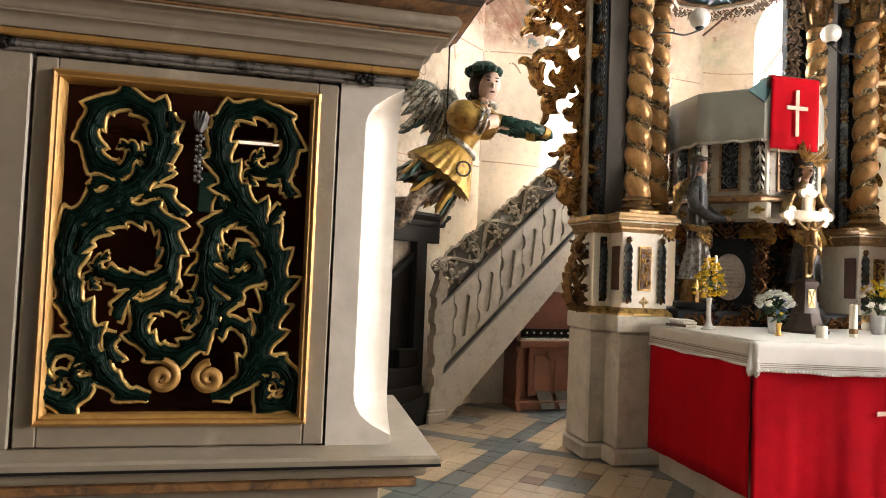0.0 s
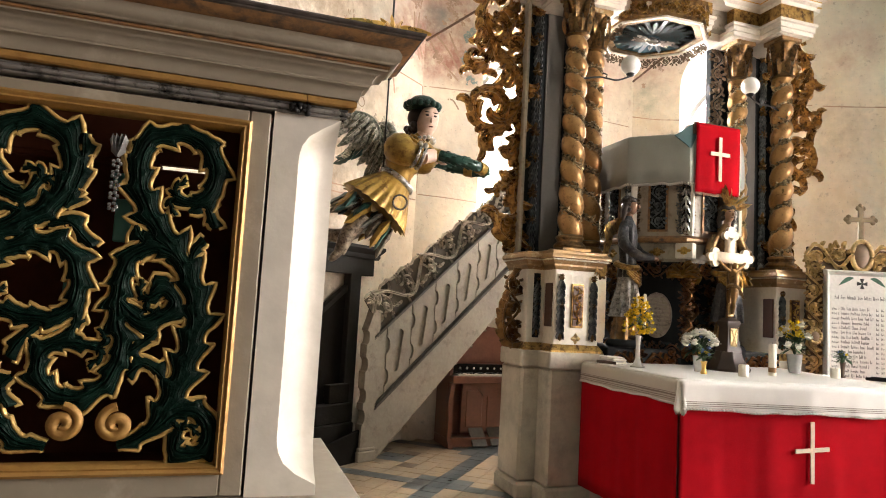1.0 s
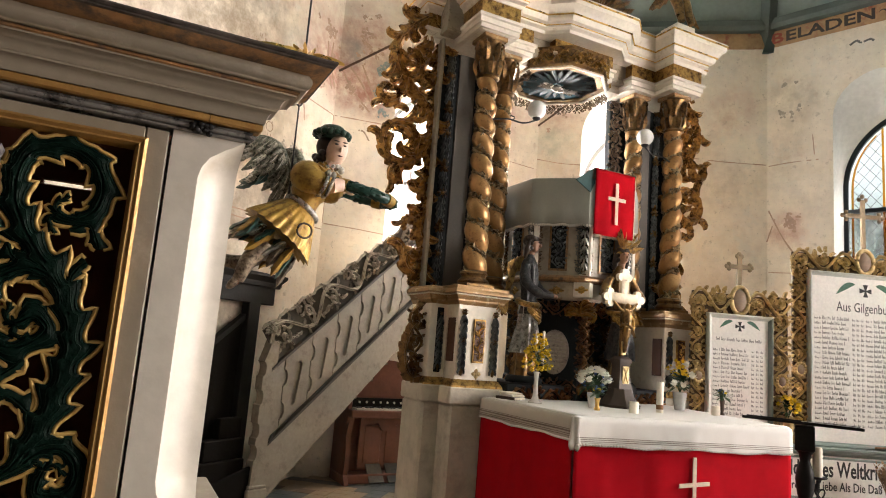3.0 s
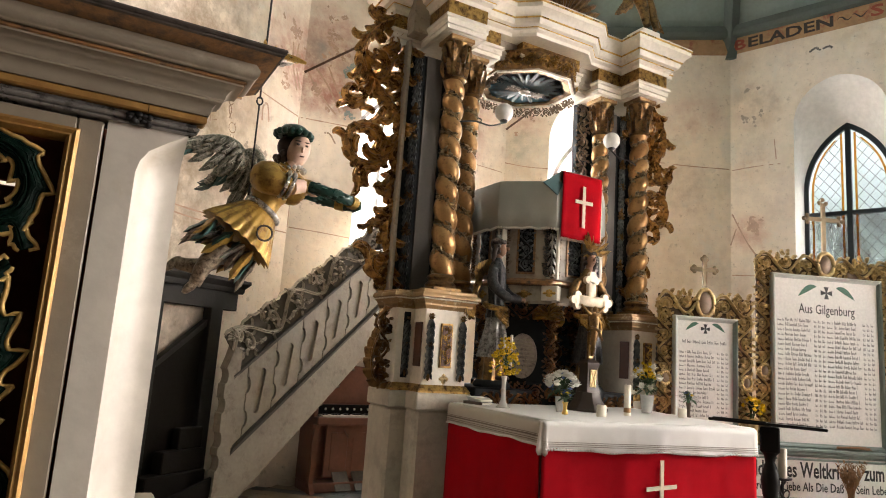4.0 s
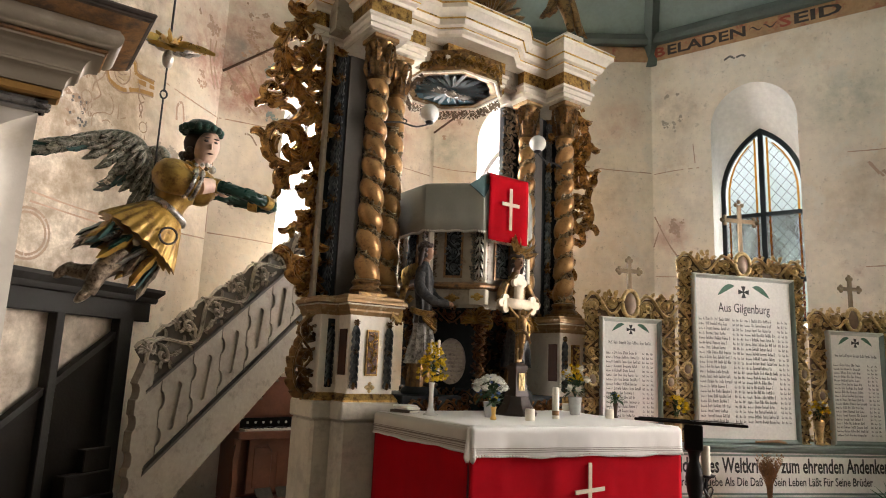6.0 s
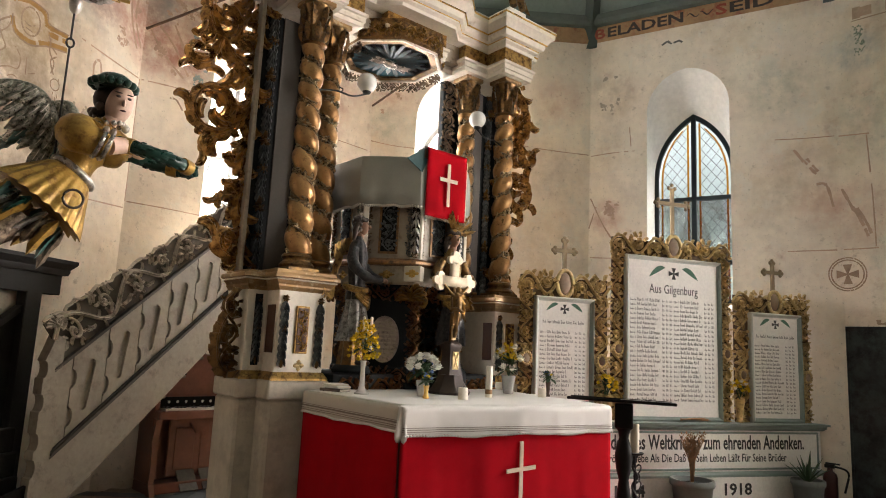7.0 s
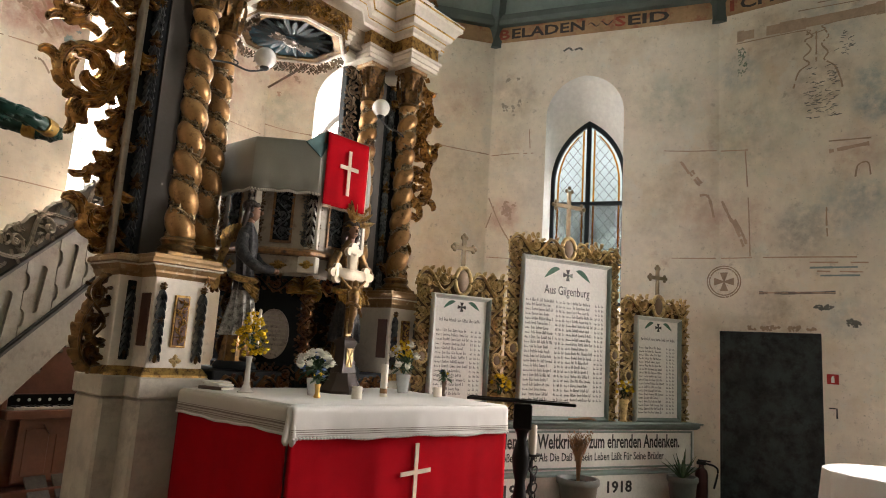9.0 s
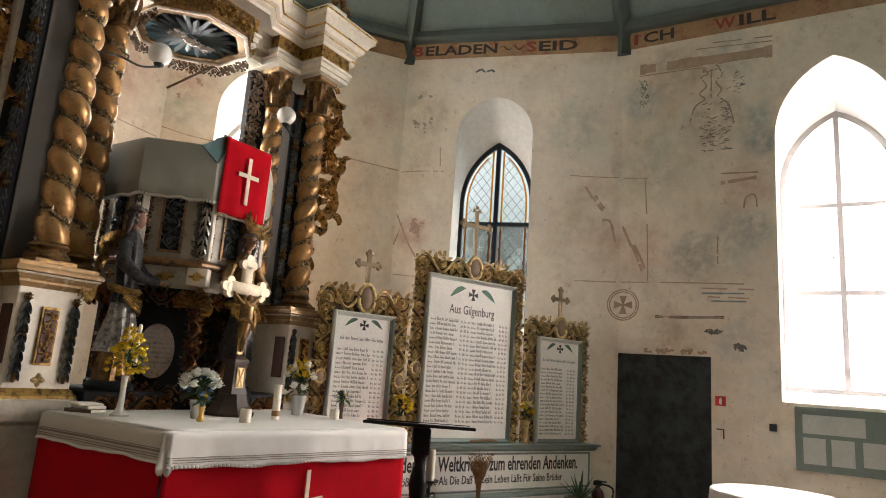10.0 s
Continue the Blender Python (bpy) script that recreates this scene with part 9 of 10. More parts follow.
def memorial_board(u0, u1, z0, z1, fu0, fu1, fz1, cross_h, head, rows, cols, label, seed):
    """White lettered board in a green moulding, set in a carved gilded frame topped with a cross."""
    b = new("memorial_board")
    b.matrix_world = MEM
    tagged(b, label, "memorial board", "memorial boards")
    rng = random.Random(seed)
    part("panel", Shape().box(u0 + 0.03, 0.0, z0 + 0.03, u1 - 0.03, 0.03, z1 - 0.03, 0.002), BOARD_WHITE, b, "white painted panel")
    bw = 0.045
    mould = ((0, 0.0), (0.0, 0.022), (0.012, 0.036), (0.024, 0.030), (0.032, 0.014), (bw, 0.004), (bw, -0.01))
    cor = [(u0, z0), (u1, z0), (u1, z1), (u0, z1)]
    inn = [(1, 1), (-1, 1), (-1, -1), (1, -1)]
    for k in range(4):
        k2 = (k + 1) % 4
        vs = []
        for (u, z), (iu, iz) in ((cor[k], inn[k]), (cor[k2], inn[k2])):
            vs += [(u + iu * o, -d, z + iz * o) for o, d in mould] + [(u, 0.03, z)]
        n = len(mould) + 1
        s = Shape()
        s.add(vs, [(j, (j + 1) % n, n + (j + 1) % n, n + j) for j in range(n)])
        # bottom and right bars darker, top and left paler: light and shade as colour
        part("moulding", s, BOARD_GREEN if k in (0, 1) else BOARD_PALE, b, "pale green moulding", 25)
    # carved frame: solid backing strips with foliage
    top = fz1 - z1
    mid = (u0 + u1) / 2
    s = Shape()
    scroll_strip(s, flat((fu0, 0.02, (z1 + fz1) / 2), (1, 0, 0)), mid - fu0 - 0.09, top * 1.02, rng, 0.030, 0, -0.005, 1.1, 0.09)
    part("frame_carving", s, GOLD_PALE, b, "pale gilded openwork scrolls", 50)
    s = Shape()
    scroll_strip(s, flat((mid + 0.09, 0.02, (z1 + fz1) / 2), (1, 0, 0)), fu1 - mid - 0.09, top * 1.02, rng, 0.030, 0, -0.005, 1.1, 0.09)
    part("frame_carving", s, GOLD_PALE, b, "pale gilded openwork scrolls", 50)
    for e0, e1 in ((fu0, u0), (u1, fu1)):
        if e1 - e0 < 0.03:
            continue
        s = Shape()
        scroll_strip(s, flat(((e0 + e1) / 2, 0.02, z0 - 0.02), (0, 0, 1), (-1, 0, 0)), z1 - z0 + top * 0.3, (e1 - e0) * 1.0, rng, 0.028, 0, -0.005, 1.0, 0.09)
        part("frame_carving", s, GOLD_PALE, b, "pale gilded openwork scrolls", 50)
        s = Shape()
        for k in range(14):
            a = 2 * math.pi * k / 14
            s.ball(((e0 + e1) / 2 + 0.05 * math.cos(a), -0.012, z0 + (z1 - z0) * 0.42 + 0.06 * math.sin(a)), 0.017, 0.014, 0.017, seg=7, rings=5)
        s.ball(((e0 + e1) / 2, -0.004, z0 + (z1 - z0) * 0.42), 0.042, 0.018, 0.05, seg=14, rings=8, slot=1)
        part("side_boss", s, [GOLD_PALE, BOSS], b, "dark oval boss in a gilded ring", 50)
    s = Shape()
    s.box(fu0 + 0.02, 0.022, z0, u0, 0.05, fz1 - 0.05, 0.004) if u0 - fu0 > 0.03 else None
    s.box(u1, 0.022, z0, fu1 - 0.02, 0.05, fz1 - 0.05, 0.004) if fu1 - u1 > 0.03 else None
    s.box(u0 - 0.001, 0.0305, z0, u1 + 0.001, 0.05, fz1 - 0.06, 0.004)
    part("backboard", s, GOLD_DIM, b, "brown gilded backing")
    # oval medallion and cross
    s = Shape()
    rz = top * 0.52
    zm = (z1 + fz1) / 2 + 0.01
    s.tube([(mid + 0.085 * math.cos(q), 0.0, zm + rz * math.sin(q)) for q in [2 * math.pi * k / 28 for k in range(29)]], 0.022, 8)
    part("medallion_ring", s, GOLD_PALE, b, "gilded oval ring", 50)
    part("medallion", Shape().ball((mid, 0.01, zm), 0.072, 0.030, rz * 0.85, seg=20, rings=10), BOSS, b, "brown oval boss", 60)
    s = Shape()
    bud_cross(s, mid, fz1 - 0.02, cross_h, cross_h * 0.62, flat((0, 0.02, 0), (1, 0, 0)))
    part("cross", s, CROSS_GOLD, b, "dull gilded budded cross", 50)
    # painted emblem and lines of script
    W = u1 - u0
    ze = z1 - 0.115 * (W / 0.65) ** 0.6
    pe = lambda u, v, d: (u, -0.0005 - d, v)
    s = Shape()
    iron_cross(s, mid, ze, 0.045 * (W / 0.65) ** 0.5, pe)
    part("iron_cross", s, INK, b, "black painted cross")
    for sg in (-1, 1):
        s = Shape()
        c = 0.10 * (W / 0.65) ** 0.7
        pts = []
        L = 0.13 * (W / 0.65) ** 0.7
        for k in range(17):
            t = k / 16
            pts.append((t, math.sin(math.pi * t) ** 0.8))
        up = [(mid + sg * (c * 0.7 + L * t), ze + 0.03 + L * (0.14 - 0.55 * t * t) + 0.16 * L * h) for t, h in pts]
        lo = [(mid + sg * (c * 0.7 + L * t), ze + 0.03 + L * (0.14 - 0.55 * t * t) - 0.16 * L * h) for t, h in pts][::-1]
        s.prism(up + lo[1:-1], pe, 0.0, 0.002)
        part("laurel_leaf", s, LAUREL, b, "green painted laurel leaf")
    zh = ze - 0.155 * (W / 0.65) ** 0.55
    fs = 0.075 * (W / 0.65)
    if head:
        lettering("heading", head, 0.135, b, lambda u, v, d: pe(mid - 0.30 + u, zh + v, d), INK, "black heading", 0.60, 0.0015, "LEFT", 0.0)
    s = Shape()
    def script(ua, ub, z, h):
        u = ua
        while u < ub - 0.006:
            w = min(rng.uniform(0.03, 0.09), ub - u)
            n = max(1, int(w / 0.0085))
            for q in range(n):
                x = u + w * q / n
                hh = h * (1.0 if q == 0 else rng.choice((0.55, 0.6, 0.6, 0.62, 0.95)))
                s.prism([(x, z), (x + 0.0034, z), (x + 0.0046, z + hh), (x + 0.0012, z + hh)], pe, 0.0, 0.0012)
                if q % 2 == 0 and q < n - 1:
                    zz = z + h * rng.choice((0.05, 0.28, 0.5))
                    s.prism([(x + 0.002, zz), (x + 0.010, zz), (x + 0.010, zz + 0.0035), (x + 0.002, zz + 0.0035)], pe, 0.0, 0.0013)
            u += w + rng.uniform(0.008, 0.014)
    if not head:
        script(u0 + 0.09, u1 - 0.09, zh + 0.01, 0.034)
    n0, zt = rows, zh - 0.055
    step = (zt - (z0 + 0.085)) / rows if rows else 1
    if head:
        step = (zt - (z0 + 0.19)) / rows
    cw = (W - 0.13) / cols
    for c in range(cols):
        for k in range(rows):
            z = zt - step * (k + 0.8)
            ua = u0 + 0.065 + cw * c
            script(ua, ua + cw * 0.13, z, step * 0.48)
            script(ua + cw * 0.15, ua + cw * rng.uniform(0.56, 0.70), z, step * 0.72)
            for q in range(3):
                script(ua + cw * (0.73 + 0.085 * q), ua + cw * (0.785 + 0.085 * q), z, step * 0.56)
    tagged(part("script", s, INK_GREY, b), "rows of small grey script", "", "", "stuff")
    return b


memorial_board(0.18, 0.83, 1.00, 2.045, 0.02, 1.02, 2.30, 0.34, "", 15, 1, "white memorial board with black lettering in a carved gilded frame", 41)
memorial_board(1.19, 2.37, 0.866, 2.545, 1.03, 2.52, 2.77, 0.56, "Aus Gilgenburg", 22, 2, "large white memorial board with lettering in a carved gilded frame", 42)
memorial_board(2.75, 3.45, 0.866, 2.040, 2.55, 3.60, 2.27, 0.36, "", 19, 1, "narrow white memorial board in a carved gilded frame", 43)


def flower_holder(u, o, z, flowers, seed, label, stems=True):
    p = MEM @ Vector((u, o, z))
    v = thing("flower_holder", p.x, p.y, p.z, 0, label, "vase of flowers", "flowers at the memorial")
    s = Shape()
    s.lathe([(0.035, 0.0), (0.04, 0.01), (0.03, 0.03), (0.045, 0.16), (0.055, 0.24), (0.048, 0.24), (0.03, 0.05)], 0, 0, 16)
    part("holder", s, GOLD_PALE, v, "tarnished brass holder", 50)
    bouquet(v, 0.30, 0.10, 0.13, flowers, random.Random(seed), 45)


flower_holder(2.58, -0.02, 0.868, [(20, PETAL_YELLOW, "yellow blossom", 0.03, 0.0), (6, PETAL_WHITE, "pale blossom", 0.03, 0.2)], 51, "brass holder with yellow and pale flowers at the memorial")
flower_holder(0.98, -0.02, 0.868, [(24, PETAL_YELLOW, "yellow blossom", 0.032, -0.1)], 52, "brass holder with bright yellow flowers at the memorial")
# dry sheaf on the ledge
p = MEM @ Vector((1.95, -0.06, 0.868))
s = Shape()
rng = random.Random(53)
for k in range(46):
    a = rng.uniform(-0.25, 0.25)
    y = rng.uniform(-0.03, 0.03)
    s.tube([(-0.14, y * 0.4, 0.012 + rng.uniform(0, 0.02)), (0.02, y, 0.02 + rng.uniform(0, 0.02)), (0.17, y * 1.8 + a * 0.1, 0.012 + rng.uniform(0, 0.03))], [0.002, 0.003, 0.0012], 4)
single("dry_sheaf", s, STRAW, "small sheaf of dry grass lying on the memorial ledge", "dried plants", pose(p.x, p.y, p.z, 0, 0, -22.5))


def pot(u, o, r, h, label):
    p = MEM @ Vector((u, o, 0))
    t = thing("plant_pot", p.x, p.y, 0, 0, label, "plant pot", "plant pots")
    s = Shape()
    s.lathe([(r * 0.72, 0), (r * 0.75, 0.01), (r * 0.95, h * 0.8), (r, h * 0.82), (r * 1.05, h * 0.86), (r * 1.05, h * 0.97), (r, h), (r * 0.9, h * 0.99), (r * 0.8, h * 0.85)], 0, 0, 28)
    part("pot", s, POT_GREY, t, "grey-green glazed pot", 50)
    part("soil", Shape().lathe([(r * 0.85, h * 0.86), (r * 0.4, h * 0.88), (0.01, h * 0.89)], 0, 0, 20), STEP_DARK, t, "dark soil")
    return t


t = pot(1.75, -0.30, 0.20, 0.36, "grey-green pot with a spray of dry grass")
rng = random.Random(54)
for k in range(60):
    a, e = rng.uniform(0, 6.28), rng.uniform(0.02, 0.32)
    h = rng.uniform(0.30, 0.44)
    s = Shape() if k % 10 == 0 else s
    top = (math.cos(a) * e * h, math.sin(a) * e * h, 0.34 + h)
    s.tube([(0.01 * math.cos(a), 0.01 * math.sin(a), 0.30), (top[0] * 0.25, top[1] * 0.25, 0.34 + h * 0.5), top], 0.0025, 4)
    for q in range(6):
        leaf_card(s, (top[0] * (0.7 + 0.06 * q), top[1] * (0.7 + 0.06 * q), top[2] - 0.08 + 0.02 * q), (math.cos(a + q), math.sin(a + q), 1.2), 0.05, 0.005, 0)
    if k % 10 == 9:
        part("dry_grass", s, STRAW, t, "russet dry grass", 0)
t = pot(3.15, -0.32, 0.155, 0.34, "grey-green pot with a spiky agave")
for k in range(13):
    a = 2 * math.pi * k / 13 * 2.4
    e = 0.25 + 0.75 * (k / 13)
    ln = rng.uniform(0.26, 0.36)
    s = Shape()
    for q in range(1):
        pts = [(0, 0, 0.30)] + [(math.cos(a) * math.sin(e) * ln * i / 4, math.sin(a) * math.sin(e) * ln * i / 4, 0.30 + math.cos(e) * ln * i / 4 - 0.05 * (i / 4) ** 2 * e) for i in range(1, 5)]
        s.tube(pts, [0.016, 0.018, 0.015, 0.010, 0.002], 6, 0, 0.35)
    part("agave_leaf", s, LEAF_GREEN, t, "narrow dark leaf", 50)

# ---- windows ----
def lead_window(name, i, o, frame_mat, label, stained=True):
    """Pointed window: frame, mullion, transoms, leaded panes."""
    at, dep, c = o["at"], o["dep"], o["c"]
    w, z0, sp, ap = o["iw"], o["z0"] + 0.12, o["ispring"], o["iapex"]
    win = new(name)
    tagged(win, label, "window", "", "structure")
    pl = lambda u, v, d: at(u, v, dep + 0.05 - d)
    outer = arch_points(c, w, z0, sp, ap)
    inner = [(c + (u - c) * 0.90, z0 + 0.05 + (v - z0) * (1 - 0.075 / (ap - z0) * 1.6)) for u, v in outer]
    n = len(outer)
    s = Shape()
    vs = [pl(u, v, 0.0) for u, v in outer] + [pl(u, v, 0.05) for u, v in outer] + [pl(u, v, 0.05) for u, v in inner] + [pl(u, v, 0.0) for u, v in inner]
    for r in range(4):
        r2 = (r + 1) % 4
        s.add([], [])
    s.add(vs, [(r * n + j, r * n + (j + 1) % n, ((r + 1) % 4) * n + (j + 1) % n, ((r + 1) % 4) * n + j) for r in range(4) for j in range(n)])
    part("window_frame", s, frame_mat, win, "", 25)
    zt = inner[n // 2][1]
    part("mullion", Shape().prism([(c - 0.030, z0 + 0.03), (c + 0.030, z0 + 0.03), (c + 0.030, zt + 0.02), (c - 0.030, zt + 0.02)], pl, -0.005, 0.055), frame_mat, win)
    for zz in o["bars"]:
        part("transom", Shape().prism([(c - w * 0.47, zz - 0.026), (c + w * 0.47, zz - 0.026), (c + w * 0.47, zz + 0.026), (c - w * 0.47, zz + 0.026)], pl, -0.004, 0.052), frame_mat, win)
    # panes
    def edge(z):
        best = w * 0.45
        if z > sp:
            pts = inner[:n // 2 + 1]
            for (u0, v0), (u1, v1) in zip(pts[:-1], pts[1:]):
                if v0 <= z <= v1 and v1 > v0:
                    best = c - (u0 + (u1 - u0) * (z - v0) / (v1 - v0))
        return max(best, 0.0)
    zs = [z0 + 0.05, *o["bars"], zt]
    for q in range(len(zs) - 1):
        a0, a1 = zs[q], zs[q + 1]
        for sg in (-1, 1):
            pts = [(c + sg * 0.03, a0)]
            m = 12
            for k in range(m + 1):
                z = a0 + (a1 - a0) * k / m
                pts.append((c + sg * max(0.031, edge(z)), z))
            pts.append((c + sg * 0.03, a1))
            s = Shape()
            s.prism(pts, pl, 0.018, 0.022)
            ob = part("pane", s, PANE, win, "clear old glass", 0)
            ob.visible_shadow = False
            if not stained:
                continue
            # coloured border strips of amber and red glass
            s = Shape()
            s.prism([(c + sg * 0.062, a0 + 0.03), (c + sg * 0.088, a0 + 0.03), (c + sg * 0.088, a1 - 0.06), (c + sg * 0.062, a1 - 0.06)], pl, 0.023, 0.026)
            part("border_glass", s, AMBER if q else RED_GLASS, win, "amber glass border")
            line = [(c + sg * (max(0.06, edge(a0 + (a1 - a0) * k / 14) - 0.045)), a0 + (a1 - a0) * k / 14) for k in range(14) if edge(a0 + (a1 - a0) * k / 14) > 0.13]
            if len(line) > 2:
                s = Shape()
                for (u0, v0), (u1, v1) in zip(line[:-1], line[1:]):
                    s.prism([(u0 - 0.013, v0), (u0 + 0.013, v0), (u1 + 0.013, v1), (u1 - 0.013, v1)], pl, 0.023, 0.026)
                part("border_glass", s, AMBER if q else RED_GLASS, win, "amber glass border", 0)
    if stained:
        # lead lattice
        s = Shape()
        for sg in (-1, 1):
            for fam in (-1, 1):
                for k in range(-6, 24):
                    u, z = c + sg * 0.09, z0 + 0.16 * k
                    p0 = None
                    for q in range(0, 40):
                        uu = 0.09 + 0.01 * q
                        zz = z + fam * (uu - 0.09) * 1.25
                        ok = z0 + 0.05 < zz < zt and uu < edge(zz) - 0.055
                        if ok and p0 is None:
                            p0 = (uu, zz)
                        if ok:
                            p1 = (uu, zz)
                    if p0 and p1[0] - p0[0] > 0.01:
                        s.tube([pl(c + sg * p0[0], p0[1], 0.024), pl(c + sg * p1[0], p1[1], 0.024)], 0.0032, 4)
                    p1 = (0, 0)
        tagged(part("lead_lattice", s, LEAD, win), "thin lead lattice", "", "", "stuff")
    return win


PANE = clear_glass("old_window_glass", (0.97, 1.0, 0.98))
AMBER = plain("amber_glass", (0.75, 0.36, 0.03), 0.2)
RED_GLASS = plain("red_brown_glass", (0.35, 0.10, 0.05), 0.2)
for m in (AMBER, RED_GLASS):
    m.node_tree.nodes["Principled BSDF"].inputs["Transmission Weight"].default_value = 0.85
LEAD = plain("lead_came", (0.10, 0.10, 0.10), 0.5, 0.5)
FRAME_BLACK = material("blue_black_window_paint", (0.012, 0.02, 0.026), 0.5, var=0.2, scale=6)
FRAME_WHITE = material("white_window_paint", (0.42, 0.40, 0.40), 0.5, var=0.05, scale=6)
WIN_SE["bars"], WIN_N["bars"], WIN_E["bars"], WIN_S["bars"] = (3.62, 2.75), (3.62, 2.75), (3.62, 2.75), (3.72, 2.72)
lead_window("window_1", 4, WIN_SE, FRAME_BLACK, "pointed leaded window with amber borders in a black frame")
lead_window("window_2", 5, WIN_S, FRAME_WHITE, "tall pointed window with a white frame, dazzling daylight", False)
lead_window("window_3", 3, WIN_E, FRAME_WHITE, "pointed window with a white frame behind the altar", False)
lead_window("window_4", 2, WIN_N, FRAME_WHITE, "pointed window with a white frame behind the stairs", False)

# ---- painted lettering on the frieze ----
def on_wall(i):
    a, d, ln = wall_frame(i)
    inn = Vector((d.y, -d.x, 0))
    b, e, lb = wall_frame(i - 1)
    inb = Vector((e.y, -e.x, 0))

    def at(u, v, dd):
        """Along wall i; a negative u lies on the wall before it."""
        if u < 0:
            return b + e * (lb + u) + inb * dd + Vector((0, 0, v))
        return a + d * u + inn * dd + Vector((0, 0, v))

    return at


w4, w5, w1, w2 = on_wall(4), on_wall(5), on_wall(1), on_wall(2)
fr4 = [o for o in scene.objects if o.name.startswith("painted_frieze")]


def frieze_text(i, body, u, width, mat):
    w = on_wall(i)
    lettering("frieze_letters", body, 0.20, fr4[i - 1], lambda x, y, d: w(u + x, 5.935 + y, 0.0065 + d), mat, "painted capital letters", width, 0.001, "LEFT", 0.005)


frieze_text(4, "B", 0.06, 0.15, FRIEZE_RED)
frieze_text(4, "ELADEN", 0.24, 1.02, FRIEZE_INK)
frieze_text(4, "S", 1.66, 0.14, FRIEZE_RED)
frieze_text(4, "EID", 1.83, 0.52, FRIEZE_INK)
frieze_text(5, "I", 0.14, 0.05, FRIEZE_RED)
frieze_text(5, "CH", 0.26, 0.38, FRIEZE_INK)
frieze_text(5, "W", 1.12, 0.24, FRIEZE_RED)
frieze_text(5, "ILL", 1.40, 0.40, FRIEZE_INK)
s = Shape()
for k in range(2):
    s.ribbon([(1.30 + 0.02 * j + 0.17 * k, 6.0 + 0.03 * math.sin(j * 0.8 + k)) for j in range(9)], taper(8, 0.003, 0.010, 0.003), w4, 0.001, 0.0065)
part("frieze_flourish", s, FRIEZE_INK, fr4[3], "painted flourish")

# ---- faded wall paintings: thin remains of paint on the plaster ----
def painted(name, i, strokes, mat, label, width=0.010):
    """Strokes of faded paint; each a list of (u, v)."""
    w = on_wall(i)
    rng = random.Random(len(strokes) * 7 + i)
    s = Shape()
    for st in strokes:
        line = smooth_line(st, 6)
        for (u0, v0), (u1, v1) in zip(line[:-1], line[1:]):
            if rng.random() < 0.04:
                continue
            t = math.hypot(u1 - u0, v1 - v0) or 1e-6
            nx, ny = -(v1 - v0) / t, (u1 - u0) / t
            h0 = width * rng.uniform(0.7, 1.1) / 2
            s.add([w(u0 + nx * h0, v0 + ny * h0, 0.0025), w(u1 + nx * h0, v1 + ny * h0, 0.0025), w(u1 - nx * h0, v1 - ny * h0, 0.0025), w(u0 - nx * h0, v0 - ny * h0, 0.0025)], [(0, 1, 2, 3)])
    return tagged(part(name, s, mat, None, "", 0), label, "wall painting", "wall paintings", "structure")


def blotch(name, i, cu, cv, ru, rv, mat, label, seed, holes=0.35):
    """A ragged patch of old colour made of many small flakes."""
    w = on_wall(i)
    rng = random.Random(seed)
    s = Shape()
    n = int(900 * ru * rv / 0.05)
    for k in range(min(n, 2600)):
        a, r = rng.uniform(0, 6.28), rng.random() ** 0.6
        u, v = cu + ru * r * math.cos(a), cv + rv * r * math.sin(a)
        q = noise.noise(Vector((u * 5 + seed, v * 5, seed))) + 0.5 * noise.noise(Vector((u * 14, v * 14 + seed, 3)))
        if q < holes - 0.35 + 0.35 * r:
            continue
        z = rng.uniform(0.006, 0.020)
        m = rng.randint(4, 6)
        ph = rng.uniform(0, 6.28)
        vs = [w(u + z * math.cos(ph + 6.28 * j / m) * rng.uniform(0.6, 1.2), v + z * math.sin(ph + 6.28 * j / m) * rng.uniform(0.6, 1.2), 0.002 + 0.0000004 * k) for j in range(m)]
        s.add(vs, [tuple(range(m))])
    return tagged(part(name, s, mat, None, "", 0), label, "wall painting", "wall paintings", "structure")


circ = lambda u, v, r, n=24: [(u + r * math.cos(2 * math.pi * k / n), v + r * math.sin(2 * math.pi * k / n)) for k in range(n + 1)]
painted("painted_circle", 5, [circ(0.05, 2.52, 0.185), circ(0.05, 2.52, 0.16)], FADED_BROWN, "faded brown painted ring round a consecration cross", 0.016)
s = Shape()
iron_cross(s, 0.05, 2.52, 0.11, w5, 0.0, 0.0025)
tagged(part("painted_cross", s, FADED_BROWN, None, "", 0), "faded brown painted consecration cross", "wall painting", "wall paintings", "structure")
painted("painted_lines", 5, [[(0.02, 2.80), (0.6, 2.79), (1.5, 2.76)], [(0.30, 4.09), (0.33, 3.4), (0.34, 2.81)], [(0.02, 4.13), (0.33, 4.10)], [(0.43, 2.385), (1.19, 2.38)], [(0.95, 2.72), (1.5, 2.70)], [(1.02, 2.62), (1.45, 2.60)]], FADED_RED, "thin faded red painted lines", 0.016)
painted("painted_bar", 5, [[(0.43, 2.385), (0.8, 2.38), (1.19, 2.385)]], FADED_GREY, "dark grey painted bar", 0.035)
painted("painted_bar", 5, [[(0.95, 2.66), (1.4, 2.655)], [(1.05, 2.57), (1.42, 2.565)]], FADED_BLUE, "faded blue painted bars", 0.022)
painted("painted_beam", 5, [[(0.22, 5.57), (0.98, 5.55), (1.75, 5.53)]], FADED_BEAM, "pale brown painted beam below the frieze", 0.15)
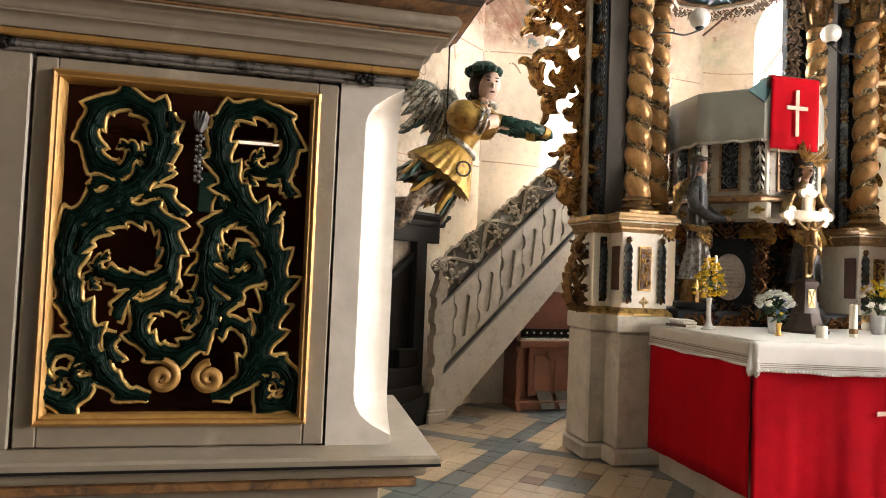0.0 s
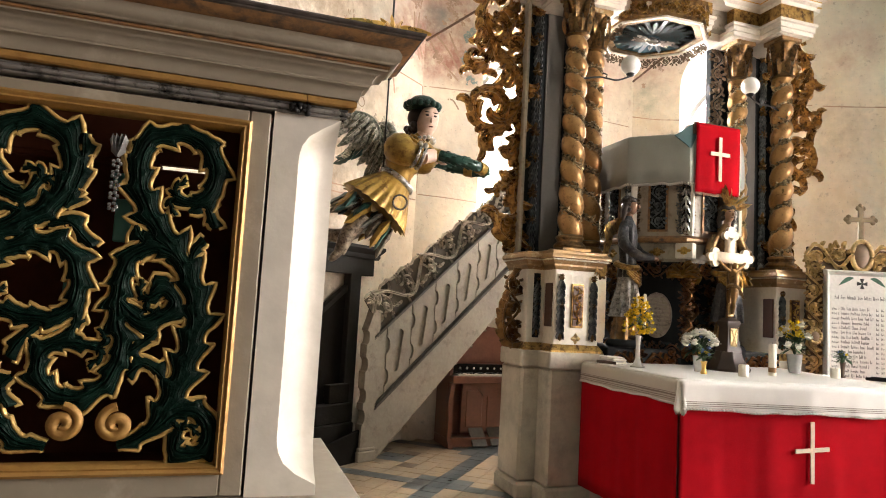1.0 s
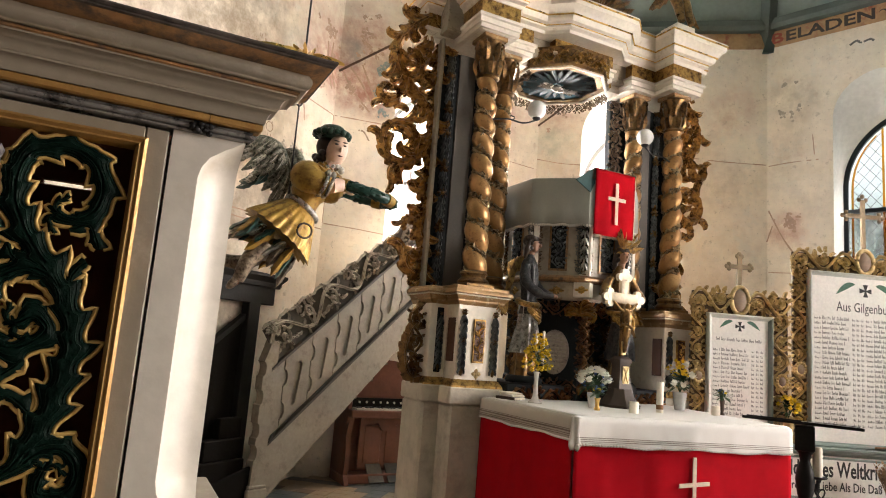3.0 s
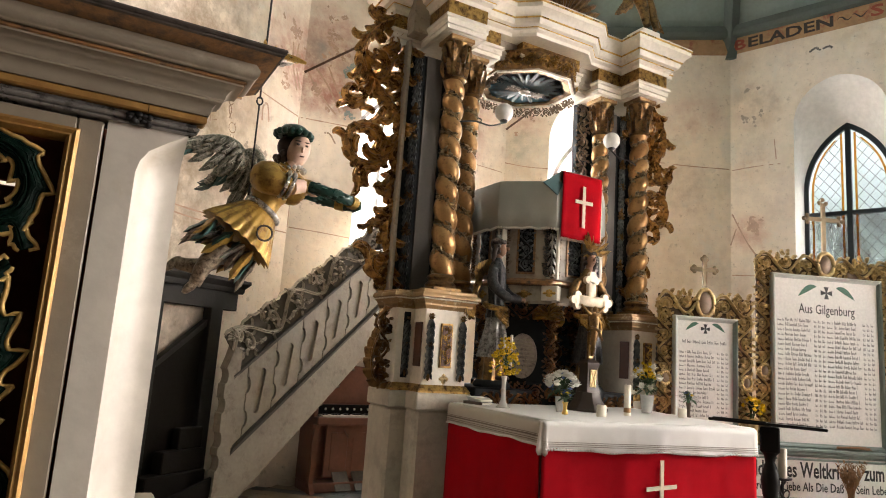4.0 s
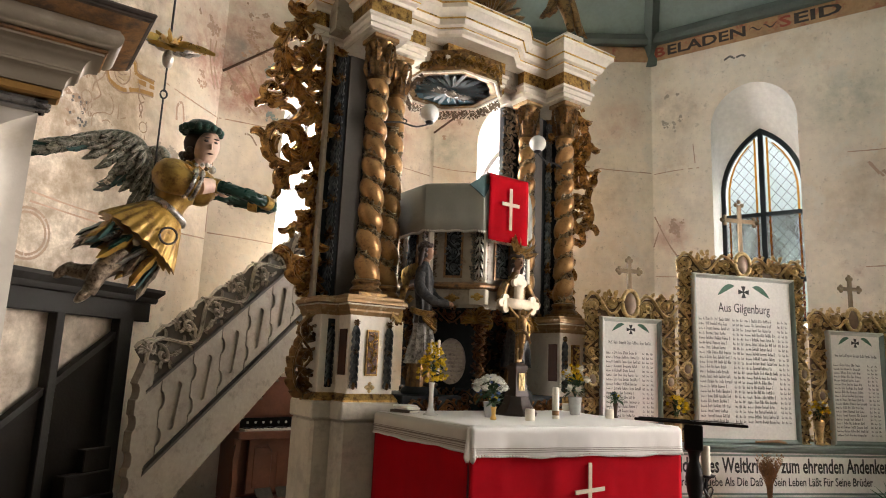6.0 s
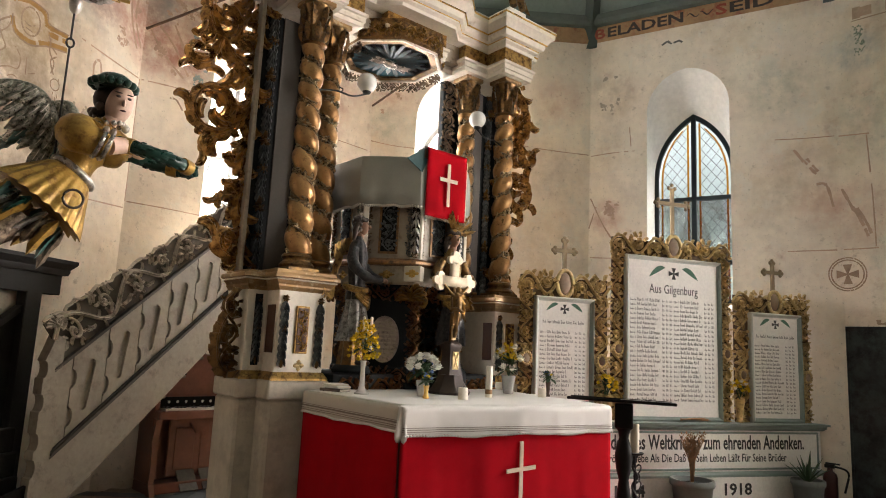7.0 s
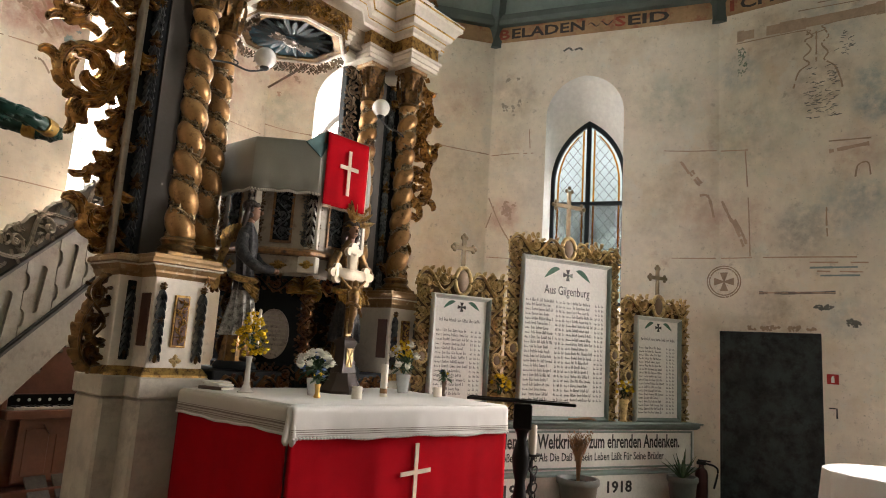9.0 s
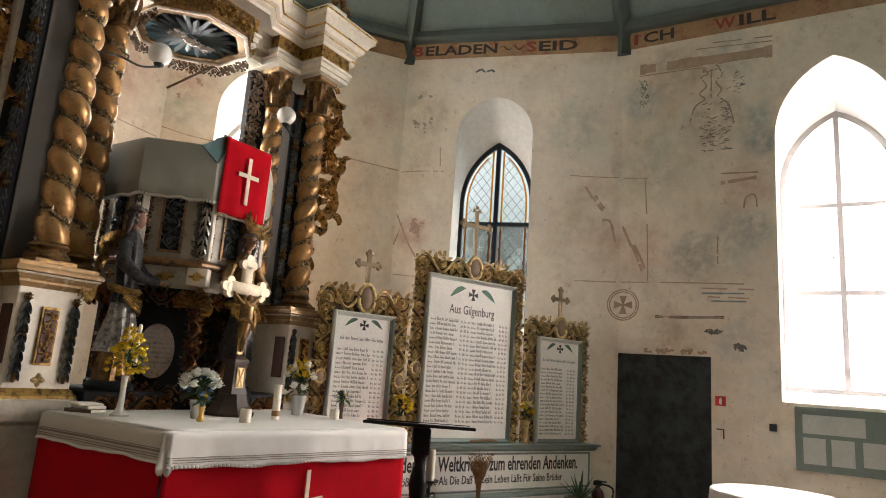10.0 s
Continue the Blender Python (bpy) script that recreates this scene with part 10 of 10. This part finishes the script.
painted("painted_beam_edge", 5, [[(0.21, 5.48), (0.97, 5.46), (0.98, 5.40), (1.17, 5.42), (1.17, 5.48), (1.75, 5.48)], [(0.9, 5.72), (1.75, 5.66)], [(1.1, 5.77), (1.75, 5.72)]], FADED_BROWN, "brown edge lines of a painted beam", 0.014)
painted("painted_lines", 5, [[(1.17, 4.08), (1.57, 4.06)], [(1.13, 3.33), (1.125, 3.15), (1.13, 3.0)], [(1.41, 3.64), (1.44, 3.77), (1.53, 3.79), (1.55, 3.65)]], FADED_BROWN, "faded brown painted strokes", 0.018)
painted("painted_wedge", 5, [[(1.17, 3.96), (1.35, 3.98), (1.55, 4.0)]], FADED_RED, "faded red painted wedge", 0.05)
painted("painted_arms", 5, [[(0.98, 5.44), (1.04, 5.37), (0.96, 5.33), (1.02, 5.21), (0.94, 5.12), (1.0, 5.04), (0.89, 4.96), (0.83, 4.77)], [(1.17, 5.41), (1.2, 5.33), (1.13, 5.25), (1.19, 5.14), (1.15, 5.06), (1.25, 4.96), (1.3, 4.81), (1.32, 4.69)], [(1.08, 5.42), (1.075, 5.2), (1.07, 5.03)]], FADED_BROWN, "brown painted coat of arms with curling ribbons", 0.020)
hrng = random.Random(88)
painted("painted_hatching", 5, [[(u, v), (u + hrng.uniform(0.02, 0.06), v + hrng.uniform(-0.02, 0.02))] for u, v in [(hrng.uniform(0.93, 1.25), hrng.uniform(4.36, 4.98)) for _ in range(110)]], FADED_GREY, "dark hatched remains of a painted shield", 0.009)
painted("painted_hatching", 5, [[(u, v), (u + hrng.uniform(0.01, 0.05), v + hrng.uniform(-0.03, 0.03))] for u, v in [(hrng.uniform(1.25, 1.42), hrng.uniform(5.05, 5.35)) for _ in range(26)]], FADED_GREY, "dark hatched remains of paint", 0.008)
painted("painted_hatching", 5, [[(u, v), (u + hrng.uniform(-0.02, 0.03), v + hrng.uniform(0.01, 0.03))] for u, v in [(hrng.uniform(0.22, 0.32), hrng.uniform(5.03, 5.41)) for _ in range(60)]], FADED_GREEN_DARK, "green flecks of old paint", 0.012)
blotch("plaster_damage", 5, 1.36, 2.08, 0.16, 0.06, FADED_GREY, "dark grey patch where plaster is lost", 63, 0.05)
blotch("plaster_damage", 5, 1.02, 2.22, 0.16, 0.03, FADED_GREY, "dark grey patch where plaster is lost", 64, 0.05)
blotch("plaster_damage", 5, 0.62, 1.99, 0.40, 0.035, FADED_BROWN, "rough brown edge above the door", 65, 0.15)
painted("painted_tools", 4, [[(2.50, 4.02), (2.60, 3.86)], [(2.60, 3.88), (2.72, 3.70)], [(2.63, 3.90), (2.74, 3.73)], [(2.72, 3.58), (2.82, 3.56), (2.88, 3.3)]], FADED_RED, "faded red painted implements", 0.034)
painted("painted_tools", 5, [[(0.03, 3.50), (0.14, 3.24)], [(0.13, 3.28), (0.22, 3.08), (0.27, 2.93)], [(0.17, 3.26), (0.26, 3.08), (0.30, 2.96)]], FADED_RED, "faded red painted implements", 0.036)
painted("painted_lines", 4, [[(2.30, 4.17), (2.6, 4.15), (2.92, 4.14)], [(2.33, 2.80), (2.9, 2.80)], [(0.02, 4.22), (0.3, 4.235), (0.62, 4.23)], [(0.55, 4.57), (0.57, 4.30)], [(0.02, 2.80), (0.4, 2.78), (0.70, 2.77)]], FADED_RED, "thin faded red painted lines", 0.014)
blotch("painted_figure", 4, 0.34, 5.10, 0.20, 0.55, FADED_GREY_WARM, "grey remains of a painted standing shape", 71, 0.50)
blotch("painted_figure", 4, 0.26, 3.45, 0.16, 0.26, FADED_RED, "red remains of a painted shape", 72, 0.46)
painted("painted_lines", 4, [[(0.02, 3.62), (0.22, 3.2), (0.46, 2.85)], [(0.10, 3.50), (0.0, 3.2)]], FADED_RED, "faded red crossing strokes", 0.020)
painted("painted_patch", 4, [[(0.98, 5.66), (1.06, 5.70), (1.10, 5.66), (1.2, 5.68), (1.24, 5.65)]], FADED_GREY, "small dark grey scribble of paint", 0.030)
painted("painted_lines", 3, [[(1.8, 4.35), (2.4, 4.28), (3.02, 4.24)], [(0.0, 4.25), (0.3, 4.2), (0.60, 4.18)]], FADED_RED, "thin faded red painted lines", 0.014)
blotch("painted_figure", 3, 0.22, 5.0, 0.26, 0.42, FADED_RED, "red remains of a painted shape", 75, 0.5)
blotch("painted_figure", 2, 0.34, 5.0, 0.30, 0.75, FADED_RED, "red and grey remains of a painted shape", 76, 0.46)
blotch("painted_figure", 2, 0.62, 4.7, 0.16, 0.55, FADED_BLUE, "blue-grey remains of a painted shape", 77, 0.48)
blotch("painted_figure", 2, 2.55, 5.0, 0.30, 0.40, FADED_RED, "red remains of a painted shape", 78, 0.5)
painted("painted_lines", 2, [[(0.02, 4.13), (0.3, 4.15), (0.75, 4.18)], [(0.02, 2.82), (0.4, 2.82), (0.78, 2.81)], [(0.0, 4.13), (0.0, 3.5), (0.0, 2.82)], [(1.9, 4.15), (2.5, 4.12), (3.0, 4.1)]], FADED_RED, "thin faded red painted lines", 0.014)
painted("painted_lines", 1, [[(3.371, 4.17), (3.812, 4.146), (4.18, 4.131)], [(2.091, 2.709), (2.81, 2.683), (4.188, 2.75)], [(2.091, 2.632), (2.81, 2.608), (3.239, 2.619)]], FADED_RED, "thin faded red painted lines", 0.016)
oval = lambda u, v, ru, rv, n=24: [(u + ru * math.cos(2 * math.pi * k / n), v + rv * math.sin(2 * math.pi * k / n)) for k in range(n + 1)]
painted("painted_cartouche", 1, [[(2.62, 4.14), (2.75, 4.20), (2.94, 4.18), (2.98, 4.09), (3.21, 4.10)], [(2.63, 4.0), (2.68, 3.9), (2.83, 3.87), (3.01, 3.94), (3.22, 3.98)], [(3.0, 4.03), (3.22, 4.05)]], FADED_OCHRE, "ochre painted cartouche with ribbons", 0.045)
painted("painted_outline", 1, [oval(2.81, 4.04, 0.095, 0.12), [(2.63, 4.02), (2.67, 3.88), (2.83, 3.845), (3.01, 3.915), (3.22, 3.955)], [(2.75, 4.225), (2.95, 4.205), (3.0, 4.115), (3.22, 4.12)], [(2.61, 3.98), (2.52, 3.89), (2.57, 3.79), (2.61, 3.72), (2.54, 3.65)], [(2.63, 3.95), (2.60, 3.88), (2.53, 3.80), (2.52, 3.72)], [(3.0, 4.05), (3.05, 3.94), (3.12, 3.88), (3.06, 3.81), (3.11, 3.7)], [(3.03, 4.0), (3.04, 3.88), (3.10, 3.80), (3.08, 3.70)]], FADED_BROWN, "brown outlines and ribbons of a painted cartouche", 0.016)
painted("painted_scroll", 1, [[(2.7, 3.77), (2.76, 3.7), (2.75, 3.6), (2.66, 3.58), (2.56, 3.52), (2.56, 3.42)], circ(2.47, 3.65, 0.055), circ(3.14, 3.62, 0.05), [(2.82, 3.73), (2.83, 3.58)], [(2.66, 3.50), (2.72, 3.53), (2.78, 3.50)], [(2.86, 3.60), (2.92, 3.63)], [(2.75, 4.02), (2.80, 4.0), (2.86, 4.03)], [(2.77, 3.97), (2.84, 3.96)]], FADED_BROWN, "thin brown painted scrolls", 0.011)
prng = random.Random(17)
painted("painted_dots", 1, [[(u, v), (u + 0.012, v - 0.02)] for u, v in [(prng.uniform(2.32, 2.50), prng.uniform(3.36, 3.62)) for _ in range(16)]], FADED_GREY, "dark painted dots", 0.026)
painted("painted_hatching", 1, [[(u, v), (u + prng.uniform(-0.02, 0.02), v - 0.04)] for u, v in [(prng.uniform(2.42, 2.56), prng.uniform(3.50, 3.62)) for _ in range(22)] + [(prng.uniform(2.78, 2.95), prng.uniform(4.42, 4.55)) for _ in range(10)] + [(prng.uniform(3.08, 3.2), prng.uniform(3.36, 3.75)) for _ in range(9)]], FADED_BROWN, "short brown painted strokes", 0.010)
painted("painted_arch", 1, [[(3.57, 3.86), (3.56, 4.01), (3.63, 4.06), (3.68, 3.88)]], FADED_RED, "faded red painted arch", 0.030)
painted("painted_hook", 2, [[(0.33, 4.02), (0.40, 4.02), (0.48, 3.92)]], FADED_BROWN, "brown painted hook", 0.022)
painted("painted_drapery", 1, [[(3.95, 4.95), (3.98, 4.7), (4.10, 4.42)], [(4.05, 4.98), (4.04, 4.72), (4.16, 4.45)]], FADED_RED, "red folds of painted drapery", 0.030)
painted("painted_drapery", 2, [[(0.05, 4.72), (0.2, 4.5), (0.45, 4.28)], [(0.15, 4.78), (0.32, 4.6), (0.5, 4.32)], [(0.3, 4.85), (0.42, 4.62), (0.58, 4.34)]], FADED_RED, "red folds of painted drapery", 0.026)
painted("painted_ring", 1, [circ(2.109, 2.379, 0.20), circ(2.109, 2.379, 0.165)], FADED_BROWN, "faded brown painted ring", 0.022)
blotch("painted_figure", 1, 2.41, 3.613, 0.22, 0.30, FADED_BROWN, "brown remains of painted ornament", 79, 0.45)
blotch("painted_figure", 1, 3.932, 4.89, 0.30, 0.6, FADED_RED, "red remains of a painted shape", 80, 0.46)
blotch("painted_figure", 1, 3.652, 3.345, 0.35, 0.4, FADED_GREY_WARM, "grey remains of a painted shape", 81, 0.5)

# iron tie rods across the corners of the choir
for i, p0, p1 in ((2, (-0.05, 4.66), (0.80, 5.25)), (3, (-0.05, 4.72), (0.85, 5.22))):
    w = on_wall(i)
    s = Shape()
    s.tube([w(p0[0], p0[1], 0.05), w(p1[0], p1[1], 0.55)], 0.014, 6)
    single("tie_rod", s, RUST, "thin rusty iron rod set in the wall", "rod", None, "tie rods")

# ---- door, sign, display case ----
door = new("door_1")
tagged(door, "dull grey steel-clad door with worn paint", "door", "", "structure")
at5 = DOOR["at"]
pd = lambda u, v, d: at5(u, v, 0.05 - d)
part("door_leaf", Shape().prism([(-0.045, 0.0), (1.045, 0.0), (1.045, 1.94), (-0.045, 1.94)], pd, 0.0, 0.03), DOOR_GREY, door, "grey sheet-metal leaf")
for u0, u1, z0, z1 in ((-0.03, 0.02, 0.01, 1.93), (0.98, 1.03, 0.01, 1.93), (0.02, 0.98, 1.88, 1.93), (0.02, 0.98, 0.01, 0.06), (0.02, 0.98, 0.90, 0.95)):
    part("door_strap", Shape().prism([(u0, z0), (u1, z0), (u1, z1), (u0, z1)], pd, 0.03, 0.035), DOOR_GREY, door)
for z in (0.35, 1.10, 1.80):
    s = Shape()
    s.tube([pd(-0.035, z - 0.05, 0.04), pd(-0.035, z + 0.05, 0.04)], 0.012, 8)
    part("hinge", s, BLACK, door, "black hinge knuckle")
s = Shape()
s.tube([pd(1.10, 1.16, 0.06), pd(1.17, 1.16, 0.06), pd(1.17, 1.06, 0.06)], 0.008, 6)
single("door_hook", s, BLACK, "small bent iron hook on the wall by the door", "hook")
sign = new("fire_sign")
tagged(sign, "small red fire extinguisher sign with a white pictogram", "sign")
part("plate", Shape().prism([(1.085, 1.41), (1.195, 1.41), (1.195, 1.515), (1.085, 1.515)], w5, 0.0, 0.005), SIGN_RED, sign, "red plate")
s = Shape()
s.prism([(1.125, 1.425), (1.155, 1.425), (1.155, 1.475), (1.147, 1.49), (1.133, 1.49), (1.125, 1.475)], w5, 0.005, 0.0065)
s.prism([(1.133, 1.492), (1.155, 1.492), (1.155, 1.499), (1.133, 1.499)], w5, 0.005, 0.0066)
part("pictogram", s, BOARD_WHITE, sign, "white pictogram")
sw = new("wall_switch")
tagged(sw, "small black switch box on the plaster", "switch")
part("box", Shape().prism([(1.62, 1.19), (1.69, 1.19), (1.69, 1.265), (1.62, 1.265)], w5, 0.0, 0.03), BLACK, sw, "black box")
part("rocker", Shape().prism([(1.64, 1.205), (1.67, 1.205), (1.67, 1.25), (1.64, 1.25)], w5, 0.03, 0.036), BLACK, sw, "black rocker")
case = new("display_case")
tagged(case, "grey-green framed display case with paper sheets below the window", "display case")
part("back", Shape().prism([(1.87, 0.84), (3.1, 0.84), (3.1, 1.455), (1.87, 1.455)], w5, 0.0, 0.03), BOARD_GREEN, case, "grey-green back board")
for u0, u1, z0, z1 in ((1.86, 3.11, 1.43, 1.465), (1.86, 3.11, 0.83, 0.865), (1.86, 1.895, 0.865, 1.43), (3.075, 3.11, 0.865, 1.43)):
    part("frame_bar", Shape().prism([(u0, z0), (u1, z0), (u1, z1), (u0, z1)], w5, 0.0, 0.05), BOARD_GREEN, case, "grey-green frame")
for k, (u0, z0, w_, h_) in enumerate(((1.93, 0.90, 0.20, 0.26), (2.18, 0.90, 0.20, 0.26), (1.93, 1.20, 0.55, 0.19), (2.45, 0.92, 0.2, 0.24), (2.7, 0.9, 0.3, 0.46))):
    part("paper", Shape().prism([(u0, z0), (u0 + w_, z0), (u0 + w_, z0 + h_), (u0, z0 + h_)], w5, 0.03, 0.0315), BOARD_PALE, case, "pale printed sheet")

# ---- lectern with candle ----
lec = thing("lectern", 3.96, 2.86, 0, -55, "black wooden lectern with a flat slanted top", "lectern")
s = Shape()
s.box(-0.34, -0.20, 0, 0.30, 0.18, 0.018, 0.005, 0, pose(0, 0, 1.205, -3.4, 0.5, 0))
part("top_board", s, BLACK_WOOD, lec, "black top board")
s = Shape()
s.box(-0.34, 0.17, 0.010, 0.30, 0.185, 0.026, 0.004, 0, pose(0, 0, 1.205, -3.4, 0.5, 0))
part("ledge", s, BLACK_WOOD, lec, "book ledge")
s = Shape()
s.box(-0.055, -0.055, 1.05, 0.055, 0.055, 1.20, 0.008)
s.lathe([(0.05, 1.05), (0.035, 1.03), (0.028, 0.99), (0.045, 0.94), (0.055, 0.88), (0.045, 0.80), (0.03, 0.74), (0.035, 0.70), (0.05, 0.60), (0.052, 0.45), (0.04, 0.34), (0.03, 0.30), (0.05, 0.26), (0.06, 0.22)], 0, 0, 20)
s.box(-0.065, -0.065, 0.10, 0.065, 0.065, 0.24, 0.01)
part("post", s, BLACK_WOOD, lec, "turned black post", 40)
for k in range(4):
    s = Shape()
    a = math.pi / 4 + k * math.pi / 2
    s.tube(smooth_line([(0.04 * math.cos(a), 0.04 * math.sin(a), 0.16), (0.16 * math.cos(a), 0.16 * math.sin(a), 0.10), (0.26 * math.cos(a), 0.26 * math.sin(a), 0.025)], 5), 0.024, 8)
    part("foot", s, BLACK_WOOD, lec, "curved foot", 50)
part("paper", Shape().box(-0.02, -0.16, 0.0185, 0.28, 0.10, 0.021, 0.001, 0, pose(0, 0, 1.205, -3.4, 0.5, 0)), BOARD_WHITE, lec, "white paper on the top")
st = thing("candle_stand", 4.02, 2.82, 0, 0, "black wrought-iron candle stand with a thick cream candle", "candle stand")
s = Shape()
pts = []
for k in range(60):
    t = k / 59
    pts.append((0.016 * math.sin(t * 40), 0.016 * math.cos(t * 40), 0.05 + 0.84 * t))
s.tube(pts, 0.008, 6)
s.tube([(0, 0, 0.04), (0, 0, 0.90)], 0.009, 6)
part("stem", s, BLACK, st, "twisted iron stem", 50)
part("drip_pan", Shape().lathe([(0.012, 0.885), (0.05, 0.895), (0.055, 0.905), (0.05, 0.903), (0.01, 0.90)], 0, 0, 20), BLACK, st, "iron drip pan", 50)
part("candle", Shape().lathe([(0.026, 0.905), (0.027, 1.07), (0.024, 1.078), (0.004, 1.07)], 0, 0, 18), WAX, st, "cream candle", 50)
for k in range(3):
    a = 2 * math.pi * k / 3
    part("foot", Shape().tube(smooth_line([(0, 0, 0.08), (0.09 * math.cos(a), 0.09 * math.sin(a), 0.06), (0.15 * math.cos(a), 0.15 * math.sin(a), 0.008)], 5), 0.008, 6), BLACK, st, "iron foot", 50)
for k in range(4):
    part("link", Shape().tube([(0.02 * math.cos(q) + 0.03, 0.0 if k % 2 else 0.02 * math.sin(q), 0.80 - 0.05 * k + (0.028 * math.sin(q) if k % 2 else 0.028 * math.cos(q))) for q in [2 * math.pi * j / 12 for j in range(13)]], 0.005, 5), BLACK, st, "iron ring")

# ---- round table with a white cloth ----
rt = thing("round_table", 6.95, 1.28, 0, 0, "round table under a white cloth falling in folds", "table")
part("table_leg", Shape().lathe([(0.25, 0), (0.25, 0.02), (0.05, 0.06), (0.04, 0.70), (0.12, 0.72)], 0, 0, 16), OLD_WOOD, rt, "dark turned leg")
part("tabletop", Shape().lathe([(0.50, 0.72), (0.50, 0.748)], 0, 0, 40), OLD_WOOD, rt, "wooden top")
s = Shape()
vs, fs, seg = [], [], 120
prof = [(0.0, 0.752), (0.2, 0.752), (0.49, 0.752), (0.508, 0.745), (0.515, 0.70), (0.52, 0.55), (0.525, 0.35), (0.53, 0.18)]
for j, (r, z) in enumerate(prof):
    for k in range(seg):
        q = 2 * math.pi * k / seg
        f = max(0.0, (0.74 - z)) * 0.09
        rr = max(0.001, r + f * (math.cos(13 * q) + 0.4 * math.cos(29 * q + 1)))
        vs.append((rr * math.cos(q), rr * math.sin(q), z))
for j in range(len(prof) - 1):
    for k in range(seg):
        k2 = (k + 1) % seg
        fs.append((j * seg + k, j * seg + k2, (j + 1) * seg + k2, (j + 1) * seg + k))
s.add(vs, fs)
cl = single("round_tablecloth", s, WHITE_CLOTH, "white round tablecloth with soft folds to near the floor", "tablecloth", pose(6.95, 1.28, 0.0), "", "", 60)

# fire extinguisher by the memorial
fe = thing("fire_extinguisher", 8.28, 3.24, 0, 0, "dark red fire extinguisher with a black hose beside the memorial", "fire extinguisher")
part("cylinder", Shape().lathe([(0.065, 0.0), (0.07, 0.01), (0.07, 0.32), (0.06, 0.36), (0.03, 0.39), (0.025, 0.42)], 0, 0, 20), SIGN_DARK, fe, "dark red cylinder", 50)
part("valve", Shape().box(-0.02, -0.05, 0.42, 0.02, 0.05, 0.46, 0.006).box(-0.012, -0.10, 0.46, 0.012, 0.04, 0.475, 0.003), BLACK, fe, "black valve and lever")
part("hose", Shape().tube(smooth_line([(0, -0.04, 0.44), (0.02, -0.14, 0.42), (0.03, -0.17, 0.36), (0.02, -0.13, 0.18)], 6), 0.011, 8), BLACK, fe, "black hose", 50)

# ---- floor tiles in the passage beside the altar ----
TILE_MATS = [material("beige_tile", (0.38, 0.28, 0.175), 0.36, var=0.15, scale=5, bump=0.12, bump_scale=30, dark=(0.26, 0.19, 0.12), dirt=0.2),
             material("grey_blue_tile", (0.10, 0.115, 0.115), 0.36, var=0.2, scale=5, bump=0.12, bump_scale=30, dark=(0.10, 0.10, 0.09), dirt=0.2),
             material("brown_tile", (0.17, 0.10, 0.06), 0.36, var=0.2, scale=5, bump=0.12, bump_scale=30, dark=(0.13, 0.09, 0.06), dirt=0.2)]
TS = 0.165
tile_mesh = []
for mt in TILE_MATS:
    tile_mesh.append(Shape().box(-TS / 2 + 0.0012, -TS / 2 + 0.0012, -0.02, TS / 2 - 0.0012, TS / 2 - 0.0012, 0.0, 0.0015).mesh("tile", mt, 0))
rest = [Shape(), Shape(), Shape()]
rng = random.Random(44)
ang = radians(52)
ca, sa = math.cos(ang), math.sin(ang)
made = 0


def tile_kind(i, j):
    """Large beige diamonds, edged in grey-blue steps, each with a small grey cross in its middle."""
    p, q = i % 9, j % 9
    if p == 0 or q == 0 or (p == 1 and q in (1, 8)) or (q == 1 and p in (1, 8)):
        return 1
    if (p, q) in ((4, 4), (5, 4), (4, 5), (5, 5)):
        return 1
    if (p, q) in ((4, 6), (6, 4), (3, 3), (6, 6)):
        return 2
    return 0


def inside_plan(x, y):
    hit = False
    for (x0, y0), (x1, y1) in zip(PLAN[:-1], PLAN[1:]):
        if (y0 > y) != (y1 > y) and x < x0 + (y - y0) / (y1 - y0) * (x1 - x0):
            hit = not hit
    return hit


for i in range(-40, 60):
    for j in range(-40, 60):
        x, y = 1.9 + TS * (i * ca - j * sa), 5.6 + TS * (i * sa + j * ca)
        if not (inside_plan(x, y) and y > 2.2 and not (x < 0.3 and 1.55 < y < 2.4)):
            continue
        k = tile_kind(i, j)
        z = rng.uniform(-0.0015, 0.0015)
        if 0.75 < x < 3.05 and 4.1 < y < 7.45 and made < 300:
            ob = new("tile", tile_mesh[k])
            ob.parent = floor
            ob.matrix_world = pose(x, y, z, rng.uniform(-0.3, 0.3), rng.uniform(-0.3, 0.3), 52)
            tagged(ob, "")
            made += 1
        else:
            rest[k].box(-TS / 2 + 0.0012, -TS / 2 + 0.0012, -0.02, TS / 2 - 0.0012, TS / 2 - 0.0012, 0.0, 0.003, 0, pose(x, y, z, 0, 0, 52))
for k, lab in enumerate(("beige floor tiles", "grey-blue floor tiles", "brown floor tiles")):
    tagged(part("tile_field", rest[k], TILE_MATS[k], floor, lab, 0), lab, "", "", "stuff")
